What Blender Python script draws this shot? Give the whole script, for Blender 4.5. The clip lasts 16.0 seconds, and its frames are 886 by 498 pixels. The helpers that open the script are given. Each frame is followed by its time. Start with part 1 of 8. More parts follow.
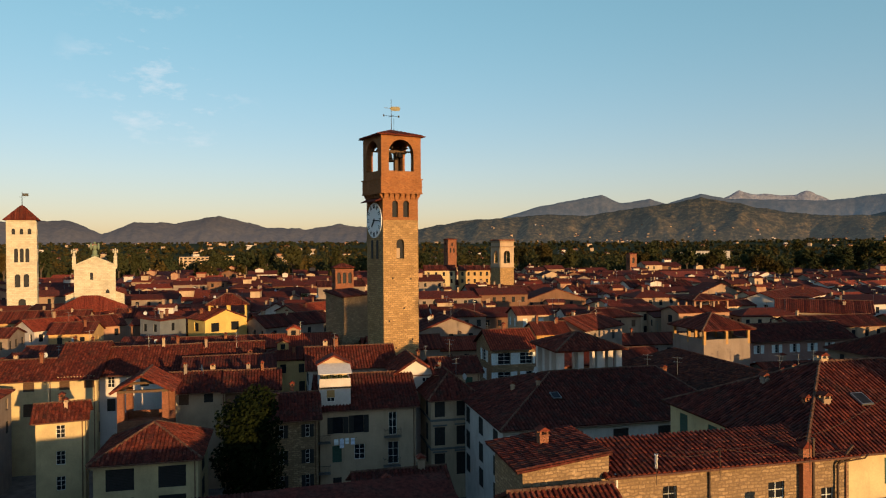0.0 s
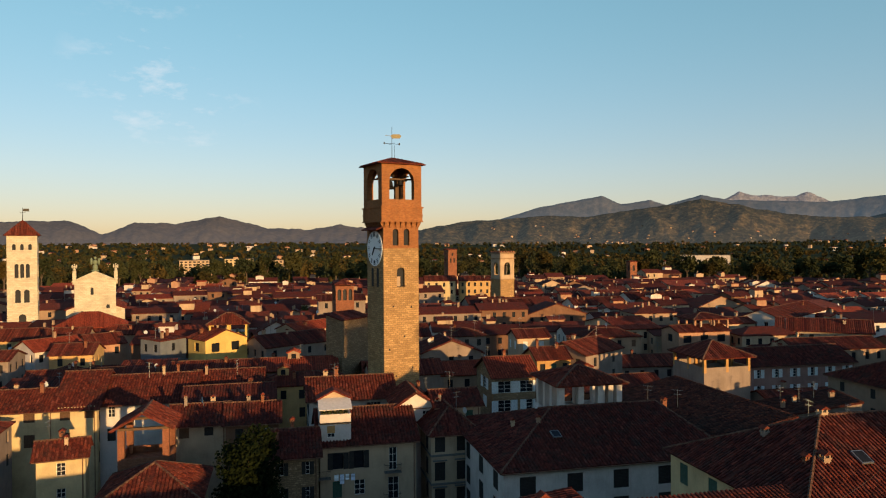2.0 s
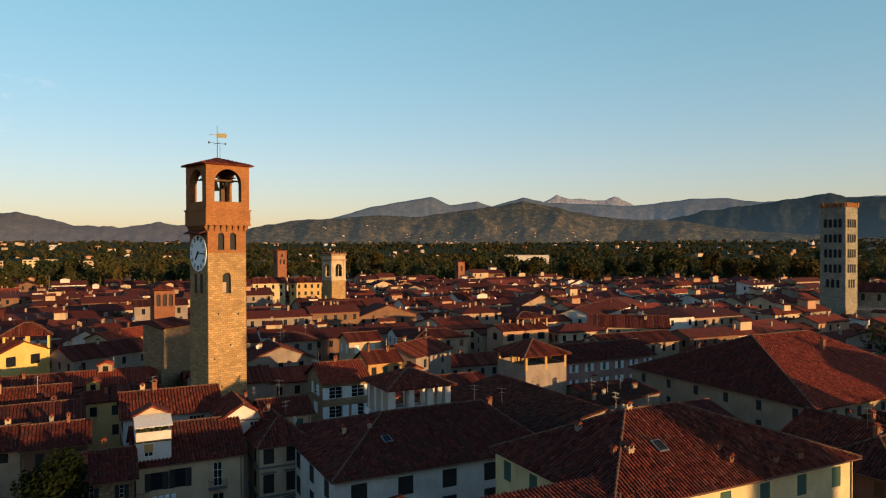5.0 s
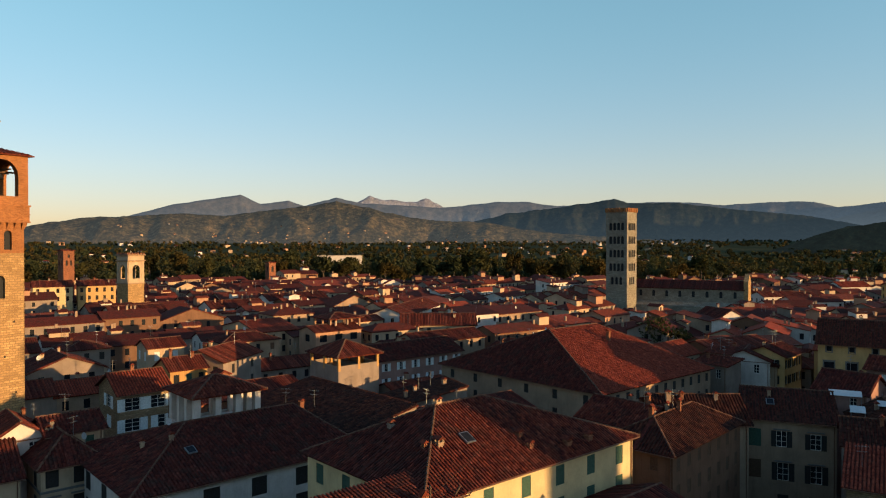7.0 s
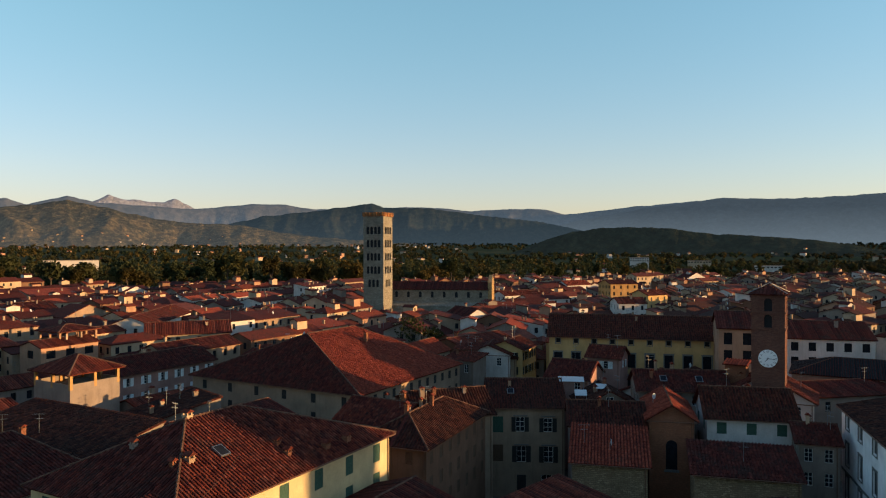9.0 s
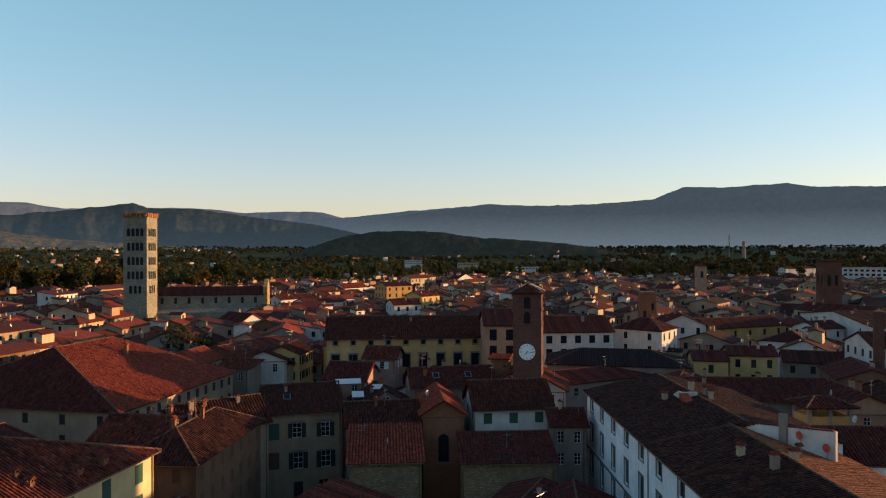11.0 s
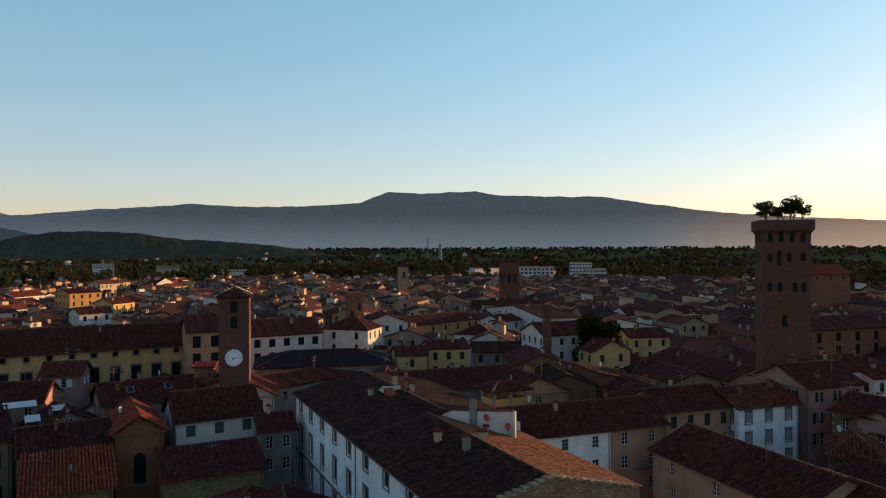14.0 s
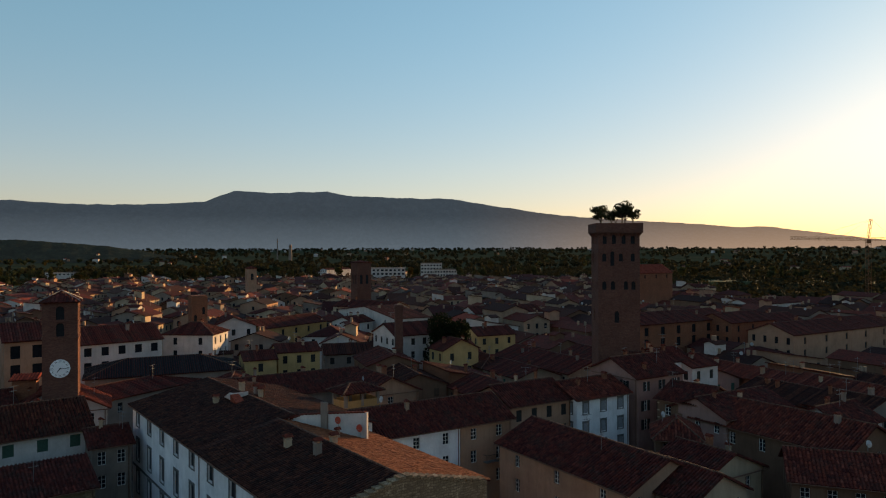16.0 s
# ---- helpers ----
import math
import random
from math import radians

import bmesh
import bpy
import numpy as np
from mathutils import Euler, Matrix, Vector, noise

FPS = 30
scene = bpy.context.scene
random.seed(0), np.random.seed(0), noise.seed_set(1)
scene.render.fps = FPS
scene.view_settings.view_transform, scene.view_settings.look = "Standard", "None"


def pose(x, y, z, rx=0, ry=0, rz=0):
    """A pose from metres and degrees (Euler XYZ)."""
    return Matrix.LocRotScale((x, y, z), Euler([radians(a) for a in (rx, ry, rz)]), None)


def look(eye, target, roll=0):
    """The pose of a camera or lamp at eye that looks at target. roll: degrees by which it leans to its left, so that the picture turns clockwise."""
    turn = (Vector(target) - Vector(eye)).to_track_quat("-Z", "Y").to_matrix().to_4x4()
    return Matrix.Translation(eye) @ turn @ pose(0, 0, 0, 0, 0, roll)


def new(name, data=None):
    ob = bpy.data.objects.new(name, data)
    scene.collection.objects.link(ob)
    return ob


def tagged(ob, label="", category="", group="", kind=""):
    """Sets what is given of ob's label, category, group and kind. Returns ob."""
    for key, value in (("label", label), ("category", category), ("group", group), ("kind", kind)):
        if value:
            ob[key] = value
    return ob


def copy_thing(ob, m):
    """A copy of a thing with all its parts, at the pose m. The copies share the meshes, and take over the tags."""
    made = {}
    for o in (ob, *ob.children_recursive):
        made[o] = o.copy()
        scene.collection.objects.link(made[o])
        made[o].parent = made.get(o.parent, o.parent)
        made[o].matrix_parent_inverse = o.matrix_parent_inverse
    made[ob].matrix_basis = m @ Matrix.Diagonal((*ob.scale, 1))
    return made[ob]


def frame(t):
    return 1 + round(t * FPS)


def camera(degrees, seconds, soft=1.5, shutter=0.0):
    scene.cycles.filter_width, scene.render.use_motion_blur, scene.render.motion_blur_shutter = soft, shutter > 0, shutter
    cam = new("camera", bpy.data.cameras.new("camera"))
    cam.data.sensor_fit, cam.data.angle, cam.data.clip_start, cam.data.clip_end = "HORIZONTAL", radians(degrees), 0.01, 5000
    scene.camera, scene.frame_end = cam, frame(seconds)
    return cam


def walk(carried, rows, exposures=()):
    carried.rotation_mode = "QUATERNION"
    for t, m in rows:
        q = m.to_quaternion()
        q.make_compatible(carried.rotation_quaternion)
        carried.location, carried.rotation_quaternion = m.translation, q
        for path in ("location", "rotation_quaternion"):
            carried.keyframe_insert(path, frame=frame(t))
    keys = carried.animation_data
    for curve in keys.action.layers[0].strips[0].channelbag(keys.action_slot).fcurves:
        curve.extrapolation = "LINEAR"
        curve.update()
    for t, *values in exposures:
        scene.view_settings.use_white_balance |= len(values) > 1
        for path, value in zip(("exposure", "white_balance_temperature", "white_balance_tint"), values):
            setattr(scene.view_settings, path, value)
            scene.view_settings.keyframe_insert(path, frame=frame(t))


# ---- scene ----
# ---- camera ----
cam = camera(64.26, 16.0, 1.15)
PATH = [
    (0.0, pose(0, 0, 29.50, 89.66, 0.44, -0.02)),
    (0.5, pose(0, 0, 30.70, 89.66, 0.44, -0.03)),
    (1.0, pose(0, 0, 31.81, 89.66, 0.44, -0.02)),
    (1.5, pose(0, 0, 32.93, 89.66, 0.41, -0.00)),
    (2.0, pose(0, 0, 34.14, 89.66, 0.36, 0.00)),
    (2.5, pose(0, 0, 34.95, 89.69, 0.33, -0.01)),
    (3.0, pose(0, 0, 35.00, 89.70, 0.29, -0.06)),
    (3.5, pose(0, 0, 35.00, 89.67, 0.25, -4.06)),
    (4.0, pose(0, 0, 35.00, 89.62, 0.21, -8.41)),
    (4.2, pose(0, 0, 35.00, 89.60, 0.21, -9.76)),
    (6.3, pose(0, 0, 35.00, 89.50, 0.07, -21.07)),
    (6.5, pose(0, 0, 35.00, 89.50, 0.05, -23.06)),
    (7.0, pose(0, 0, 35.00, 89.54, -0.01, -28.71)),
    (7.5, pose(0, 0, 35.00, 89.61, -0.08, -33.97)),
    (8.0, pose(0, 0, 35.00, 89.70, -0.10, -38.76)),
    (8.5, pose(0, 0, 35.00, 89.79, -0.04, -43.48)),
    (9.0, pose(0, 0, 35.00, 89.82, 0.02, -48.16)),
    (9.2, pose(0, 0, 35.00, 89.82, 0.04, -50.00)),
    (11.3, pose(0, 0, 35.00, 90.07, 0.08, -68.72)),
    (11.5, pose(0, 0, 35.00, 90.07, 0.07, -70.44)),
    (12.0, pose(0, 0, 35.00, 90.08, 0.08, -74.51)),
    (12.5, pose(0, 0, 35.00, 90.10, 0.12, -78.31)),
    (13.0, pose(0, 0, 35.00, 90.12, 0.16, -82.08)),
    (13.5, pose(0, 0, 35.00, 90.14, 0.19, -85.79)),
    (14.0, pose(0, 0, 35.00, 90.16, 0.21, -89.43)),
    (14.5, pose(0, 0, 35.00, 90.17, 0.22, -92.87)),
    (15.0, pose(0, 0, 35.00, 90.19, 0.22, -96.16)),
    (15.5, pose(0, 0, 35.00, 90.20, 0.22, -99.30)),
    (16.0, pose(0, 0, 35.00, 90.20, 0.21, -101.41)),
]
walk(cam, PATH, [(0.0, 0.58, 6600, 11), (6.0, 0.75, 6550, 11), (9.0, 0.92, 6560, 13), (12.0, 0.97, 6700, 16), (14.5, 0.78, 6750, 16), (16.0, 0.56, 6850, 16)])


# ---- sky, sun, exposure ----
SUN_AZ, SUN_EL = 145.0, 5.1          # degrees clockwise from +y, degrees above the plain
world = bpy.data.worlds.new("dawn_sky")
scene.world = world
world.use_nodes = True
wn = world.node_tree
sky = wn.nodes.new("ShaderNodeTexSky")
sky.sky_type = "NISHITA"
sky.sun_disc = False
sky.sun_elevation, sky.sun_rotation = radians(SUN_EL), radians(SUN_AZ)
sky.altitude, sky.air_density, sky.dust_density, sky.ozone_density = 20, 1.0, 0.45, 2.7
wn.nodes["Background"].inputs["Strength"].default_value = 0.15
soften = wn.nodes.new("ShaderNodeGamma")          # thin high haze evens the dome out
soften.inputs["Gamma"].default_value = 0.62
wn.links.new(sky.outputs[0], soften.inputs["Color"])
vivid = wn.nodes.new("ShaderNodeHueSaturation")
vivid.inputs["Saturation"].default_value = 1.15
vivid.inputs["Value"].default_value = 1.95
wn.links.new(soften.outputs[0], vivid.inputs["Color"])
# low air is rosy away from the sun and golden towards it; high air is a clear blue
facing = wn.nodes.new("ShaderNodeTexCoord").outputs["Generated"]
way = wn.nodes.new("ShaderNodeSeparateXYZ")
wn.links.new(facing, way.inputs[0])


def air_ramp(stops):
    r = wn.nodes.new("ShaderNodeValToRGB")
    r.color_ramp.interpolation = "EASE"
    r.color_ramp.elements.new(0.5)
    for el, (p, c) in zip(r.color_ramp.elements, stops):
        el.position, el.color = p, (*c, 1)
    wn.links.new(way.outputs[2], r.inputs["Fac"])
    return r.outputs[0]


toward = wn.nodes.new("ShaderNodeVectorMath")
toward.operation = "DOT_PRODUCT"
toward.inputs[1].default_value = (math.sin(radians(SUN_AZ)), math.cos(radians(SUN_AZ)), 0)
wn.links.new(facing, toward.inputs[0])
side = wn.nodes.new("ShaderNodeMapRange")
side.interpolation_type = "SMOOTHSTEP"
side.inputs["From Min"].default_value, side.inputs["From Max"].default_value = -0.6, 0.95
wn.links.new(toward.outputs["Value"], side.inputs["Value"])
air = wn.nodes.new("ShaderNodeMix")
air.data_type = "RGBA"
wn.links.new(side.outputs[0], air.inputs["Factor"])
wn.links.new(air_ramp(((0.0, (0.94, 0.8, 0.85)), (0.36, (0.8, 0.915, 0.84)), (0.62, (0.84, 0.89, 0.98)))), air.inputs["A"])
wn.links.new(air_ramp(((0.0, (0.88, 0.775, 0.77)), (0.36, (0.755, 0.885, 0.865)), (0.62, (0.735, 0.85, 0.96)))), air.inputs["B"])
tone = wn.nodes.new("ShaderNodeMix")
tone.data_type, tone.blend_type = "RGBA", "MULTIPLY"
tone.inputs["Factor"].default_value = 1.0
wn.links.new(vivid.outputs[0], tone.inputs["A"])
wn.links.new(air.outputs["Result"], tone.inputs["B"])
# a few thin wisps high in the north-west
wisp = wn.nodes.new("ShaderNodeTexNoise")
wisp.inputs["Scale"].default_value, wisp.inputs["Detail"].default_value, wisp.inputs["Roughness"].default_value = 16.0, 6.0, 0.62
flatten = wn.nodes.new("ShaderNodeVectorMath")
flatten.operation = "MULTIPLY"
flatten.inputs[1].default_value = (1.0, 1.0, 2.4)
wn.links.new(facing, flatten.inputs[0])
wn.links.new(flatten.outputs[0], wisp.inputs["Vector"])
shred = wn.nodes.new("ShaderNodeMapRange")
shred.inputs["From Min"].default_value, shred.inputs["From Max"].default_value = 0.54, 0.95
wn.links.new(wisp.outputs["Fac"], shred.inputs["Value"])
spot = wn.nodes.new("ShaderNodeVectorMath")
spot.operation = "DOT_PRODUCT"
spot.inputs[1].default_value = Vector((math.sin(radians(-21.5)), math.cos(radians(-21.5)), 0.215)).normalized()
wn.links.new(facing, spot.inputs[0])
reach = wn.nodes.new("ShaderNodeMapRange")
reach.inputs["From Min"].default_value, reach.inputs["From Max"].default_value = math.cos(radians(7.5)), 1.0
wn.links.new(spot.outputs["Value"], reach.inputs["Value"])
veil = wn.nodes.new("ShaderNodeMath")
veil.operation = "MULTIPLY"
wn.links.new(shred.outputs[0], veil.inputs[0])
wn.links.new(reach.outputs[0], veil.inputs[1])
cloud = wn.nodes.new("ShaderNodeMix")
cloud.data_type = "RGBA"
cloud.inputs["B"].default_value = (4.2, 4.1, 4.2, 1)
wn.links.new(veil.outputs[0], cloud.inputs["Factor"])
wn.links.new(tone.outputs["Result"], cloud.inputs["A"])
wn.links.new(cloud.outputs["Result"], wn.nodes["Background"].inputs["Color"])

sun = new("sun", bpy.data.lights.new("sun", "SUN"))
sun.data.energy, sun.data.angle, sun.data.color = 4.9, radians(0.6), (1.0, 0.64, 0.28)
sa, se = radians(SUN_AZ), radians(SUN_EL)
sun_way = Vector((math.sin(sa) * math.cos(se), math.cos(sa) * math.cos(se), math.sin(se)))
sun.matrix_world = look(sun_way * 300, (0, 0, 0))


# ---- materials ----
def nodes_of(name, rough=0.85, metal=0.0):
    m = bpy.data.materials.new(name)
    m.use_nodes = True
    nt = m.node_tree
    b = nt.nodes["Principled BSDF"]
    b.inputs["Roughness"].default_value = rough
    b.inputs["Metallic"].default_value = metal
    b.inputs["Specular IOR Level"].default_value = 0.07
    return m, nt, b


def nd(nt, kind, **values):
    n = nt.nodes.new(kind)
    for k, v in values.items():
        n.inputs[k.replace("_", " ")].default_value = v
    return n


def place(nt, kind="pos"):
    if kind == "pos":
        return nt.nodes.new("ShaderNodeNewGeometry").outputs["Position"]
    return nt.nodes.new("ShaderNodeTexCoord").outputs["Object"]


def stretch(nt, vec, s):
    m = nt.nodes.new("ShaderNodeVectorMath")
    m.operation = "MULTIPLY"
    m.inputs[1].default_value = s
    nt.links.new(vec, m.inputs[0])
    return m.outputs[0]


def noise_of(nt, vec, scale, detail=4.0, rough=0.6):
    n = nd(nt, "ShaderNodeTexNoise", Scale=scale, Detail=detail, Roughness=rough)
    nt.links.new(vec, n.inputs["Vector"])
    return n.outputs["Fac"]


def ramp(nt, fac, stops):
    r = nt.nodes.new("ShaderNodeValToRGB")
    e = r.color_ramp.elements
    while len(e) < len(stops):
        e.new(0.5)
    for el, (p, c) in zip(e, stops):
        el.position, el.color = p, (*c, 1)
    nt.links.new(fac, r.inputs["Fac"])
    return r.outputs["Color"]


def mix(nt, fac, a, b, mode="MIX"):
    m = nt.nodes.new("ShaderNodeMix")
    m.data_type, m.blend_type = "RGBA", mode
    for sock, v in ((m.inputs["Factor"], fac), (m.inputs["A"], a), (m.inputs["B"], b)):
        if isinstance(v, (int, float)):
            sock.default_value = v
        elif isinstance(v, tuple):
            sock.default_value = (*v, 1)
        else:
            nt.links.new(v, sock)
    return m.outputs["Result"]


def bump(nt, b, height, strength=0.4, distance=0.03):
    n = nd(nt, "ShaderNodeBump", Strength=strength, Distance=distance)
    nt.links.new(height, n.inputs["Height"])
    nt.links.new(n.outputs[0], b.inputs["Normal"])


def tint(c, k):
    return tuple(min(1.0, v * k) for v in c)


def plaster(name, col, dirt=0.55):
    m, nt, b = nodes_of(name, 0.9)
    p = place(nt)
    big = noise_of(nt, p, 0.35, 5)
    streak = noise_of(nt, stretch(nt, p, (1.6, 1.6, 0.22)), 1.0, 6, 0.7)
    fine = noise_of(nt, p, 7.0, 3)
    base = ramp(nt, big, ((0.3, tint(col, 0.68)), (0.7, tint(col, 1.12))))
    worn = mix(nt, ramp(nt, streak, ((0.5, (0, 0, 0)), (0.72, (dirt,) * 3))), base, tint((col[0] * 0.62, col[1] * 0.6, col[2] * 0.58), 0.8))
    nt.links.new(mix(nt, 0.25, worn, ramp(nt, fine, ((0.3, tint(col, 0.7)), (0.7, tint(col, 1.15))))), b.inputs["Base Color"])
    bump(nt, b, fine, 0.25, 0.02)
    return m


def masonry(name, cols, mortar, bw, bh, size=0.03, rough=0.9, warp=0.02, cling=0.0):
    """Coursed stone or brick: joints run along the wall and up it."""
    m, nt, b = nodes_of(name, rough)
    o = place(nt, "ob")
    sep = nt.nodes.new("ShaderNodeSeparateXYZ")
    nt.links.new(o, sep.inputs[0])
    add = nt.nodes.new("ShaderNodeMath")
    nt.links.new(sep.outputs[0], add.inputs[0])
    nt.links.new(sep.outputs[1], add.inputs[1])
    com = nt.nodes.new("ShaderNodeCombineXYZ")
    nt.links.new(add.outputs[0], com.inputs[0])
    nt.links.new(sep.outputs[2], com.inputs[1])
    wob = nd(nt, "ShaderNodeTexNoise", Scale=1.3, Detail=3.0)
    nt.links.new(o, wob.inputs["Vector"])
    mv = nt.nodes.new("ShaderNodeMix")
    mv.data_type = "VECTOR"
    mv.inputs["Factor"].default_value = warp
    nt.links.new(com.outputs[0], mv.inputs["A"])
    nt.links.new(wob.outputs["Color"], mv.inputs["B"])
    br = nd(nt, "ShaderNodeTexBrick", Scale=1.0, Mortar_Size=size, Bias=-0.1, Brick_Width=bw, Row_Height=bh)
    br.inputs["Color1"].default_value = (0, 0, 0, 1)
    br.inputs["Color2"].default_value = (1, 1, 1, 1)
    br.inputs["Mortar"].default_value = (0.5, 0.5, 0.5, 1)
    nt.links.new(mv.outputs["Result"], br.inputs["Vector"])
    face = ramp(nt, br.outputs["Color"], tuple((i / max(1, len(cols) - 1), c) for i, c in enumerate(cols)))
    fine = noise_of(nt, o, 5.0, 5, 0.7)
    big = noise_of(nt, o, 0.25, 4)
    face = mix(nt, 0.55, face, ramp(nt, fine, ((0.25, tint(cols[0], 0.6)), (0.75, tint(cols[-1], 1.2)))))
    face = mix(nt, 1.0, face, ramp(nt, big, ((0.3, (0.72, 0.7, 0.68)), (0.7, (1.1, 1.08, 1.05)))), "MULTIPLY")
    # plaster that clings on in ragged patches
    face = mix(nt, br.outputs["Fac"], face, mortar)
    patch = noise_of(nt, o, 0.38, 7, 0.72)
    face = mix(nt, ramp(nt, patch, ((0.6, (0, 0, 0)), (0.66, (cling,) * 3))), face, tint(cols[-1], 1.15))
    nt.links.new(face, b.inputs["Base Color"])
    inv = nt.nodes.new("ShaderNodeMath")
    inv.operation = "SUBTRACT"
    nt.links.new(fine, inv.inputs[0])
    nt.links.new(br.outputs["Fac"], inv.inputs[1])
    bump(nt, b, inv.outputs[0], 0.7, 0.06)
    return m


def rooftile(name, cols, lichen=0.5, stripes=False):
    """Fired clay tiles: each one of its own tone, with dark lichen in patches."""
    m, nt, b = nodes_of(name, 0.88)
    geo = nt.nodes.new("ShaderNodeNewGeometry")
    p = geo.outputs["Position"]
    own = ramp(nt, geo.outputs["Random Per Island"], tuple((i / (len(cols) - 1), c) for i, c in enumerate(cols)))
    patch = noise_of(nt, p, 0.55, 6, 0.7)
    fine = noise_of(nt, p, 2.6, 5, 0.75)
    moss = mix(nt, ramp(nt, patch, ((0.48, (0, 0, 0)), (0.68, (lichen,) * 3))), own, (0.035, 0.026, 0.02))
    col = mix(nt, 1.0, moss, ramp(nt, fine, ((0.3, (0.35, 0.33, 0.32)), (0.5, (0.95, 0.93, 0.9)), (0.7, (1.75, 1.65, 1.55)))), "MULTIPLY")
    nt.links.new(col, b.inputs["Base Color"])
    bump(nt, b, fine, 0.35, 0.02)
    return m


def plain(name, col, rough=0.6, metal=0.0, var=0.25, scale=6.0):
    m, nt, b = nodes_of(name, rough, metal)
    n = noise_of(nt, place(nt), scale, 4)
    nt.links.new(ramp(nt, n, ((0.3, tint(col, 1 - var)), (0.7, tint(col, 1 + var)))), b.inputs["Base Color"])
    return m


WALLS = {
    "yellow": plaster("yellow_plaster", (0.49, 0.3, 0.125)),
    "ochre": plaster("ochre_plaster", (0.4, 0.22, 0.083)),
    "pale": plaster("pale_yellow_plaster", (0.52, 0.39, 0.21), 0.4),
    "bright": plaster("bright_yellow_plaster", (0.56, 0.38, 0.12), 0.45),
    "cream": plaster("cream_plaster", (0.42, 0.297, 0.193)),
    "white": plaster("white_plaster", (0.53, 0.462, 0.408), 0.4),
    # blue-grey for a white wall, its shade put into the plaster colour
    "bluish": plaster("shade_toned_plaster", (0.13, 0.14, 0.16), 0.4),
    "lime": plaster("fresh_limewash", (0.72, 0.69, 0.66), 0.4),
    "grey": plaster("grey_plaster", (0.235, 0.177, 0.14)),
    "beige": plaster("beige_plaster", (0.29, 0.193, 0.128)),
    "peach": plaster("peach_plaster", (0.36, 0.2, 0.125)),
    "pink": plaster("pink_plaster", (0.31, 0.17, 0.135)),
    "brown": plaster("brown_plaster", (0.17, 0.09, 0.055), 0.7),
    "stone": masonry("rubble_stone", ((0.11, 0.065, 0.033), (0.26, 0.165, 0.085), (0.46, 0.32, 0.19)), (0.17, 0.11, 0.065), 0.4, 0.17, 0.03, 0.92, 0.3, 0.7),
    "brick": masonry("old_brick", ((0.19, 0.066, 0.036), (0.27, 0.1, 0.054), (0.35, 0.145, 0.08)), (0.17, 0.08, 0.05), 0.3, 0.09, 0.012),
}
TOWER_STONE = masonry("tower_stone", ((0.18, 0.1, 0.043), (0.35, 0.205, 0.09), (0.53, 0.34, 0.155)), (0.2, 0.125, 0.066), 0.62, 0.27, 0.028, 0.92, 0.2)
TOWER_BRICK = masonry("tower_brick", ((0.2, 0.072, 0.027), (0.32, 0.122, 0.045), (0.43, 0.18, 0.07)), (0.26, 0.135, 0.065), 0.42, 0.14, 0.014)
DARK_BRICK = masonry("darker_brick", ((0.09, 0.038, 0.028), (0.14, 0.06, 0.043), (0.19, 0.088, 0.062)), (0.115, 0.063, 0.047), 0.42, 0.14, 0.014)
MARBLE = masonry("pale_marble", ((0.42, 0.36, 0.26), (0.54, 0.48, 0.36), (0.63, 0.57, 0.44)), (0.3, 0.25, 0.18), 1.1, 0.5, 0.02, 0.7, 0.03)
GREY_MARBLE = masonry("grey_limestone", ((0.14, 0.12, 0.092), (0.225, 0.195, 0.15), (0.32, 0.28, 0.22)), (0.13, 0.11, 0.08), 1.0, 0.45, 0.02, 0.8, 0.04)
CLAY = ((0.0478, 0.0104, 0.0085), (0.0998, 0.0205, 0.0126), (0.1456, 0.0312, 0.0170), (0.0676, 0.0156, 0.0117), (0.1820, 0.0484, 0.0295))
RED = ((0.1394, 0.0242, 0.0140), (0.1945, 0.0363, 0.0190), (0.2423, 0.0512, 0.0270), (0.1664, 0.0307, 0.0170))
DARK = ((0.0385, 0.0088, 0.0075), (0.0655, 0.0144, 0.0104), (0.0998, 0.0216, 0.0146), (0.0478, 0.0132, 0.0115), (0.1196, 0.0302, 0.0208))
ROOFS = {
    "clay": rooftile("clay_tiles", CLAY),
    "red": rooftile("red_clay_tiles", RED, 0.2),
    "fired": rooftile("bright_orange_tiles", ((0.16, 0.05, 0.022), (0.22, 0.072, 0.03), (0.28, 0.1, 0.045), (0.19, 0.06, 0.026)), 0.25),
    # mossy tiles, also used as the painted shade on slopes and roofs
    "dark": rooftile("mossy_and_shade_dark_tiles", DARK, 0.7),
    # dark tiles taken darker still, painting the shade that roofs stand in
    "old": rooftile("shade_darkened_tiles", ((0.021, 0.0085, 0.0066), (0.034, 0.0118, 0.0085), (0.05, 0.0162, 0.0105), (0.074, 0.025, 0.0145)), 0.4),
    "slate": rooftile("black_sheeting", ((0.01, 0.01, 0.011), (0.014, 0.013, 0.014), (0.02, 0.018, 0.018)), 0.2),
}
RIDGE = plain("mortared_ridge", (0.1, 0.051, 0.033), 0.9, 0, 0.6, 2.2)
GLASS = plain("window_glass", (0.012, 0.013, 0.016), 0.3, 0, 0.3, 2)
GLASS.node_tree.nodes["Principled BSDF"].inputs["Specular IOR Level"].default_value = 0.03
FRAME_W = plain("white_window_paint", (0.62, 0.6, 0.55), 0.5, 0, 0.1)
SHUT = {
    "green": plain("green_shutter_paint", (0.035, 0.07, 0.05), 0.6),
    "brown": plain("brown_shutter_paint", (0.09, 0.05, 0.03), 0.6),
    "white": plain("pale_shutter_paint", (0.5, 0.52, 0.5), 0.6),
    "stone": plain("grey_shutter_paint", (0.2, 0.2, 0.2), 0.6),
    "dark": plain("dark_shutter_paint", (0.025, 0.022, 0.02), 0.6),
}
SURROUND = plain("grey_stone_surround", (0.13, 0.12, 0.11), 0.8)
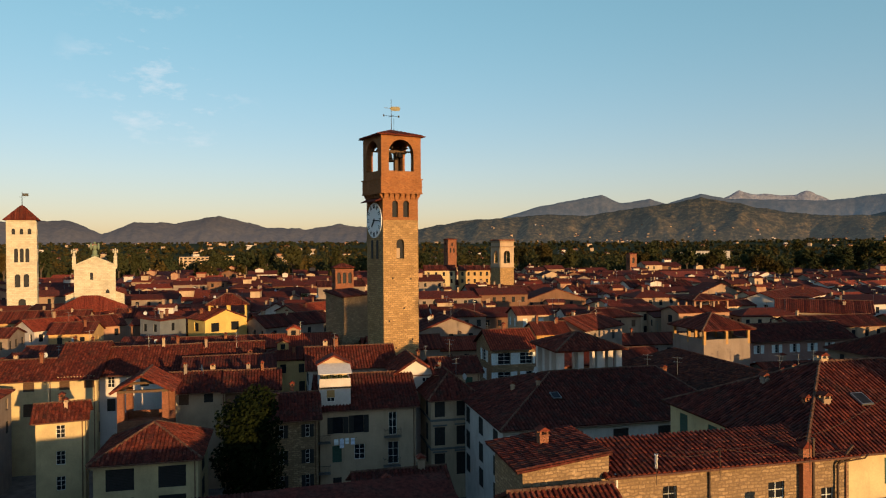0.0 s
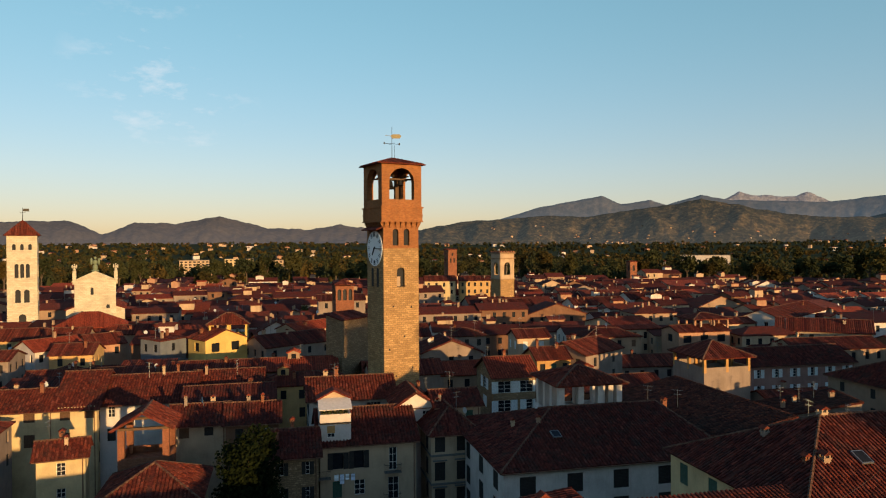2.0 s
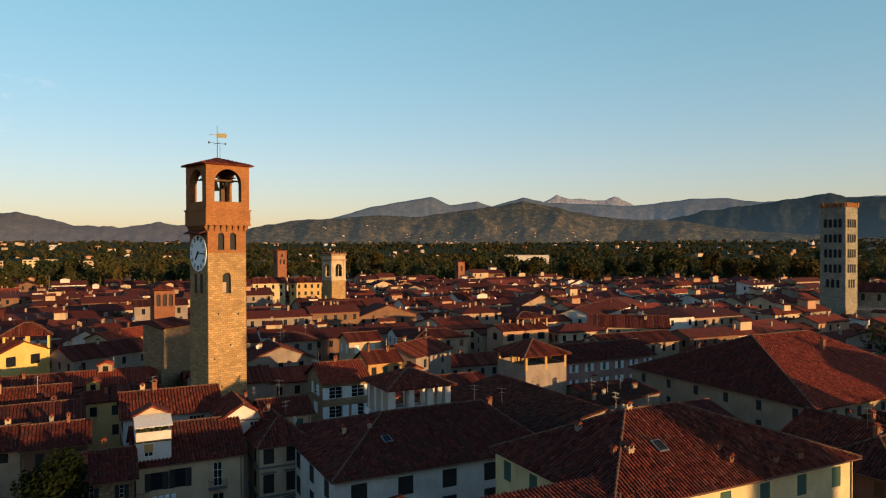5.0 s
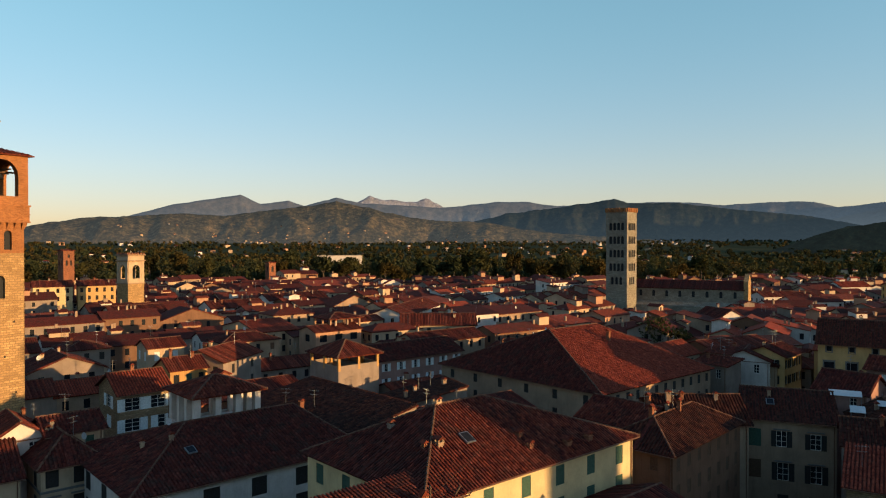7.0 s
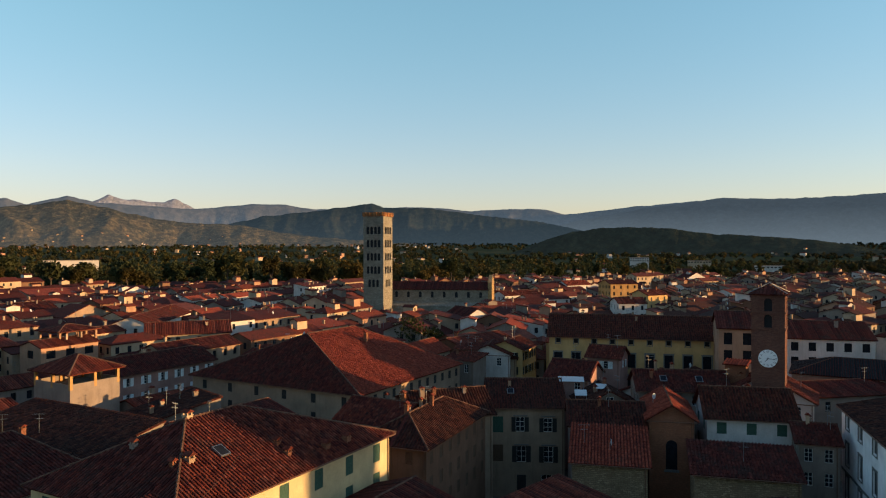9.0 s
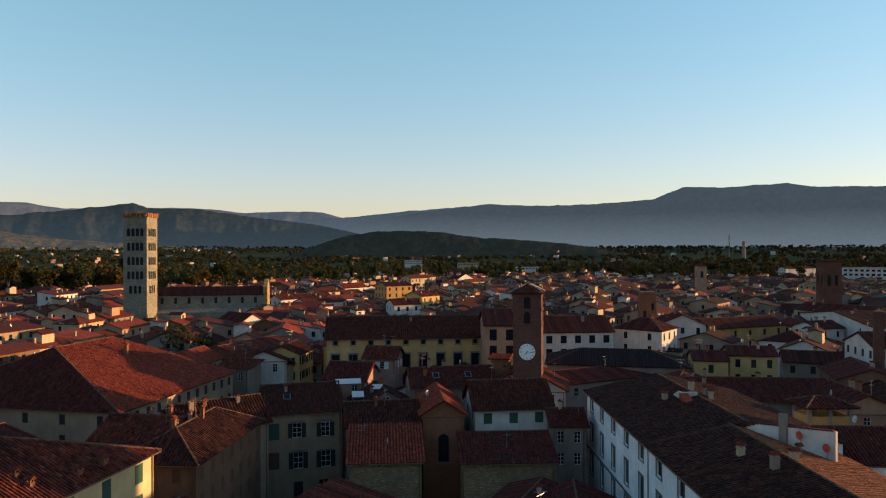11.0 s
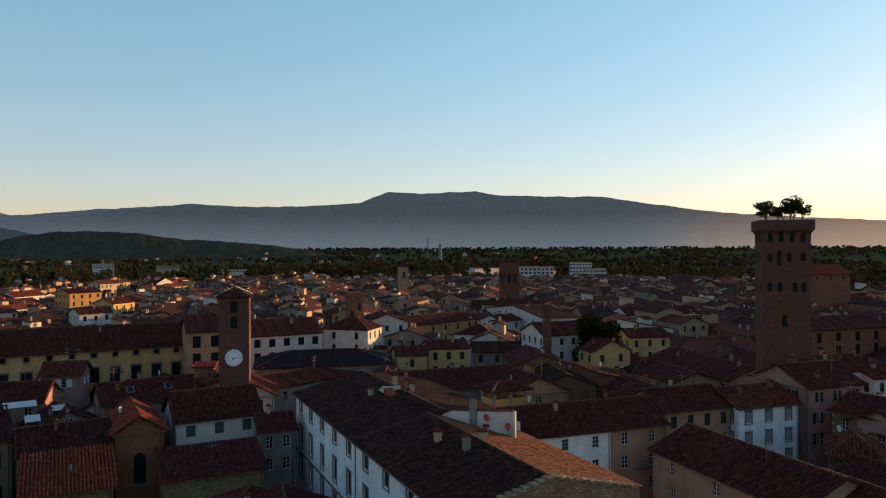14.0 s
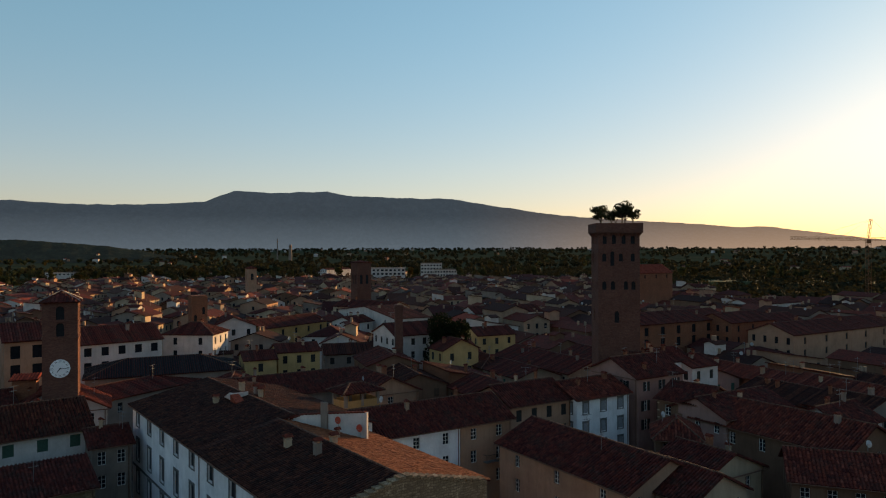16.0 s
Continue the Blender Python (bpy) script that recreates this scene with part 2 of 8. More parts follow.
METAL = plain("zinc", (0.2, 0.195, 0.19), 0.45, 0.7)
COPPER = plain("copper_pipe", (0.16, 0.08, 0.05), 0.5, 0.5)
RUSTY = plain("rusty_iron", (0.075, 0.048, 0.034), 0.7, 0.2, 0.5, 9)
IRON = plain("dark_iron", (0.03, 0.028, 0.026), 0.5, 0.6)
GILT = plain("tarnished_gilt", (0.2, 0.17, 0.1), 0.6, 0.3)
WHITE = plain("white_enamel", (0.72, 0.72, 0.7), 0.45, 0, 0.06)
# black paint, used too for the darkness behind openings and in holes
BLACK = plain("black_paint_and_voids", (0.02, 0.02, 0.022), 0.5)
CLOTH = plain("pale_cloth", (0.55, 0.58, 0.66), 0.9)
BARK = plain("bark", (0.09, 0.065, 0.045), 0.95, 0, 0.4, 8)
DISH_PALE = plain("weathered_dish_paint", (0.4, 0.4, 0.39), 0.7, 0, 0.15)
DISH_RED = plain("red_dish_paint", (0.4, 0.07, 0.04), 0.5)
TIMBER = plain("dark_timber", (0.1, 0.06, 0.035), 0.8)


def leafage(name, cols):
    m, nt, b = nodes_of(name, 0.8)
    b.inputs["Specular IOR Level"].default_value = 0.02
    geo = nt.nodes.new("ShaderNodeNewGeometry")
    c = ramp(nt, geo.outputs["Random Per Island"], tuple((i / (len(cols) - 1), k) for i, k in enumerate(cols)))
    info = nt.nodes.new("ShaderNodeObjectInfo")
    c = mix(nt, 1.0, c, ramp(nt, info.outputs["Random"], ((0.0, (0.7, 0.75, 0.7)), (1.0, (1.3, 1.15, 0.9)))), "MULTIPLY")
    nt.links.new(c, b.inputs["Base Color"])
    thin = nt.nodes.new("ShaderNodeBsdfTranslucent")
    nt.links.new(mix(nt, 1.0, c, (1.15, 1.1, 0.8), "MULTIPLY"), thin.inputs["Color"])
    both = nt.nodes.new("ShaderNodeMixShader")
    both.inputs[0].default_value = 0.22
    nt.links.new(b.outputs[0], both.inputs[1])
    nt.links.new(thin.outputs[0], both.inputs[2])
    nt.links.new(both.outputs[0], nt.nodes["Material Output"].inputs["Surface"])
    return m


LEAF = {
    "green": leafage("green_leaves", ((0.036, 0.038, 0.018), (0.047, 0.047, 0.021), (0.058, 0.055, 0.024))),
    "dark": leafage("dark_leaves", ((0.028, 0.034, 0.019), (0.036, 0.042, 0.022), (0.045, 0.049, 0.024))),
    # near-black leaves: the shade on these trees is in the colour
    "deep_shade": leafage("deep_shade_leaves", ((0.006, 0.01, 0.005), (0.01, 0.015, 0.006), (0.016, 0.022, 0.008))),
    # darker leaf copy for backlit woods, the shade put into its colour
    "holm": leafage("shade_toned_leaves", ((0.02, 0.02, 0.013), (0.027, 0.026, 0.016), (0.036, 0.032, 0.018))),
    "olive": leafage("dry_olive_leaves", ((0.036, 0.033, 0.016), (0.048, 0.042, 0.02), (0.062, 0.05, 0.022))),
    "gold": leafage("autumn_leaves", ((0.042, 0.034, 0.014), (0.054, 0.041, 0.016), (0.068, 0.049, 0.018))),
}


# ---- mesh helpers ----
class Build:
    """Collects loose faces and makes them one mesh."""

    def __init__(self):
        self.v, self.f = [], []

    def face(self, *pts):
        n = len(self.v)
        self.v.extend(tuple(p) for p in pts)
        self.f.append(tuple(range(n, n + len(pts))))

    def solid(self, verts, faces):
        n = len(self.v)
        self.v.extend(tuple(p) for p in verts)
        self.f.extend(tuple(n + i for i in f) for f in faces)

    def box(self, x0, x1, y0, y1, z0, z1):
        self.solid([(x0, y0, z0), (x1, y0, z0), (x1, y1, z0), (x0, y1, z0), (x0, y0, z1), (x1, y0, z1), (x1, y1, z1), (x0, y1, z1)],
                   [(0, 3, 2, 1), (4, 5, 6, 7), (0, 1, 5, 4), (1, 2, 6, 5), (2, 3, 7, 6), (3, 0, 4, 7)])

    def beam(self, a, b, r, sides=6, r2=None):
        """A round or squared bar from a to b."""
        a, b = Vector(a), Vector(b)
        w = (b - a).normalized()
        s = w.orthogonal().normalized()
        t = w.cross(s)
        r2 = r if r2 is None else r2
        ring = [s * math.cos(k * math.tau / sides) + t * math.sin(k * math.tau / sides) for k in range(sides)]
        vs = [a + q * r for q in ring] + [b + q * r2 for q in ring]
        fs = [(k, (k + 1) % sides, sides + (k + 1) % sides, sides + k) for k in range(sides)]
        self.solid(vs, fs + [tuple(range(sides))[::-1], tuple(range(sides, 2 * sides))])

    def prism(self, poly, axis, lo, hi):
        """A flat polygon (two coordinates) pushed along an axis."""
        def at(p, h):
            return (h, p[0], p[1]) if axis == "x" else (p[0], h, p[1]) if axis == "y" else (p[0], p[1], h)
        n = len(poly)
        vs = [at(p, lo) for p in poly] + [at(p, hi) for p in poly]
        self.solid(vs, [tuple(range(n))[::-1], tuple(range(n, 2 * n))] + [(k, (k + 1) % n, n + (k + 1) % n, n + k) for k in range(n)])

    def mesh(self, name):
        me = bpy.data.meshes.new(name)
        me.from_pydata(self.v, [], self.f)
        me.validate()
        return me


def part(name, shape, material, parent=None, label="", at=None):
    """One mesh object from a Build or a mesh, under a thing or a part."""
    me = shape.mesh(name) if isinstance(shape, Build) else shape
    if material and not me.materials:
        me.materials.append(material)
    ob = new(name, me)
    if parent:
        ob.parent = parent
    if at is not None:
        ob.matrix_basis = at
    if label:
        ob["label"] = label
    return ob


def thing(name, m, label, category, group="", kind=""):
    ob = new(name)
    ob.empty_display_size = 0.5
    ob.matrix_world = m
    return tagged(ob, label, category, group, kind)


def smooth(ob):
    ob.data.polygons.foreach_set("use_smooth", [True] * len(ob.data.polygons))


# ---- walls with openings ----
def facade(bd, org, u, n, width, z0, z1, holes, depth=0.22):
    """A wall face from org along u (outward normal n), with holes (u0, u1, z0, z1) that have reveals."""
    org, u, n = Vector(org), Vector(u), Vector(n)
    us = sorted({0.0, width, *[q for h in holes for q in h[:2]]})
    zs = sorted({z0, z1, *[q for h in holes for q in h[2:4]]})
    P = lambda a, z, back=0.0: org + u * a - n * back + Vector((0, 0, z))
    for i in range(len(zs) - 1):
        zc, run = (zs[i] + zs[i + 1]) / 2, None
        for k in range(len(us) - 1):
            uc = (us[k] + us[k + 1]) / 2
            hole = any(h[0] < uc < h[1] and h[2] < zc < h[3] for h in holes)
            if hole:
                if run is not None:
                    bd.face(P(run, zs[i]), P(us[k], zs[i]), P(us[k], zs[i + 1]), P(run, zs[i + 1]))
                run = None
            elif run is None:
                run = us[k]
        if run is not None:
            bd.face(P(run, zs[i]), P(us[-1], zs[i]), P(us[-1], zs[i + 1]), P(run, zs[i + 1]))
    for a, b, c, d in holes:
        bd.face(P(a, c), P(b, c), P(b, c, depth), P(a, c, depth))
        bd.face(P(a, d, depth), P(b, d, depth), P(b, d), P(a, d))
        bd.face(P(a, c), P(a, c, depth), P(a, d, depth), P(a, d))
        bd.face(P(b, c, depth), P(b, c), P(b, d), P(b, d, depth))


def clip_row(poly, a):
    """The span of s in which the line at a crosses a convex polygon of (a, s)."""
    hits = []
    for i in range(len(poly)):
        (a0, s0), (a1, s1) = poly[i], poly[(i + 1) % len(poly)]
        if (a0 - a) * (a1 - a) < 0:
            hits.append(s0 + (s1 - s0) * (a - a0) / (a1 - a0))
    return (min(hits), max(hits)) if len(hits) >= 2 else None


def roof_plane(slab, rows, pts, fine, rnd, pitch=0.46):
    """A sloping slab with rows of barrel tiles. pts: corners, the first two along the eave."""
    pts = [Vector(p) for p in pts]
    n = (pts[1] - pts[0]).cross(pts[-1] - pts[0]).normalized()
    if n.z < 0:
        n = -n
    low = [p - n * 0.14 for p in pts]
    k = len(pts)
    slab.solid(pts + low, [tuple(range(k)), tuple(range(k, 2 * k))[::-1]] + [(i, (i + 1) % k, k + (i + 1) % k, k + i) for i in range(k)])
    ea = (pts[1] - pts[0]).normalized()
    up = n.cross(ea)
    if up.z < 0:
        up = -up
    flat = [((p - pts[0]).dot(ea), (p - pts[0]).dot(up)) for p in pts]
    a0, a1 = min(p[0] for p in flat), max(p[0] for p in flat)
    count = max(1, int((a1 - a0) / pitch))
    for i in range(count):
        a = a0 + (i + 0.5) * (a1 - a0) / count
        span = clip_row(flat, a)
        if not span or span[1] - span[0] < 0.3:
            continue
        s0, s1 = span[0] - 0.06, span[1]
        steps = max(1, int((s1 - s0) / 0.62)) if fine else 1
        for j in range(steps):
            b0, b1 = s0 + (s1 - s0) * j / steps, s0 + (s1 - s0) * (j + 1) / steps + (0.06 if fine else 0)
            j0 = rnd.uniform(-0.02, 0.02) if fine else 0.0
            w0, w1, h = pitch * 0.39, pitch * 0.3, pitch * 0.35 + rnd.uniform(-0.012, 0.018)
            q = []
            for s, w, lift in ((b0, w0, 0.03 if fine else 0), (b1, w1 if fine else w0, 0.0)):
                for da, dh in ((-w, 0.0), (-w * 0.62, h * 0.8), (w * 0.62, h * 0.8), (w, 0.0)):
                    q.append(pts[0] + ea * (a + da + j0) + up * s + n * (dh + lift + 0.004))
            rows.solid(q, [(0, 1, 5, 4), (1, 2, 6, 5), (2, 3, 7, 6), (3, 2, 1, 0)])


def roof_planes(kind, w, d, eave, rise, o=0.45, inset=None):
    """The planes and ridge lines of a roof over a w by d house. Eaves overhang by o."""
    sl = rise / (d / 2 if kind in ("gx", "hip") else w / 2 if kind in ("gy",) else d)
    if kind == "gx":
        e, t = eave - o * sl, eave + rise
        A, B, C, D = (-o, -o, e), (w + o, -o, e), (w + o, d + o, e), (-o, d + o, e)
        p, q = (-o, d / 2, t), (w + o, d / 2, t)
        return [[A, B, q, p], [C, D, p, q]], [(p, q)]
    if kind == "gy":
        e, t = eave - o * sl, eave + rise
        A, B, C, D = (-o, -o, e), (w + o, -o, e), (w + o, d + o, e), (-o, d + o, e)
        p, q = (w / 2, -o, t), (w / 2, d + o, t)
        return [[B, C, q, p], [D, A, p, q]], [(p, q)]
    if kind == "shed":
        e, t = eave - o * sl, eave + rise + o * sl
        return [[(-o, -o, e), (w + o, -o, e), (w + o, d + o, t), (-o, d + o, t)]], []
    if kind == "left":
        sl = rise / w
        e, t = eave - o * sl, eave + rise
        return [[(-o, d + o, e), (-o, -o, e), (w, -o, t), (w, d + o, t)]], []
    if isinstance(inset, tuple):
        sl = rise / (d / 2)
        e, t = eave - o * sl, eave + rise
        A, B, C, D = (-o, -o, e), (w + o, -o, e), (w + o, d + o, e), (-o, d + o, e)
        p, q = (inset[0], d / 2, t), (w - inset[1], d / 2, t)
        return [[A, B, q, p], [B, C, q], [C, D, p, q], [D, A, p]], [(p, q), (A, p), (D, p), (B, q), (C, q)]
    h = inset or min(w, d) / 2
    sl = rise / (min(w, d) / 2)
    e, t = eave - o * sl, eave + rise
    A, B, C, D = (-o, -o, e), (w + o, -o, e), (w + o, d + o, e), (-o, d + o, e)
    if w >= d and not inset:
        p, q = (h, d / 2, t), (w - h, d / 2, t)
        if w - d < 0.05:
            return [[A, B, p], [B, C, p], [C, D, p], [D, A, p]], [(A, p), (B, p), (C, p), (D, p)]
        return [[A, B, q, p], [B, C, q], [C, D, p, q], [D, A, p]], [(p, q), (A, p), (D, p), (B, q), (C, q)]
    p, q = (w / 2, h, t), (w / 2, d - h, t)
    return [[A, B, p], [B, C, q, p], [C, D, q], [D, A, p, q]], [(p, q), (A, p), (B, p), (C, q), (D, q)]


def window_mesh(w, h, style, cache={}):
    """Panes and frame of one window, centred, facing -y."""
    key = (round(w, 1), round(h, 1), style)
    if key not in cache:
        g = Build()
        g.face((-w / 2, 0, 0), (w / 2, 0, 0), (w / 2, 0, h), (-w / 2, 0, h))
        me = g.mesh("window")
        me.materials.append(GLASS)
        fr = Build()
        t = 0.055
        for x0, x1, z0, z1 in ((-w / 2, -w / 2 + t, 0, h), (w / 2 - t, w / 2, 0, h), (-w / 2, w / 2, 0, t), (-w / 2, w / 2, h - t, h), (-t / 2, t / 2, 0, h),
                               (-w / 2, w / 2, h * 0.34, h * 0.34 + 0.04), (-w / 2, w / 2, h * 0.67, h * 0.67 + 0.04)):
            fr.box(x0, x1, -0.06, -0.004, z0, z1)
        sh = Build()
        hw = w / 2
        n = int(h / 0.16)
        prof = [(0, 0), (0, h)]
        for k in range(n, 0, -1):
            prof += [(-0.03, h * k / n), (-0.07, h * (k - 0.8) / n)]
        prof.append((-0.03, 0))
        sh.prism(prof, "x", 0, hw)
        cache[key] = (me, fr.mesh("window_frame"), sh.mesh("shutter"), {})
    return cache[key]


def shutter_mesh(w, h, col, cache={}):
    key = (round(w, 1), round(h, 1), col)
    if key not in cache:
        me = window_mesh(w, h, 0)[2].copy()
        me.materials.append(SHUT[col])
        cache[key] = me
    return cache[key]


def blind_mesh(w, h, col, cache={}):
    key = (round(w, 1), round(h, 1), col)
    if key not in cache:
        b = Build()
        n = int(h / 0.3)
        prof = [(0.05, 0), (0.05, h)]
        for k in range(n, 0, -1):
            prof += [(0.0, h * k / n), (-0.05, h * (k - 0.8) / n)]
        prof.append((0.0, 0))
        b.prism(prof, "x", -w / 2, w / 2)
        cache[key] = b.mesh("closed_window")
        cache[key].materials.append(SHUT[col])
    return cache[key]


def surround_mesh(w, h, cache={}):
    key = (round(w, 1), round(h, 1))
    if key not in cache:
        b = Build()
        for x0, x1, z0, z1 in ((-w / 2 - 0.2, -w / 2, -0.12, h + 0.2), (w / 2, w / 2 + 0.2, -0.12, h + 0.2), (-w / 2, w / 2, h, h + 0.2), (-w / 2 - 0.28, w / 2 + 0.28, h + 0.2, h + 0.32),
                               (-w / 2 - 0.25, w / 2 + 0.25, -0.24, -0.12)):
            b.box(x0, x1, -0.07, -0.003, z0, z1)
        me = b.mesh("surround")
        me.materials.append(SURROUND)
        cache[key] = me
    return cache[key]


def put_window(parent, m, w, h, style, rnd, near):
    """style: open, shut, half, bare; + s for a stone surround. m: sill centre on the wall face, -y outwards."""
    glass, frame_me, _, _ = window_mesh(w, h, 0)
    kind = style.split("+")[0]
    col = style.split("+")[1] if "+" in style else "dark"
    ob = part("window", glass, None, parent, at=m @ pose(0, 0.2, 0))
    if not near:
        if kind in ("shut", "half", "open") and rnd.random() < (0.75 if kind == "shut" else 0.4):
            ob.data = blind_mesh(w, h, col)
            ob.location += Vector(m.col[1].xyz) * -0.12
        return ob
    if near and kind != "shut" and "stone" not in style and "noframe" not in style:
        part("window_frame", frame_me, FRAME_W, ob)
    if kind in ("open", "shut", "half"):
        sm = shutter_mesh(w, h, col)
        for side in (-1, 1):
            if kind == "shut" or (kind == "half" and side < 0):
                q = pose(-w / 2 if side < 0 else 0, -0.12, 0)
            else:
                q = pose(side * w / 2, -0.225, 0, 0, 0, 0) if side > 0 else pose(-w, -0.225, 0)
            part("shutter", sm, None, ob, at=q)
    if "stone" in style:
        part("surround", surround_mesh(w, h), None, ob, at=pose(0, -0.2, 0))
    return ob


def chimney_mesh(h, w, cap, cache={}):
    key = (round(h, 1), w, cap)
    if key not in cache:
        b = Build()
        b.box(-w / 2, w / 2, -w / 2, w / 2, -0.8, h)
        b.box(-w / 2 - 0.06, w / 2 + 0.06, -w / 2 - 0.06, w / 2 + 0.06, h, h + 0.08)
        for sx in (-1, 1):
            for sy in (-1, 1):
                x, y = sx * (w / 2 - 0.08), sy * (w / 2 - 0.08)
                b.box(x - 0.07, x + 0.07, y - 0.07, y + 0.07, h + 0.08, h + 0.32)
        c = Build()
        r = w / 2 + 0.14
        c.prism([(-r, h + 0.32), (r, h + 0.32), (0, h + 0.62)], "y", -r, r)
        cache[key] = (b.mesh("stack"), c.mesh("cap"))
    return cache[key]


CHIM_MATS = (WALLS["cream"], WALLS["beige"], WALLS["brick"], WALLS["brick"], WALLS["grey"])


def chimney(parent, x, y, z, rnd, tall=None):
    mat = rnd.randrange(len(CHIM_MATS))
    h, w = rnd.choice((0.6, 0.8, 1.1)), rnd.choice((0.4, 0.5, 0.65))
    h = tall or h
    stack, cap = chimney_mesh(h, w + mat * 0.001, mat)
    ob = part("chimney", stack, CHIM_MATS[mat], parent, at=pose(x, y, z))
    part("chimney_cap", cap, ROOFS["clay"], ob)


def roof_height(kind, w, d, eave, rise, x, y):
    if kind == "gx":
        return eave + rise * (1 - abs(y - d / 2) / (d / 2))
    if kind == "gy":
        return eave + rise * (1 - abs(x - w / 2) / (w / 2))
    if kind == "shed":
        return eave + rise * y / d
    if kind == "left":
        return eave + rise * x / w
    h = min(w, d) / 2
    return eave + rise * min(1, min(x, w - x, y, d - y) / h)


SPOTS = []       # places on roofs for aerials
FOOT = []        # footprints that are taken: centre x, y, half sizes, yaw


def take(x, y, yaw, w, d):
    c, s = math.cos(radians(yaw)), math.sin(radians(yaw))
    FOOT.append((x + c * w / 2 - s * d / 2, y + s * w / 2 + c * d / 2, w / 2, d / 2, c, s))


def free(x, y, r):
    for cx, cy, hw, hd, c, s in FOOT:
        dx, dy = x - cx, y - cy
        a, b = abs(c * dx + s * dy), abs(-s * dx + c * dy)
        if a < hw + r and b < hd + r:
            return False
    return True


def roof_room(ob, w, d, eave, rise, kind, wall, roof, rnd):
    """A small room or dormer that stands up through a roof, with its own window and tiled lid."""
    rw, rd, rh = rnd.uniform(1.6, 3.2), rnd.uniform(2.0, 3.2), rnd.uniform(1.2, 2.3)
    cx, cy = rnd.uniform(0.15, 0.6) * w, rnd.uniform(0.2, 0.45) * d
    z = roof_height(kind, w, d, eave, rise, min(cx, w), min(cy + rd / 2, d))
    b = Build()
    b.prism([(0, z - 2.5), (rw, z - 2.5), (rw, z + rh), (rw / 2, z + rh + 0.5), (0, z + rh)], "y", 0, rd)
    room = part("roof_room", b, WALLS[rnd.choice((wall, "beige", "cream"))], ob, at=pose(cx, cy, 0))
    slab, rows = Build(), Build()
    for p in roof_planes("gy", rw, rd, z + rh, 0.5, 0.25)[0]:
        roof_plane(slab, rows, [(a, q, c + 0.14) for a, q, c in p], False, rnd)
    slab.solid(rows.v, rows.f)
    tagged(part("room_roof", slab, ROOFS[roof], room), kind="stuff")
    b = Build()
    b.box(rw * 0.3, rw * 0.7, -0.03, 0.03, z + rh - 1.1, z + rh - 0.15)
    part("pane", b, GLASS, room)


def house(x, y, yaw, w, d, eave, rise, kind, wall, roof, style="open+dark", storeys=3, bays=0, label="", seed=0, near=True, chimneys=2, base=-4.0, win=(1.0, 1.7), gutter=True, skylights=0, inset=None, floors=None, rooms=0, far_tile="", openings=()):
    """A house whose front runs from (x, y) along yaw; the depth goes to its left-hand side. openings: front windows one by one (centre, width, sill, height, style)."""
    rnd = random.Random(seed)
    ob = thing("house", pose(x, y, 0, 0, 0, yaw), label, "house", "town houses")
    take(x, y, yaw, w, d)
    wb = Build()
    inv = ob.matrix_basis.inverted()
    eye = inv @ Vector((0, 0, 35))
    sides = (((0, 0, 0), (1, 0, 0), (0, -1, 0), w), ((w, 0, 0), (0, 1, 0), (1, 0, 0), d), ((w, d, 0), (-1, 0, 0), (0, 1, 0), w), ((0, d, 0), (0, -1, 0), (-1, 0, 0), d))
    spots = []
    step = 3.1
    for si, (org, u, n, wid) in enumerate(sides):
        seen = (eye - Vector(org)).dot(Vector(n)) > 1.0
        holes = []
        if openings and si == 0:
            holes = [(u0 - ow / 2, u0 + ow / 2, s0, s0 + oh) for u0, ow, s0, oh, _ in openings]
        elif seen and wid > 2.2:
            ww, wh = win
            nb = bays if bays and si in (0, 2) else max(1, int(wid / (ww * 2.9)))
            for f in range(len(floors) if floors else storeys if near else min(2, storeys)):
                top = eave - 0.75 - f * step
                hh = wh if f or storeys < 3 else wh * 0.92
                if floors:
                    top, ww, hh = eave - floors[f][0], floors[f][1], floors[f][2]
                if top - hh < base + 0.6:
                    break
                for k in range(nb):
                    if not bays and rnd.random() < 0.12:
                        continue
                    uc = wid * (k + 0.5) / nb + (0 if bays else rnd.uniform(-0.2, 0.2))
                    holes.append((uc - ww / 2, uc + ww / 2, top - hh, top))
        facade(wb, org, u, n, wid, base - 1.0, eave, holes)
        rot = Matrix(((u[0], -n[0], 0, 0), (u[1], -n[1], 0, 0), (0, 0, 1, 0), (0, 0, 0, 1)))
        for k, (a, b, c, e) in enumerate(holes):
            p = Vector(org) + Vector(u) * ((a + b) / 2)
            spots.append((Matrix.Translation((p.x, p.y, c)) @ rot, b - a, e - c, openings[k][4] if openings and si == 0 else ""))
    if kind == "gx":
        wb.face((0, d, eave), (0, 0, eave), (0, d / 2, eave + rise))
        wb.face((w, 0, eave), (w, d, eave), (w, d / 2, eave + rise))
    elif kind == "gy":
        wb.face((0, 0, eave), (w, 0, eave), (w / 2, 0, eave + rise))
        wb.face((w, d, eave), (0, d, eave), (w / 2, d, eave + rise))
    elif kind == "shed":
        wb.face((w, 0, eave), (w, d, eave), (w, d, eave + rise))
        wb.face((0, d, eave), (0, 0, eave), (0, d, eave + rise))
        wb.face((w, d, eave), (0, d, eave), (0, d, eave + rise), (w, d, eave + rise))
    elif kind == "left":
        wb.face((0, 0, eave), (w, 0, eave), (w, 0, eave + rise))
        wb.face((w, d, eave), (0, d, eave), (w, d, eave + rise))
        wb.face((w, 0, eave), (w, d, eave), (w, d, eave + rise), (w, 0, eave + rise))
    part("wall", wb, WALLS[wall], ob)
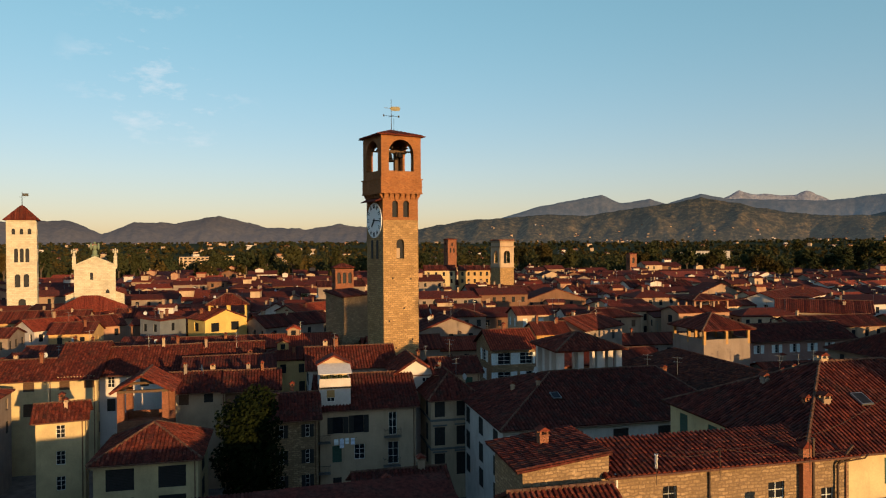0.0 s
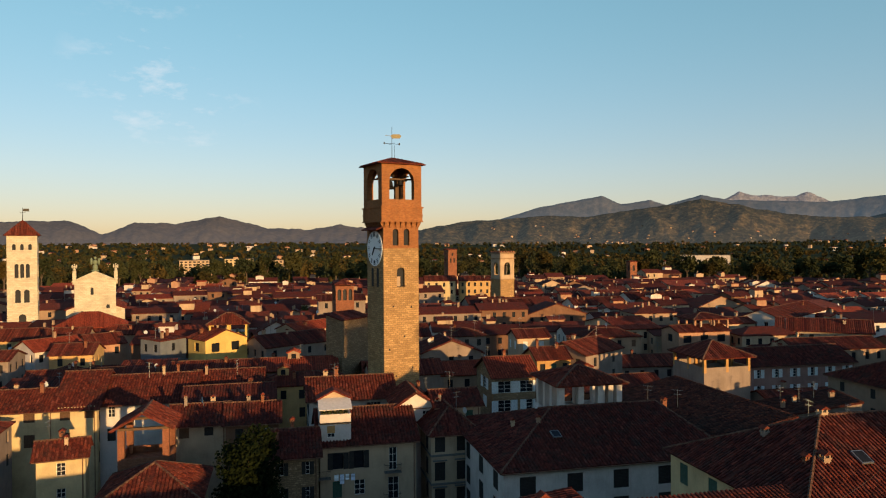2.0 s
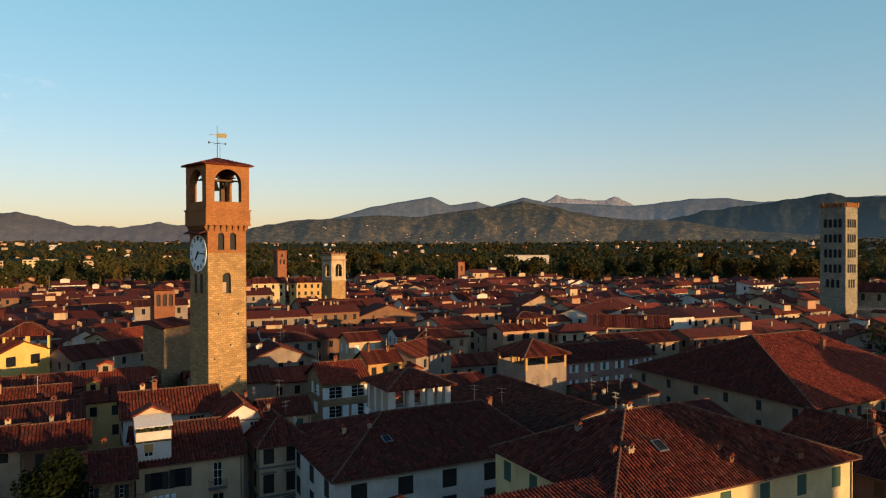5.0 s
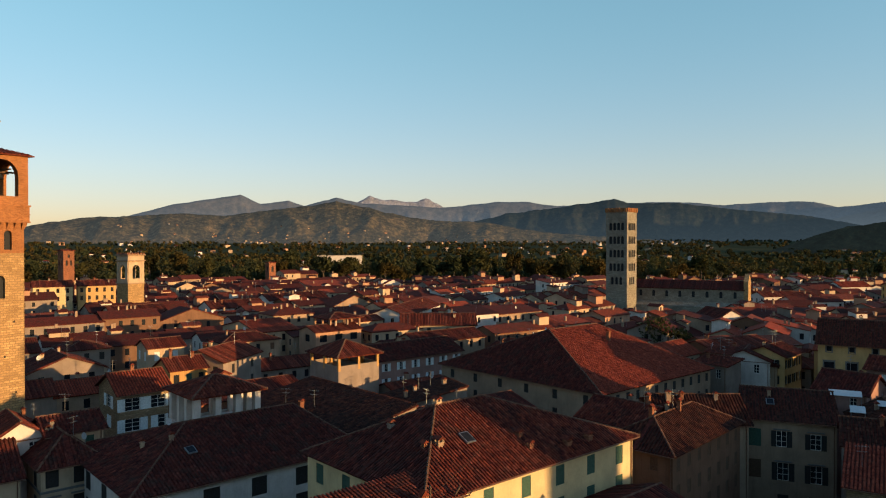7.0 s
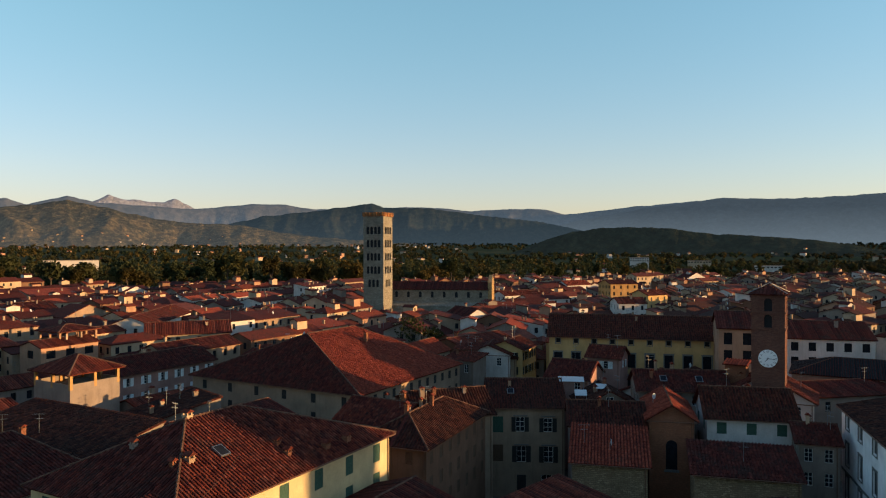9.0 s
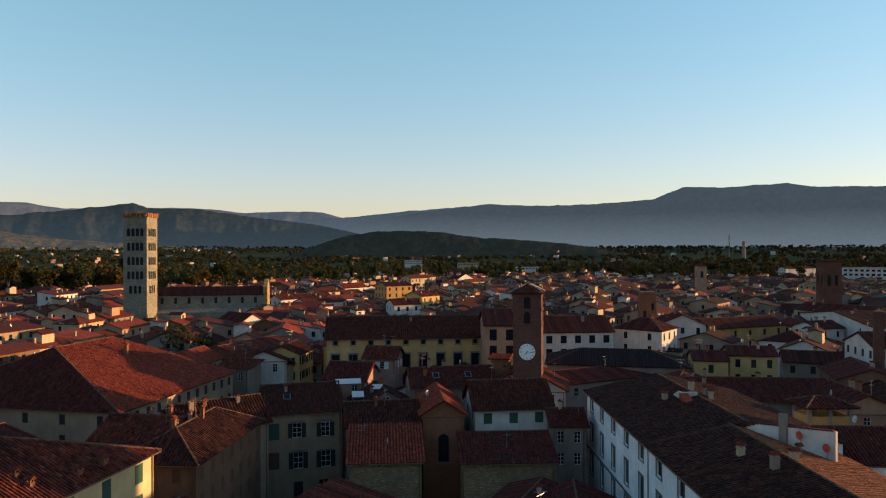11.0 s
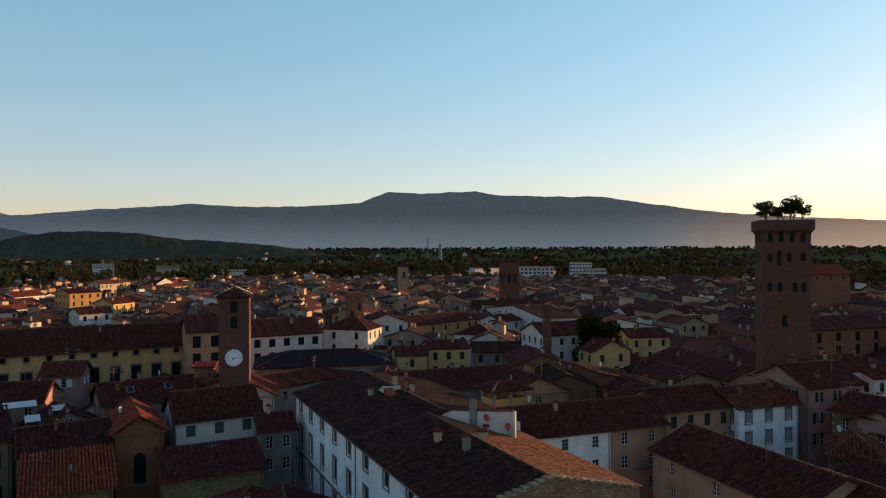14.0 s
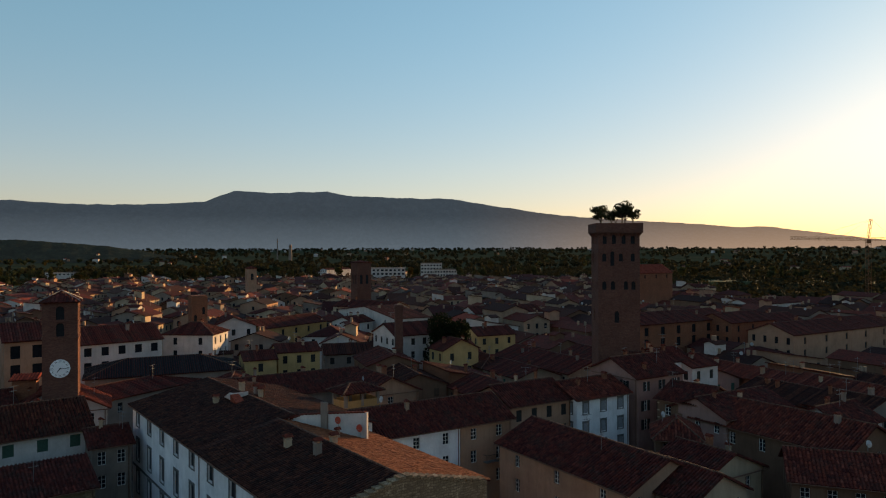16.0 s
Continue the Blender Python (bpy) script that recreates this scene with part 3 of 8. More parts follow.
    for k in range(3):
        rx, ry = rnd.uniform(0.1, 0.9) * w, rnd.uniform(0.3, 0.7) * d
        SPOTS.append((ob.matrix_basis @ Vector((rx, ry, roof_height(kind, w, d, eave, rise, rx, ry) + 0.2)), near))
    slab, rows, caps = Build(), Build(), Build()
    planes, lines = roof_planes(kind, w, d, eave, rise, 0.55 if near else 0.4, inset)
    up = 0.16
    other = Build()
    # far_tile recolours all planes but the first, painting lit against shaded slopes
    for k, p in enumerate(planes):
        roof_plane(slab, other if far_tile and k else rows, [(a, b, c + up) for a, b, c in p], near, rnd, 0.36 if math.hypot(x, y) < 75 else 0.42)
    # slab toned dark so the gaps between tile rows read as shaded
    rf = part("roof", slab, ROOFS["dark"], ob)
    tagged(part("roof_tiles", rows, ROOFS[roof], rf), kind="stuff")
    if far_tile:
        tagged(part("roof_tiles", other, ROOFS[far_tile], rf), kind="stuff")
    for a, b in lines:
        a, b = Vector(a) + Vector((0, 0, up + 0.05)), Vector(b) + Vector((0, 0, up + 0.05))
        n = max(1, int((b - a).length / 0.5)) if near else 1
        for k in range(n):
            lift = Vector((0, 0, rnd.uniform(-0.015, 0.02))) if near else Vector()
            caps.beam(a + (b - a) * (k / n) + lift, a + (b - a) * ((k + 1.06) / n if k < n - 1 else 1) + lift, 0.16 if near else 0.13, 6, 0.12 if near else 0.13)
    if lines:
        tagged(part("ridge", caps, RIDGE, rf), kind="stuff")
    for m, ww, hh, own in spots:
        st = own or style
        if not own and "open" in style and rnd.random() < 0.35:
            st = style.replace("open", rnd.choice(("shut", "half", "shut")))
        put_window(ob, m, ww, hh, st, rnd, near)
    for k in range(chimneys):
        cx, cy = rnd.uniform(0.15, 0.85) * w, rnd.uniform(0.25, 0.75) * d
        chimney(ob, cx, cy, roof_height(kind, w, d, eave, rise, cx, cy) + 0.2, rnd)
    for k in range(rooms):
        roof_room(ob, w, d, eave, rise, kind, wall, roof, rnd)
    for k in range(skylights):
        cx, cy = (0.3 + 0.4 * k) * w, d * 0.24
        sl = rise / (d / 2)
        b = Build()
        b.box(-0.55, 0.55, -0.7, 0.7, 0, 0.16)
        sk = part("skylight", b, METAL, ob, "zinc-framed roof light", at=pose(cx, cy, roof_height(kind, w, d, eave, rise, cx, cy) + 0.3, math.degrees(math.atan(sl))))
        b = Build()
        b.box(-0.45, 0.45, -0.6, 0.6, 0.164, 0.18)
        part("pane", b, GLASS, sk)
    if gutter and near:
        e = planes[0][0][2] + 0.06
        g = Build()
        g.beam((-0.4, -0.62, e), (w + 0.4, -0.62, e), 0.08, 6)
        part("gutter", g, COPPER, ob)
        g = Build()
        g.beam((w - 0.3, -0.08, base), (w - 0.3, -0.08, eave - 0.4), 0.06, 6)
        g.beam((w - 0.3, -0.08, eave - 0.4), (w - 0.3, -0.6, e), 0.06, 6)
        part("downpipe", g, COPPER, ob)
    return ob


# ---- ground, plain and hills ----
def ground_material():
    m, nt, b = nodes_of("ground_cover", 1.0)
    b.inputs["Specular IOR Level"].default_value = 0.0
    p = place(nt)
    dist = nt.nodes.new("ShaderNodeVectorMath")
    dist.operation = "LENGTH"
    nt.links.new(p, dist.inputs[0])
    street = ramp(nt, noise_of(nt, p, 0.8, 5), ((0.3, (0.09, 0.07, 0.058)), (0.7, (0.16, 0.13, 0.105))))
    field = ramp(nt, noise_of(nt, p, 0.012, 6, 0.65), ((0.3, (0.034, 0.04, 0.022)), (0.5, (0.046, 0.05, 0.027)), (0.64, (0.066, 0.06, 0.033)), (0.75, (0.042, 0.046, 0.024))))
    rng = nd(nt, "ShaderNodeMapRange", From_Min=440.0, From_Max=540.0)
    nt.links.new(dist.outputs["Value"], rng.inputs["Value"])
    nt.links.new(mix(nt, rng.outputs[0], street, field), b.inputs["Base Color"])
    return m


def plain_z(r):
    """Level under the town, rising gently towards the foot of the hills."""
    k = min(1.0, max(0.0, (r - 900) / 3100))
    return -4 + 50 * k * k * (3 - 2 * k)


g = Build()
R_OUT = 4900
rings = [0, 60, 150, 300, 500, 900, 1200, 1500, 1800, 2100, 2400, 2700, 3000, 3300, 3700, 4100, R_OUT]
seg = 72
for r0, r1 in zip(rings, rings[1:]):
    for k in range(seg):
        a0, a1 = k * math.tau / seg, (k + 1) * math.tau / seg
        P = lambda r, a: (r * math.cos(a), r * math.sin(a), plain_z(r))
        g.face(*([P(r0, a0), P(r1, a0), P(r1, a1), P(r0, a1)] if r0 else [P(0, 0), P(r1, a0), P(r1, a1)]))
tagged(part("ground", g, ground_material()), "paved town ground giving way to fields and woods", "ground", kind="structure")


def hill_material(name, lo, mid, hi, scale, haze, amount, foot=1.9, grain=1.0, sunward=None):
    m, nt, b = nodes_of(name, 1.0)
    b.inputs["Specular IOR Level"].default_value = 0.0
    p = place(nt)
    c = ramp(nt, noise_of(nt, p, scale, 7, 0.7), ((0.3, lo), (0.52, mid), (0.7, hi)))
    fine = noise_of(nt, p, scale * 5, 8, 0.75)
    c = mix(nt, 0.5, c, ramp(nt, fine, ((0.38, lo), (0.5, mid), (0.62, hi))))
    crowns = noise_of(nt, p, 0.035, 5, 0.7)
    c = mix(nt, grain, c, ramp(nt, crowns, ((0.38, (0.45, 0.45, 0.45)), (0.62, (1.5, 1.45, 1.4)))), "MULTIPLY")
    bump(nt, b, crowns, grain, 25.0)
    nt.links.new(c, b.inputs["Base Color"])
    # distance haze painted on as emission, strongest at the foot
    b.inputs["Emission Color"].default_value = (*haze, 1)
    if sunward:     # the emitted haze is tinted warm towards the sun
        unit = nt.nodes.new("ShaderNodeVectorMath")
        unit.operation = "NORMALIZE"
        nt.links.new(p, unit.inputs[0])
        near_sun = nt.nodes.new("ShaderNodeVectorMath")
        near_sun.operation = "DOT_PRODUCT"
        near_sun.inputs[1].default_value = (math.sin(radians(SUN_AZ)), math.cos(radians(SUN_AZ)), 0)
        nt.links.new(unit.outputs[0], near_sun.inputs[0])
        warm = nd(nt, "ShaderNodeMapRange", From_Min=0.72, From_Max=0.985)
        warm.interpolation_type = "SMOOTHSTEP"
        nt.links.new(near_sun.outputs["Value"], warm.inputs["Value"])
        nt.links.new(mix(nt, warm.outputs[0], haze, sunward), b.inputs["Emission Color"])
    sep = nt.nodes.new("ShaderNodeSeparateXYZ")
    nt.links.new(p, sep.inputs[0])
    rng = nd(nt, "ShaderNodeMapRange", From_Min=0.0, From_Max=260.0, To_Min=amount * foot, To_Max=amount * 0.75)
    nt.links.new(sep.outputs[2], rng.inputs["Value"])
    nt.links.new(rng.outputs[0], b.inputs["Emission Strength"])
    return m


HILL_SKIN = {}


def hills(name, dist, depth, profile, material, label, relief=18.0, rough=0.0025, foot=0.0):
    """A range of hills: a crest that follows (degrees clockwise from +y, rise per metre), with spurs and gullies that run down to the plain."""
    azs = [p[0] for p in profile]
    tans = [p[1] for p in profile]
    n = int((azs[-1] - azs[0]) / 0.13)
    rows = 22
    vs, fs = [], []
    for i in range(n + 1):
        az = azs[0] + (azs[-1] - azs[0]) * i / n
        t = float(np.interp(az, azs, tans))
        t += rough * (noise.noise(Vector((az * 0.9, dist * 0.01, 0))) * 0.8 + noise.noise(Vector((az * 3.1, dist * 0.01, 4))) * 0.4)
        top = 35 + t * dist
        along = az * dist * 0.01745
        for j in range(rows + 2):
            k = min(j, rows) / rows
            r = dist - depth * (1 - k) + (120 if j > rows else 0)
            lean = along + 90 * k * noise.noise(Vector((along * 0.002, 0, dist)))
            spur = 0.0
            for size, amp in ((420, 1.0), (190, 0.6), (80, 0.35), (36, 0.16)):
                spur += amp * (0.5 - 1.6 * abs(noise.noise(Vector((lean / size, k * depth / (size * 2.2), dist * 0.013 + size)))))
            z = top * k ** 1.15 + spur * relief * math.sin(math.pi * min(1, k)) * min(1.0, top / 120)
            if j > rows:
                z = top - 60
            z = max(z, foot - 2 + 2 * k) if j else -9
            a = radians(az)
            vs.append((r * math.sin(a), r * math.cos(a), z))
    q = rows + 2
    for i in range(n):
        for j in range(q - 1):
            fs.append((i * q + j, (i + 1) * q + j, (i + 1) * q + j + 1, i * q + j + 1))
    b = Build()
    b.v, b.f = vs, fs
    HILL_SKIN[name] = (vs, rows, n)
    ob = part(name, b, material)
    smooth(ob)
    return tagged(ob, label, "hills", kind="structure")


# each range's haze tint and strength glow from its own surface
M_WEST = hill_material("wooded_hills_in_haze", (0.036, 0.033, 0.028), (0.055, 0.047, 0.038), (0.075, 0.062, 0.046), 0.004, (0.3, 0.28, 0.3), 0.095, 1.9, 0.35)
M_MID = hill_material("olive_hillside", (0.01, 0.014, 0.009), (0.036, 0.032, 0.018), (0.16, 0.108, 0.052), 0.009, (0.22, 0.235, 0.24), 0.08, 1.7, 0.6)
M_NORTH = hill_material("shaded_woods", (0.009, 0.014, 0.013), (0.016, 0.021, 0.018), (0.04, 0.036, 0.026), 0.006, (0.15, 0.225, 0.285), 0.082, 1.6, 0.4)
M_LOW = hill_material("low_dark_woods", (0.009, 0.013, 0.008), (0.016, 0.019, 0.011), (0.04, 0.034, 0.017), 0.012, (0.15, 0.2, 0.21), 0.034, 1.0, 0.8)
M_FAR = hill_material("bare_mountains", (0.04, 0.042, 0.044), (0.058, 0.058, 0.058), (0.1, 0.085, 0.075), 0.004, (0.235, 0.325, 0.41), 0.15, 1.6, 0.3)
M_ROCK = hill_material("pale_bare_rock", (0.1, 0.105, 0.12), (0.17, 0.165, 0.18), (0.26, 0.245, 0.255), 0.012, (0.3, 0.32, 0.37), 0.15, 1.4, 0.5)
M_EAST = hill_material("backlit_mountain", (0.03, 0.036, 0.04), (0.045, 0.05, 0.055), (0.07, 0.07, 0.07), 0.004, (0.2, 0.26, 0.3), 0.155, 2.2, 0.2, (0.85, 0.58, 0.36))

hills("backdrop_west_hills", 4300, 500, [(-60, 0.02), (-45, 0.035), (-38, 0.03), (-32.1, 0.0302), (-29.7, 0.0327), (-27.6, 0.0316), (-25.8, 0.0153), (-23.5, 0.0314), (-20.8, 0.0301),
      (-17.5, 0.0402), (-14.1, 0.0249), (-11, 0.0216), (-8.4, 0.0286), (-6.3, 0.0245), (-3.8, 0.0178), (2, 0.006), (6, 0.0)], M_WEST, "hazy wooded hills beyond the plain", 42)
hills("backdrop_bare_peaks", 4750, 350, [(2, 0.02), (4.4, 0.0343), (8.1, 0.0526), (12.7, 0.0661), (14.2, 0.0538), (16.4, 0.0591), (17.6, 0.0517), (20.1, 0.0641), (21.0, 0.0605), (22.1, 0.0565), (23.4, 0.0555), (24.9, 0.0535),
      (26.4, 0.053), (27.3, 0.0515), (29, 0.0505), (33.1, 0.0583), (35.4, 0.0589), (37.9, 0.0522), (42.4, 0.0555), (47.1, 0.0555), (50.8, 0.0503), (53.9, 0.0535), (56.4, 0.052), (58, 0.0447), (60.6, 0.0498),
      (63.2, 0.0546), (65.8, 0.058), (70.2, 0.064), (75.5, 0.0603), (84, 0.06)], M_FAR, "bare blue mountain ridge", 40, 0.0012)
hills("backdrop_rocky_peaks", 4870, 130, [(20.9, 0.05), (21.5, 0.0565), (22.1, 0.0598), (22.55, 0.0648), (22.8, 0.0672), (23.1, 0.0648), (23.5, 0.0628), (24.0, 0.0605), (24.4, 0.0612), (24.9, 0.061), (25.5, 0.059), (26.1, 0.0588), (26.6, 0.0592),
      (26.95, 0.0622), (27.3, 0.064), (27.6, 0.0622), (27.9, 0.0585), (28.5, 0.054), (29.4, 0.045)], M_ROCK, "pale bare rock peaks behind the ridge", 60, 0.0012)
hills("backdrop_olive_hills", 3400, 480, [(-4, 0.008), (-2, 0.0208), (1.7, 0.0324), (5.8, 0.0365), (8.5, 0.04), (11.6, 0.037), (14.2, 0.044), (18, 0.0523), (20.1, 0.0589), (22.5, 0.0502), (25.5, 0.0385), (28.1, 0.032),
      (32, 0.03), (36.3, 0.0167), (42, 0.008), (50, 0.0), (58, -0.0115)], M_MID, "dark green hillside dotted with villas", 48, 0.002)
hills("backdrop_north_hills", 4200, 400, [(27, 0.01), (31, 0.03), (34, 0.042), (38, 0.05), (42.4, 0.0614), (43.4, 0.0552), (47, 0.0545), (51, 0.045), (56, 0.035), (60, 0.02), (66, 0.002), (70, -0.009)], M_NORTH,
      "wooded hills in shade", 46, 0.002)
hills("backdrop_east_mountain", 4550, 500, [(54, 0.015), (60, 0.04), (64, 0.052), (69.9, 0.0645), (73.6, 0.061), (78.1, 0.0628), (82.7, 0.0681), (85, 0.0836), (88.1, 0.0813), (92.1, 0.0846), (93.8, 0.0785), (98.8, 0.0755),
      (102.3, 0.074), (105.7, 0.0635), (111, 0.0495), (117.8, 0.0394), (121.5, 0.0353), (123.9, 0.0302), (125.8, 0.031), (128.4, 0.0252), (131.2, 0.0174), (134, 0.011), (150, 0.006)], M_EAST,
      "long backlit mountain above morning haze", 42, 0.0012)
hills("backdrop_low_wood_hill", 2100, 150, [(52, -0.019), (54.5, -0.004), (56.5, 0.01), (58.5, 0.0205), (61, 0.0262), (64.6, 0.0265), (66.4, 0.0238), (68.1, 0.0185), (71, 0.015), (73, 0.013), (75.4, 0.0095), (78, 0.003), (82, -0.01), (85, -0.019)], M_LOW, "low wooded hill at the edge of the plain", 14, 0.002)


# ---- towers and churches ----
def arch_poly(cx, z0, z1, w, seg=10):
    r = w / 2
    pts = [(cx - r, z0), (cx + r, z0), (cx + r, z1 - r)]
    pts += [(cx + r * math.cos(k * math.pi / seg), z1 - r + r * math.sin(k * math.pi / seg)) for k in range(1, seg)]
    return pts + [(cx - r, z1 - r)]


def arched_wall(bd, org, u, n, width, z0, z1, arches, depth):
    """A wall face with round-headed holes (centre, sill, crown, width), built with its reveals."""
    org, u, n = Vector(org), Vector(u), Vector(n)
    P = lambda a, z, back=0.0: org + u * a - n * back + Vector((0, 0, z))
    holes = [(c - w / 2, c + w / 2, s, t) for c, s, t, w in arches]
    us = sorted({0.0, width, *[q for h in holes for q in h[:2]]})
    zs = sorted({z0, z1, *[q for h in holes for q in h[2:]]})
    for i in range(len(zs) - 1):
        for k in range(len(us) - 1):
            uc, zc = (us[k] + us[k + 1]) / 2, (zs[i] + zs[i + 1]) / 2
            if not any(h[0] < uc < h[1] and h[2] < zc < h[3] for h in holes):
                bd.face(P(us[k], zs[i]), P(us[k + 1], zs[i]), P(us[k + 1], zs[i + 1]), P(us[k], zs[i + 1]))
    for c, s, t, w in arches:
        r, seg = w / 2, 10
        arc = [(c + r * math.cos(k * math.pi / seg), t - r + r * math.sin(k * math.pi / seg)) for k in range(seg + 1)]
        for k in range(seg):
            (a0, b0), (a1, b1) = arc[k], arc[k + 1]
            bd.face(P(a0, b0), P(a0, t), P(a1, t), P(a1, b1))
            bd.face(P(a0, b0, depth), P(a0, b0), P(a1, b1), P(a1, b1, depth))
        bd.face(P(c - r, s), P(c + r, s), P(c + r, s, depth), P(c - r, s, depth))
        bd.face(P(c - r, s), P(c - r, s, depth), P(c - r, t - r, depth), P(c - r, t - r))
        bd.face(P(c + r, s, depth), P(c + r, s), P(c + r, t - r), P(c + r, t - r, depth))


def four(h):
    """The four faces of a square tower of half width h: start, along, outwards."""
    return (((-h, -h, 0), (1, 0, 0), (0, -1, 0)), ((h, -h, 0), (0, 1, 0), (1, 0, 0)), ((h, h, 0), (-1, 0, 0), (0, 1, 0)), ((-h, h, 0), (0, -1, 0), (-1, 0, 0)))


def square_stage(h, z0, z1, arches, depth=0.5, inner=True):
    b = Build()
    for org, u, n in four(h):
        arched_wall(b, org, u, n, 2 * h, z0, z1, arches, depth)
        if inner:
            hi = h - depth
            o2 = Vector(org) * (hi / h)
            shift = h - hi
            arched_wall(b, (o2.x, o2.y, 0), u, (-n[0], -n[1], 0), 2 * hi, z0, z1, [(c - shift, s, t, w) for c, s, t, w in arches], 0.01)
    return b


def hip_cap(h, z, rise, over=0.4):
    b, r = Build(), Build()
    rnd = random.Random(3)
    e = h + over
    A, B, C, D, p = (-e, -e, z), (e, -e, z), (e, e, z), (-e, e, z), (0, 0, z + rise)
    for tri in ((A, B, p), (B, C, p), (C, D, p), (D, A, p)):
        roof_plane(b, r, tri, False, rnd)
    return b, r


# box set behind openings, coloured black in place of an unlit interior
def dark_core_box(h, inset, z0, z1):
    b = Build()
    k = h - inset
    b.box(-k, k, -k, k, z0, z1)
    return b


def clock_face(parent, m, r):
    """A white enamel dial with black numerals (plain strokes) and two iron pointers."""
    d = Build()
    d.beam((0, 0.02, 0), (0, -0.12, 0), r, 40)
    dial = part("clock_dial", d, WHITE, parent, "white enamel dial", at=m)
    for k in range(12):
        ring = Build()
        a = k * math.tau / 12
        c, s = math.sin(a), math.cos(a)
        for off in ((-0.055, 0.055) if k % 3 else (-0.09, 0, 0.09)):
            ax, az = c * r * 0.68 + s * off * r, s * r * 0.68 - c * off * r
            bx, bz = c * r * 0.92 + s * off * r, s * r * 0.92 - c * off * r
            ring.beam((ax, -0.135, az), (bx, -0.135, bz), r * 0.02, 4)
        part("numeral", ring, BLACK, dial)
    for ang, ln, wd, nm in ((218, 0.45, 0.05, "hour_pointer"), (92, 0.74, 0.035, "minute_pointer")):
        hb = Build()
        a = radians(ang)
        hb.beam((-math.sin(a) * r * 0.12, -0.16, -math.cos(a) * r * 0.12), (math.sin(a) * r * ln, -0.16, math.cos(a) * r * ln), r * wd, 4)
        part(nm, hb, BLACK, dial)
    return dial


def bell(parent, m, s):
    prof = [(0.0, 1.0), (0.25, 0.98), (0.36, 0.8), (0.42, 0.45), (0.55, 0.15), (0.7, 0.0)]
    vs, fs = [], []
    seg = 16
    for r, z in prof:
        for k in range(seg):
            a = k * math.tau / seg
            vs.append((r * s * math.cos(a), r * s * math.sin(a), z * s))
    for j in range(len(prof) - 1):
        for k in range(seg):
            fs.append((j * seg + k, j * seg + (k + 1) % seg, (j + 1) * seg + (k + 1) % seg, (j + 1) * seg + k))
    b = Build()
    b.v, b.f = vs, fs
    ob = part("bell", b, IRON, parent, "dark bronze bell", at=m)
    smooth(ob)
    return ob


def hours_tower(x, y, yaw):
    tw = thing("clock_tower", pose(x, y, 0, 0, 0, yaw), "tall stone and brick clock tower with open belfry and weathervane", "tower")
    FOOT.append((x, y, 4.2, 4.2, math.cos(radians(yaw)), math.sin(radians(yaw))))
    h = 3.2
    b = Build()
    for i, (org, u, n) in enumerate(four(h)):
        arched_wall(b, org, u, n, 2 * h, -5, 33.6, [(h - 0.1, 27.3, 30.5, 1.4)] if i == 0 else [], 0.5)
    part("shaft", b, TOWER_STONE, tw, "pale rough stone shaft")
    part("shaft_core", dark_core_box(h, 0.5, 20, 33.4), BLACK, tw)
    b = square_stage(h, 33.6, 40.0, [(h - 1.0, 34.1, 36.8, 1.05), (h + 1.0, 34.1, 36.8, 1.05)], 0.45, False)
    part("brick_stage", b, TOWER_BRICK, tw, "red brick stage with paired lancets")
    part("stage_core", dark_core_box(h, 0.45, 33.5, 37.6), BLACK, tw)
    fr = Build()
    fr.box(-0.75, -0.1, -h + 0.2, -h + 0.28, 27.4, 29.0)
    part("window_frame", fr, WALLS["cream"], tw)
    # corbel table and parapet
    hb = 3.72
    for org, u, n in four(h):
        for k in range(7):
            a = 0.25 + k * (2 * h - 0.5) / 6
            c = Build()
            c.prism([(0, 36.9), (0, 38.1), (0.5, 38.1), (0.5, 37.7), (0.2, 37.2)], "x", -0.17, 0.17)
            o = Vector(org) + Vector(u) * a
            rot = Matrix(((u[0], n[0], 0, o.x), (u[1], n[1], 0, o.y), (0, 0, 1, 0), (0, 0, 0, 1)))
            part("corbel", c, TOWER_BRICK, tw, at=rot)
    b = Build()
    b.box(-hb, hb, -hb, hb, 38.0, 40.2)
    part("parapet", b, TOWER_BRICK, tw)
    b = Build()
    for z0, z1, o in ((37.9, 38.1, 0.08), (39.0, 39.16, 0.06), (40.2, 40.4, 0.14)):
        b.box(-hb - o, hb + o, -hb - o, hb + o, z0, z1)
    part("string_course", b, TOWER_BRICK, tw)
    b = square_stage(hb - 0.12, 40.4, 47.4, [(hb - 0.12, 41.6, 46.7, 4.5)], 0.95)
    part("belfry", b, TOWER_BRICK, tw, "open brick belfry with round arches")
    b = Build()
    for s in (-1, 1):
        b.box(-3.2, 3.2, s * 0.9 - 0.12, s * 0.9 + 0.12, 45.0, 45.25)
        b.box(s * 1.4 - 0.1, s * 1.4 + 0.1, -3.2, 3.2, 45.3, 45.5)
        b.box(s * 1.2 - 0.3, s * 1.2 + 0.3, 0.6, 1.2, 40.4, 45.0)
    part("bell_frame", b, TIMBER, tw)
    for k, (bx, by, s) in enumerate(((-1.1, -0.9, 1.15), (1.0, -0.9, 0.9), (0.0, 1.0, 1.4))):
        bell(tw, pose(bx, by, 45.0 - s), s)
    sl, rw = hip_cap(hb, 47.42, 1.3, 0.5)
    tagged(part("roof_tiles", rw, ROOFS["clay"], part("roof", sl, ROOFS["clay"], tw, "low pyramid roof of clay tiles")), kind="stuff")
    v = Build()
    v.beam((0, 0, 48.40), (0, 0, 53.90), 0.06, 6, 0.03)
    v.beam((-1.4, 0, 51.10), (1.4, 0, 51.10), 0.035, 5)
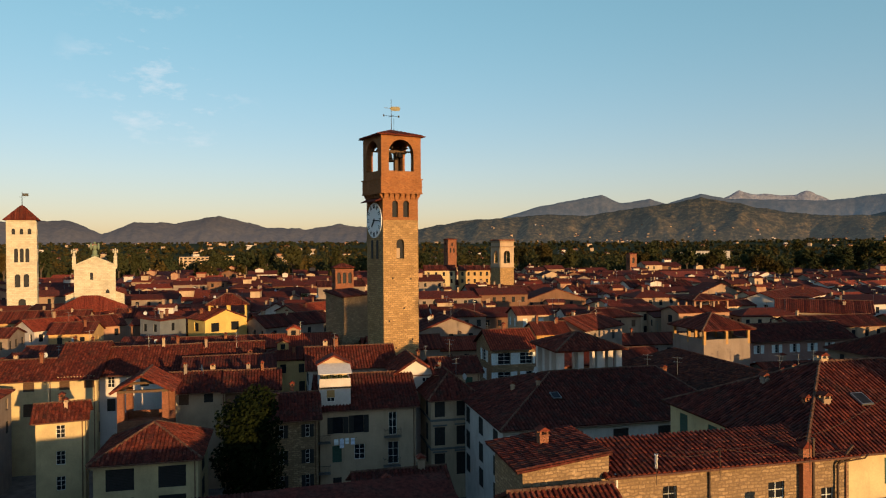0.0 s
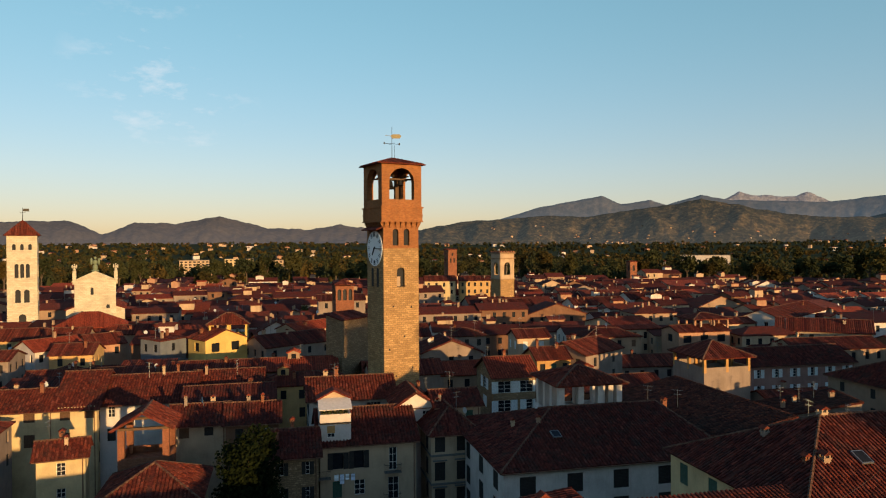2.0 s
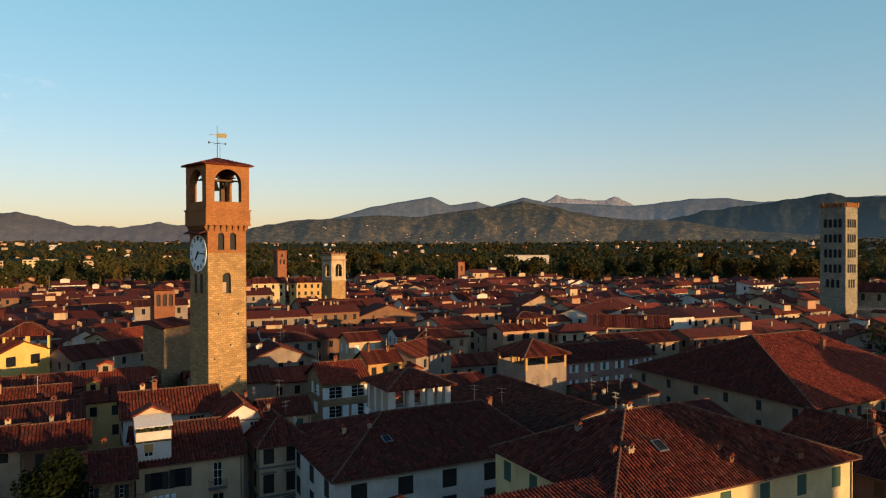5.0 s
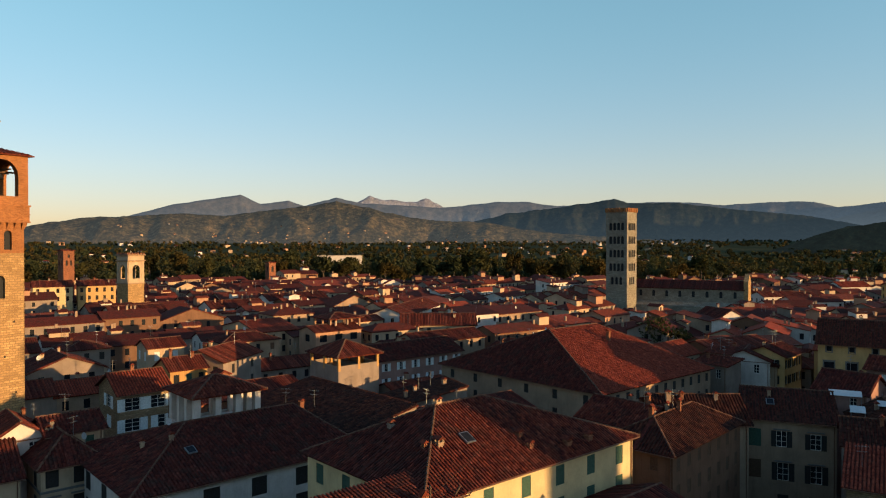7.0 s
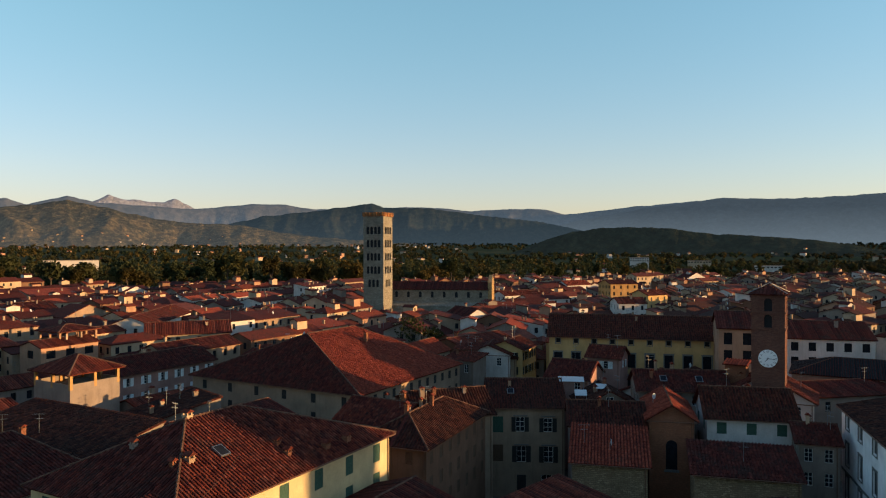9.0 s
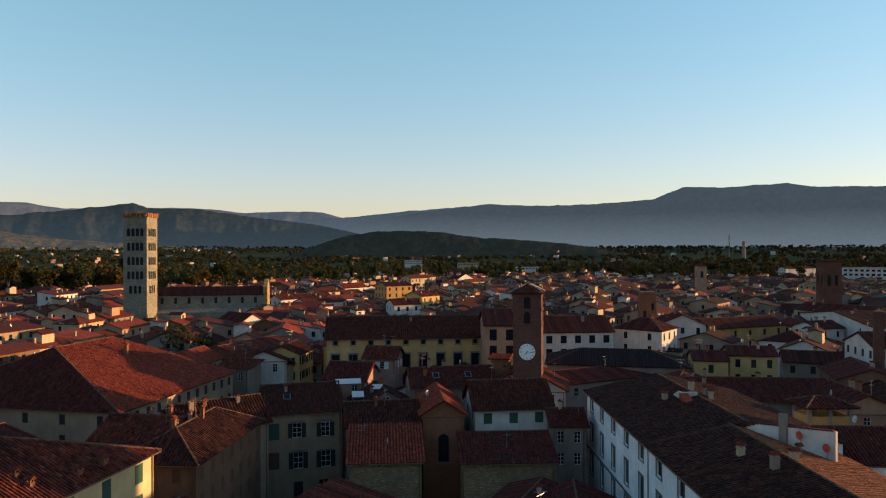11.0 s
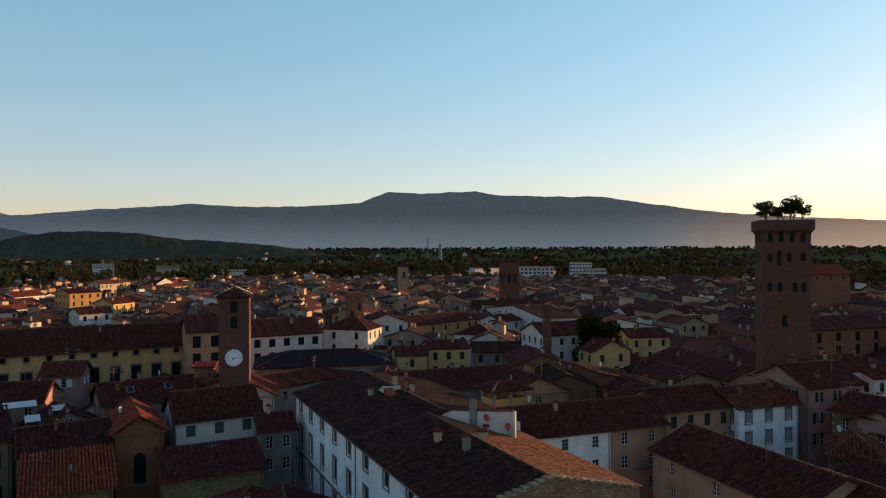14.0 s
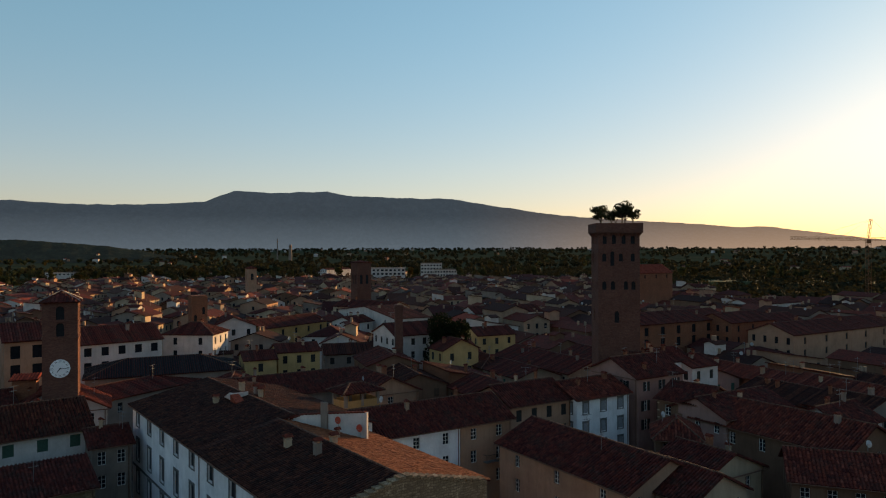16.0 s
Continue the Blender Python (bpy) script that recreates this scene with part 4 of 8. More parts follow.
    v.beam((0, -1.0, 51.10), (0, 1.0, 51.10), 0.035, 5)
    v.beam((0.7, 0.5, 48.40), (0.7, 0.5, 50.90), 0.03, 5)
    for q in (-1.4, 1.4):
        v.box(q - 0.12, q + 0.12, -0.02, 0.02, 50.95, 51.30)
    vane = part("weathervane", v, IRON, tw, "iron weathervane with gilded banner")
    v = Build()
    v.prism([(0.1, 52.00), (1.5, 52.10), (1.75, 52.50), (1.4, 52.80), (0.1, 52.70), (-0.3, 52.40)], "y", -0.03, 0.03)
    v.beam((-1.3, 0, 52.40), (0, 0, 52.40), 0.04, 5)
    part("banner", v, GILT, vane)
    # the dial on the shaded side, with its little roof
    m = pose(-h, 0, 33.6, 0, 0, -90)
    clock_face(tw, m, 2.9)
    b = Build()
    b.prism([(-h + 0.1, 36.9), (-h - 1.2, 36.55), (-h - 1.2, 36.7), (-h + 0.1, 37.3)], "y", -2.9, 2.9)
    part("clock_hood", b, ROOFS["dark"], tw, "tiled hood above the dial")
    for k in (-1.0, 1.0):
        b = Build()
        b.prism(arch_poly(k, 27.3, 30.4, 0.8), "y", -0.03, 0.03)
        part("blind_lancet", b, BLACK, tw, at=pose(-h, 0, 0, 0, 0, -90) @ pose(0, -0.02, 0))
    # black blocks on the face, coloured as the shade inside small holes
    for s in ((-1.5, 24.0), (1.8, 23.8), (-2.2, 17.0), (2.0, 13.8), (-1.0, 12.6), (0.5, 19.0)):
        b = Build()
        b.box(s[0] - 0.12, s[0] + 0.12, -h - 0.01, -h + 0.05, s[1], s[1] + 0.3)
        part("putlog_hole", b, BLACK, tw)


def tall_tower(name, label, x, y, yaw, w, top, stages, mat, roof_rise, dark_core=True, extra=None, roof="clay", over=0.35):
    """A square bell tower. stages: (z0, z1, [(offset, sill, crown, width)...])."""
    tw = thing(name, pose(x, y, 0, 0, 0, yaw), label, "tower")
    h = w / 2
    FOOT.append((x, y, h + 0.5, h + 0.5, math.cos(radians(yaw)), math.sin(radians(yaw))))
    for z0, z1, ar in stages:
        part("stage", square_stage(h, z0, z1, [(h + o, s, t, q) for o, s, t, q in ar], 0.4, not dark_core), mat, tw)
        b = Build()
        b.box(-h - 0.12, h + 0.12, -h - 0.12, h + 0.12, z1 - 0.14, z1 + 0.1)
        part("string_course", b, mat, tw)
        if dark_core and ar:
            part("stage_core", dark_core_box(h, 0.4, min(a[1] for a in ar) - 0.3, max(a[2] for a in ar) + 0.3), BLACK, tw)
    if roof_rise:
        sl, rw = hip_cap(h, top, roof_rise, over)
        tagged(part("roof_tiles", rw, ROOFS[roof], part("roof", sl, ROOFS[roof], tw)), kind="stuff")
    else:
        b = Build()
        b.box(-h + 0.1, h - 0.1, -h + 0.1, h - 0.1, top - 0.4, top - 0.05)
        part("roof", b, mat, tw)
    return tw


hours_tower(-8.45, 118.2, 30.0)


def paired(z, hgt, w, gap, count):
    return [((k - (count - 1) / 2) * gap, z, z + hgt, w) for k in range(count)]


# pale church bell tower with a red pyramid
def church_square():
    x, y = -122.8, 206.2
    t = tall_tower("bell_tower", "pale marble bell tower with red pyramid roof", x, y, 27, 7.6, 37.6, [
        (-5, 10.0, []), (10.0, 17.0, paired(11.0, 3.9, 1.9, 3, 1)), (17.0, 24.0, paired(18.2, 3.8, 1.4, 2.2, 2)), (24.0, 31.0, paired(25.4, 4.0, 1.0, 1.4, 3)),
        (31.0, 37.6, [(-2.0, 33.4, 35.1, 0.9), (0, 33.4, 35.1, 0.9), (2.0, 33.4, 35.1, 0.9)])], MARBLE, 4.6, over=0.7)
    b = Build()
    b.beam((0, 0, 42.0), (0, 0, 45.8), 0.12, 5, 0.05)
    b.beam((-0.7, 0, 44.4), (0.7, 0, 44.4), 0.06, 4)
    part("finial", b, IRON, t)
    b = Build()
    b.prism([(0.1, 44.7), (1.7, 44.7), (1.6, 45.1), (1.7, 45.5), (0.1, 45.5)], "y", -0.03, 0.03)
    part("flag", b, IRON, t)
    # screen front rising over the nave
    ch = thing("church", pose(-104.6, 212.0, 0, 0, 0, 24), "pale marble church with gabled screen front and statues", "church")
    FOOT.append((-113, 222, 11, 16, 1, 0))
    w = 5.6
    b = Build()
    b.prism([(-w, -5), (w, -5), (w, 23.8), (0, 26.4), (-w, 23.8)], "y", 0, 1.4)
    part("front", b, MARBLE, ch, "pale marble gabled screen")
    b = Build()
    b.prism([(-w - 0.3, 23.7), (0, 26.4), (w + 0.3, 23.7), (w + 0.3, 24.2), (0, 26.95), (-w - 0.3, 24.2)], "y", -0.25, 1.65)
    part("cornice", b, MARBLE, ch)
    for cx, z0, z1, ww in ((-0.9, 19.8, 22.0, 0.8), (3.4, 15.6, 16.8, 1.0), (-3.6, 12.6, 15.0, 0.9)):
        b = Build()
        b.prism(arch_poly(cx, z0, z1, ww), "y", -0.03, 0.02)
        part("window", b, BLACK, ch)
    for k in range(9):
        b = Build()
        q = -4.4 + k * 1.0
        b.box(q - 0.12, q + 0.12, -0.12, 0.0, 12.4 + k * 1.1, 13.2 + k * 1.1)
        part("moulding", b, MARBLE, ch)
    nave = Build()
    nave.prism([(-8, -5), (8, -5), (8, 15.2), (0, 18.2), (-8, 15.2)], "y", 1.5, 26)
    part("nave", nave, MARBLE, ch)
    sl, rw, rnd = Build(), Build(), random.Random(5)
    for s in (-1, 1):
        pts = [(s * 8.5, 1.5, 15.2), (s * 8.5, 26, 15.2), (0, 26, 18.4), (0, 1.5, 18.4)]
        roof_plane(sl, rw, pts, False, rnd)
    rf = part("nave_roof", sl, ROOFS["clay"], ch)
    tagged(part("roof_tiles", rw, ROOFS["clay"], rf), kind="stuff")
    ap = thing("church_hall", pose(-99, 198, 0, 0, 0, 24), "low hall with a red hipped roof and pale eaves", "hall")
    b = Build()
    b.box(-9, 9, -7, 7, -5, 12.2)
    part("wall", b, MARBLE, ap)
    sl, rw = Build(), Build()
    A, B, C, D, p, q = (-9.5, -7.5, 12.2), (9.5, -7.5, 12.2), (9.5, 7.5, 12.2), (-9.5, 7.5, 12.2), (-2, 0, 16.0), (2, 0, 16.0)
    for pl in ([A, B, q, p], [B, C, q], [C, D, p, q], [D, A, p]):
        roof_plane(sl, rw, pl, False, rnd)
    rf = part("roof", sl, ROOFS["red"], ap)
    tagged(part("roof_tiles", rw, ROOFS["red"], rf), kind="stuff")

    def statue(nm, x0, z0, s):
        bm = bmesh.new()
        for cx, cz, r, sx, sz in ((0, 0.9, 0.55, 1.0, 1.7), (0, 2.1, 0.5, 1.0, 1.3), (0, 3.1, 0.3, 1, 1.1), (-0.75, 2.3, 0.4, 0.7, 2.1), (0.75, 2.3, 0.4, 0.7, 2.1), (0, 0.2, 0.7, 1.2, 0.5)):
            bmesh.ops.create_icosphere(bm, subdivisions=2, radius=r, matrix=Matrix.Translation((cx, 0, cz)) @ Matrix.Diagonal((sx, 0.8, sz, 1)))
        me = bpy.data.meshes.new(nm)
        bm.to_mesh(me)
        bm.free()
        me.materials.append(BRONZE if s > 1 else MARBLE)
        ob = new(nm, me)
        ob.matrix_world = ch.matrix_basis @ pose(x0, 0.7, z0) @ Matrix.Scale(s, 4)
        smooth(ob)
        tagged(ob, "greenish bronze winged statue on the church gable" if s > 1 else "small pale winged statue on a corner pillar", "statue", "church statues")
    statue("statue", 0, 26.7, 1.35)
    for sx in (-w, w):
        p = Build()
        p.box(sx - 0.5, sx + 0.5, 0.2, 1.2, 23.0, 26.6)
        part("pinnacle", p, MARBLE, ch)
        statue("statue", sx, 26.6, 0.75)


BRONZE = plain("green_bronze", (0.16, 0.19, 0.12), 0.7, 0.3)
church_square()

# towers among the roofs
pale_tower = tall_tower("bell_tower", "pale bell tower with tall open arches", 24.0, 285.0, 30, 6.6, 31.2, [(-5, 12.0, []), (12.0, 20.0, []), (20.0, 28.4, [(0, 21.0, 27.0, 3.0)]), (28.4, 30.4, [])], TOWER_STONE, 0, dark_core=False)
for side in [o for o in pale_tower.children if o.name.startswith("stage")][2:]:
    side.data.materials[0] = WALLS["cream"]
for sx in (-1, 1):
    for sy in (-1, 1):
        for ax in (0, 1):
            b = Build()
            cx, cy = (sx * 2.75, sy * 3.36) if ax else (sx * 3.36, sy * 2.75)
            b.box(cx - (0.42 if ax else 0.1), cx + (0.42 if ax else 0.1), cy - (0.1 if ax else 0.42), cy + (0.1 if ax else 0.42), 20.1, 28.2)
            part("pilaster", b, WALLS["cream"], pale_tower)
for z, o in ((20.0, 0.4), (28.4, 0.45), (30.4, 0.5)):
    b = Build()
    b.box(-3.3 - o, 3.3 + o, -3.3 - o, 3.3 + o, z + 0.11, z + 0.42)
    part("cornice", b, WALLS["beige"], pale_tower)
for ang in range(4):
    b = Build()
    b.box(-1.5, 1.5, -3.2, -3.05, 21.0, 22.0)
    part("parapet", b, WALLS["cream"], pale_tower, at=pose(0, 0, 0, 0, 0, ang * 90))
b = Build()
b.beam((-3.2, 0, 25.6), (3.2, 0, 25.6), 0.16, 6)
part("bell_beam", b, TIMBER, pale_tower)
bell(pale_tower, pose(0, 0, 23.2), 1.0)
for k in range(6):
    for ang in range(4):
        b = Build()
        q = -3.0 + k * 1.2
        b.box(q - 0.32, q + 0.32, -3.6, -3.2, 30.83, 31.5)
        part("merlon", b, WALLS["brick"], pale_tower, at=pose(0, 0, 0, 0, 0, ang * 90))
tall_tower("brick_tower", "slim brick tower with a few small windows", 3.4, 330, 26, 4.5, 32.0, [(-5, 25, []), (25, 32.0, [(-0.9, 25.8, 28.0, 0.8), (0.9, 25.8, 28.0, 0.8), (0, 29.0, 30.4, 0.9)])], WALLS["brick"], 0.6)
tall_tower("brick_tower", "small far brick bell tower", 115.5, 432, 15, 4.6, 23.2, [(-5, 13, []), (13, 22.9, [(0, 17.5, 21.0, 1.5)])], WALLS["brick"], 0.7)
tall_tower("brick_turret", "brick roof turret with three bays", -27.6, 194, 20, 5.0, 23.5, [(-5, 18.5, []), (18.5, 23.0, [(-1.5, 19.2, 22.2, 1.0), (0, 19.2, 22.2, 1.0), (1.5, 19.2, 22.2, 1.0)])], WALLS["brick"], 1.2)
tall_tower("brick_tower", "short crenellated brick tower", 198.0, 27.0, 20, 4.1, 23.6, [(-5, 15, []), (15, 23.0, [(-1.0, 16.5, 18.5, 0.8), (1.1, 18.5, 20.5, 0.8)])], WALLS["brick"], 0.0)
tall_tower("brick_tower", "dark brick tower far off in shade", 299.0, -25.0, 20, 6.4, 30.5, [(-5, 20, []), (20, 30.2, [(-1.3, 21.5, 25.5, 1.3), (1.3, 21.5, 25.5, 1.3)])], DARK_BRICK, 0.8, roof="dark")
tall_tower("octagonal_turret", "small pale lantern turret", 449.0, 30.0, 20, 5.4, 25.0, [(-5, 17, []), (17, 24.6, [(0, 18, 22.0, 1.8)])], WALLS["peach"], 1.6)


def clock_campanile():
    a = radians(73.0)
    x, y = 121 * math.sin(a), 121 * math.cos(a)
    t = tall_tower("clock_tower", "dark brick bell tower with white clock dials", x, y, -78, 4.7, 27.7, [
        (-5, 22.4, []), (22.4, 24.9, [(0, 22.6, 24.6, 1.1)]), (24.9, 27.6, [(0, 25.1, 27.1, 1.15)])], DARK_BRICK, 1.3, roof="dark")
    clock_face(t, pose(0, -2.35, 17.9), 1.35)
    clock_face(t, pose(-2.35, 0, 17.9, 0, 0, -90), 1.35)
    for s in ((-2.7, -2.7), (2.7, -2.7), (2.7, 2.7), (-2.7, 2.7)):
        b = Build()
        b.beam((s[0], s[1], 27.9), (0, 0, 29.4), 0.07, 4)
        part("hip_bar", b, METAL, t)


clock_campanile()


def lace_tower():
    a = radians(42.9)
    d = 288
    x, y = d * math.sin(a), d * math.cos(a)
    st = [(-5, 17.8, [])]
    z = 17.8
    for n, wide, gap in ((3, 1.2, 1.75), (4, 1.2, 1.6), (4, 1.25, 1.6), (4, 1.3, 1.62), (4, 1.35, 1.65)):
        top = z + 5.3
        st.append((z, top, paired(z + 1.1, 3.0, wide, gap, n)))
        z = top
    st.append((z, 47.4, []))
    t = tall_tower("bell_tower", "tall limestone bell tower with rows of arched openings and battlements", x, y, -68, 8.8, 47.4, st, GREY_MARBLE, 0)
    h = 4.4
    for org, u, n in four(h):
        for k in range(6):
            o = Vector(org) + Vector(u) * (0.55 + k * 1.54)
            b = Build()
            b.box(o.x - 0.5, o.x + 0.5, o.y - 0.5, o.y + 0.5, 47.2, 48.8)
            part("merlon", b, TOWER_BRICK, t)
    c = thing("basilica", pose(x + 9, y + 8, 0, 0, 0, -57), "long basilica with low slate-dark roof and pale walls", "church")
    b = Build()
    b.prism([(-9, -5), (9, -5), (9, 11), (0, 14.5), (-9, 11)], "x", 0, 46)
    part("aisle_wall", b, GREY_MARBLE, c)
    b = Build()
    b.prism([(-5.2, 12), (5.2, 12), (5.2, 17.5), (0, 20.2), (-5.2, 17.5)], "x", 0, 46)
    part("nave_wall", b, GREY_MARBLE, c)
    for k in range(9):
        b = Build()
        b.prism(arch_poly(3 + k * 5, 14.2, 16.6, 1.1), "y", -5.24, -5.1)
        part("window", b, BLACK, c)
    sl, rw, rnd = Build(), Build(), random.Random(8)
    for s in (-1, 1):
        roof_plane(sl, rw, [(-0.5, s * 5.8, 17.4), (46.5, s * 5.8, 17.4), (46.5, 0, 20.5), (-0.5, 0, 20.5)], False, rnd)
    rf = part("roof", sl, ROOFS["dark"], c)
    tagged(part("roof_tiles", rw, ROOFS["dark"], rf), kind="stuff")
    b = Build()
    b.prism([(-5.6, -5), (5.6, -5), (5.6, 20.5), (0, 23.4), (-5.6, 20.5)], "x", 46.0, 47.6)
    part("front", b, TOWER_STONE, c, "sunlit stone gable front")
    FOOT.append((x + 21, y - 11, 25, 10, math.cos(radians(-57)), math.sin(radians(-57))))


lace_tower()


# ---- trees ----
def tree_meshes(seed, height, spread, leafs, size, flat=0.75, trunk=0.35, lobes=7, columnar=False):
    """A tapered trunk with limbs, and a crown of many small leaf clumps in uneven lobes."""
    rnd = random.Random(seed)
    tb, lb = Build(), Build()
    fork = height * rnd.uniform(0.3, 0.4)
    tb.beam((0, 0, -0.3), (0, 0, fork), trunk, 7, trunk * 0.7)
    cents = []
    for k in range(lobes):
        a = k * 2.4 + rnd.uniform(-0.4, 0.4)
        rr = spread * (0.25 + 0.35 * rnd.random()) * (0.5 if columnar else 1)
        z = height * rnd.uniform(0.48, 0.86) if not columnar else height * (0.3 + 0.6 * k / lobes)
        c = Vector((rr * math.cos(a), rr * math.sin(a), z))
        rad = spread * rnd.uniform(0.3, 0.5) * (0.8 if columnar else 1)
        cents.append((c, rad))
        tb.beam((0, 0, fork * rnd.uniform(0.8, 1.0)), c, trunk * 0.4, 5, trunk * 0.1)
    for i in range(leafs):
        c, rad = rnd.choice(cents)
        v = Vector((rnd.gauss(0, 1), rnd.gauss(0, 1), rnd.gauss(0, 1))).normalized() * rad * rnd.uniform(0.55, 1.08)
        v.z *= flat
        p = c + v
        n = Vector((rnd.gauss(0, 1), rnd.gauss(0, 1), rnd.gauss(0, 1) + 0.6)).normalized()
        s = n.orthogonal().normalized()
        t = n.cross(s)
        q = size * rnd.uniform(0.6, 1.3)
        bend = n * q * 0.35
        lb.face(p - s * q - bend, p - t * q * 0.7, p + s * q - bend, p + t * q * 0.7)
    return tb.mesh("trunk"), lb.mesh("crown")


TREES = {}


def tree(kind, leaf, x, y, z, scale, label, group="trees", rz=0.0, stretch_z=1.0):
    key = (kind, leaf)
    if key not in TREES:
        k, h, s, n, q, fl, col = kind
        t, c = tree_meshes(k, h, s, n, q, fl, 0.3 * h / 12, 7 if not col else 12, col)
        t.materials.append(BARK)
        c.materials.append(LEAF[leaf])
        TREES[key] = (t, c)
    ob = thing("tree", pose(x, y, z, 0, 0, rz) @ Matrix.Diagonal((scale, scale, scale * stretch_z, 1)), label, "tree", group)
    part("trunk", TREES[key][0], None, ob)
    part("crown", TREES[key][1], None, ob)
    return ob


def ring_tower():
    a = radians(115.1)
    d = 140
    x, y = d * math.sin(a), d * math.cos(a)
    yaw = -104
    t = thing("oak_topped_tower", pose(x, y, 0, 0, 0, yaw), "tall dark brick tower with trees growing on its top", "tower")
    h = 3.85
    FOOT.append((x, y, 5.5, 5.5, math.cos(radians(yaw)), math.sin(radians(yaw))))
    for z0, z1, ar in ((-5, 14, []), (14, 25, [(-0.4, 21.5, 23.7, 0.9)]), (25, 31, [(-2.7, 27.7, 29.3, 0.8), (-1.1, 27.7, 29.3, 0.8), (1.3, 27.7, 29.3, 0.8), (2.7, 27.7, 29.3, 0.8)]),
                       (31, 35.3, [(-2.7, 33.0, 34.5, 0.8), (-1.2, 32.2, 34.9, 0.75), (0.4, 33.0, 34.5, 0.8), (2.6, 33.0, 34.5, 0.8)]),
                       (35.3, 38.5, [(-2.6, 36.3, 38.0, 0.8), (-0.9, 36.3, 38.0, 0.8), (0.9, 36.3, 38.0, 0.8), (2.6, 36.3, 38.0, 0.8)])):
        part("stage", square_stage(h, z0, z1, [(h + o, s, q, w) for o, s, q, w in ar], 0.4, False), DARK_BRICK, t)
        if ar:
            part("stage_core", dark_core_box(h, 0.4, min(q[1] for q in ar) - 0.2, max(q[2] for q in ar) + 0.2), BLACK, t)
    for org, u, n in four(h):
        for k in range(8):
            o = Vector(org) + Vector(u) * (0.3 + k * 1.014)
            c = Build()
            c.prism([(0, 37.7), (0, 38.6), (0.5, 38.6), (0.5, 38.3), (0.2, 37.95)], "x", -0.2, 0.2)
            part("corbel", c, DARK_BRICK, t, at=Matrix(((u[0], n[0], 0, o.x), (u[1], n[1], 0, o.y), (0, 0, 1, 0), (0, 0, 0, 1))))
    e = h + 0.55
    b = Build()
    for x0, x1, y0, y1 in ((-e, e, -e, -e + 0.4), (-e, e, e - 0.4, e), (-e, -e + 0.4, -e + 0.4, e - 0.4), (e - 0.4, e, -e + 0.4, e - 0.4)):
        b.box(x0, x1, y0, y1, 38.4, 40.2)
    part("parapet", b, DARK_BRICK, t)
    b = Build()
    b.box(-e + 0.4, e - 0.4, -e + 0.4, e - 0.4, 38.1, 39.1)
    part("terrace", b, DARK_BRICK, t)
    rnd = random.Random(4)
    for k, (px, py, s) in enumerate(((-2.9, -1.2, 1.0), (-2.3, 1.6, 0.92), (-0.5, 0.6, 0.8), (1.1, -1.5, 1.08), (2.2, 1.2, 1.1), (3.0, -1.9, 0.82), (0.7, 2.4, 0.85))):
        c, s2 = math.cos(radians(yaw)), math.sin(radians(yaw))
        tree((11 + k % 3, 5.2, 2.1, 900, 0.17, 0.62, False), "dark", x + c * px - s2 * py, y + s2 * px + c * py, 39.1, s * 1.0, "dark holm oak growing on the tower terrace", "tower oaks", k * 50)


ring_tower()

# courtyard tree with its sunlit top, leaves darkened for the shade around it
tree((31, 15.0, 6.4, 11000, 0.2, 1.0, True), "deep_shade", -22.3, 80.5, -4, 1.18, "dark evergreen tree in a courtyard", "garden trees")
tree((31, 15.0, 6.4, 11000, 0.2, 1.0, True), "deep_shade", 163.6, -34.4, -4, 1.66, "dense dark garden tree", "garden trees")
tree((33, 11.0, 5.0, 2200, 0.3, 0.8, False), "green", 144.0, 139.0, -4, 1.8, "spreading cedar among roofs", "garden trees")
for gx, gy, gs in ((-64, 268, 1.0), (-52, 272, 1.1), (-41, 276, 1.0), (-70, 280, 0.9)):
    tree((33, 11.0, 5.0, 2200, 0.3, 0.8, False), "green", gx, gy, -4, gs * 1.3, "green garden tree between houses", "garden trees")


def crane():
    a = radians(132.5)
    d = 400
    x, y = d * math.sin(a), d * math.cos(a)
    c = thing("tower_crane", pose(x, y, 0, 0, 0, -125), "orange lattice tower crane with a long jib", "crane")
    paint = plain("orange_crane_paint", (0.16, 0.075, 0.035), 0.6)

    def lattice(nm, p, q, w, n):
        b = Build()
        p, q = Vector(p), Vector(q)
        ax = (q - p).normalized()
        s = ax.orthogonal().normalized()
        u = ax.cross(s)
        cor = [(s + u) * w / 2, (s - u) * w / 2, (-s - u) * w / 2, (-s + u) * w / 2]
        for k in cor:
            b.beam(p + k, q + k, 0.09, 4)
        for i in range(n):
            for k in range(4):
                b.beam(p + (q - p) * i / n + cor[k], p + (q - p) * (i + 1) / n + cor[(k + 1) % 4], 0.05, 4)
        part(nm, b, paint, c)
    lattice("mast", (0, 0, -4), (0, 0, 40.0), 1.7, 24)
    lattice("jib", (-1, 0, 40.2), (-34, 0, 41.2), 1.1, 22)
    lattice("counter_jib", (1, 0, 40.2), (11, 0, 40.2), 1.1, 8)
    lattice("apex", (0, 0, 40.5), (1.2, 0, 50.0), 1.0, 5)
    b = Build()
    b.beam((1.2, 0, 49.9), (-24, 0, 41.6), 0.04, 4)
    b.beam((1.2, 0, 49.9), (-12, 0, 41.2), 0.04, 4)
    b.beam((1.2, 0, 49.9), (10, 0, 40.8), 0.04, 4)
    part("stay", b, IRON, c)
    b = Build()
    b.box(-0.9, 0.9, -1.9, -0.7, 38.2, 40.2)
    part("cab", b, paint, c)
    b = Build()
    b.box(8, 11, -0.7, 0.7, 38.6, 40.0)
    part("counterweight", b, WALLS["grey"], c)


crane()


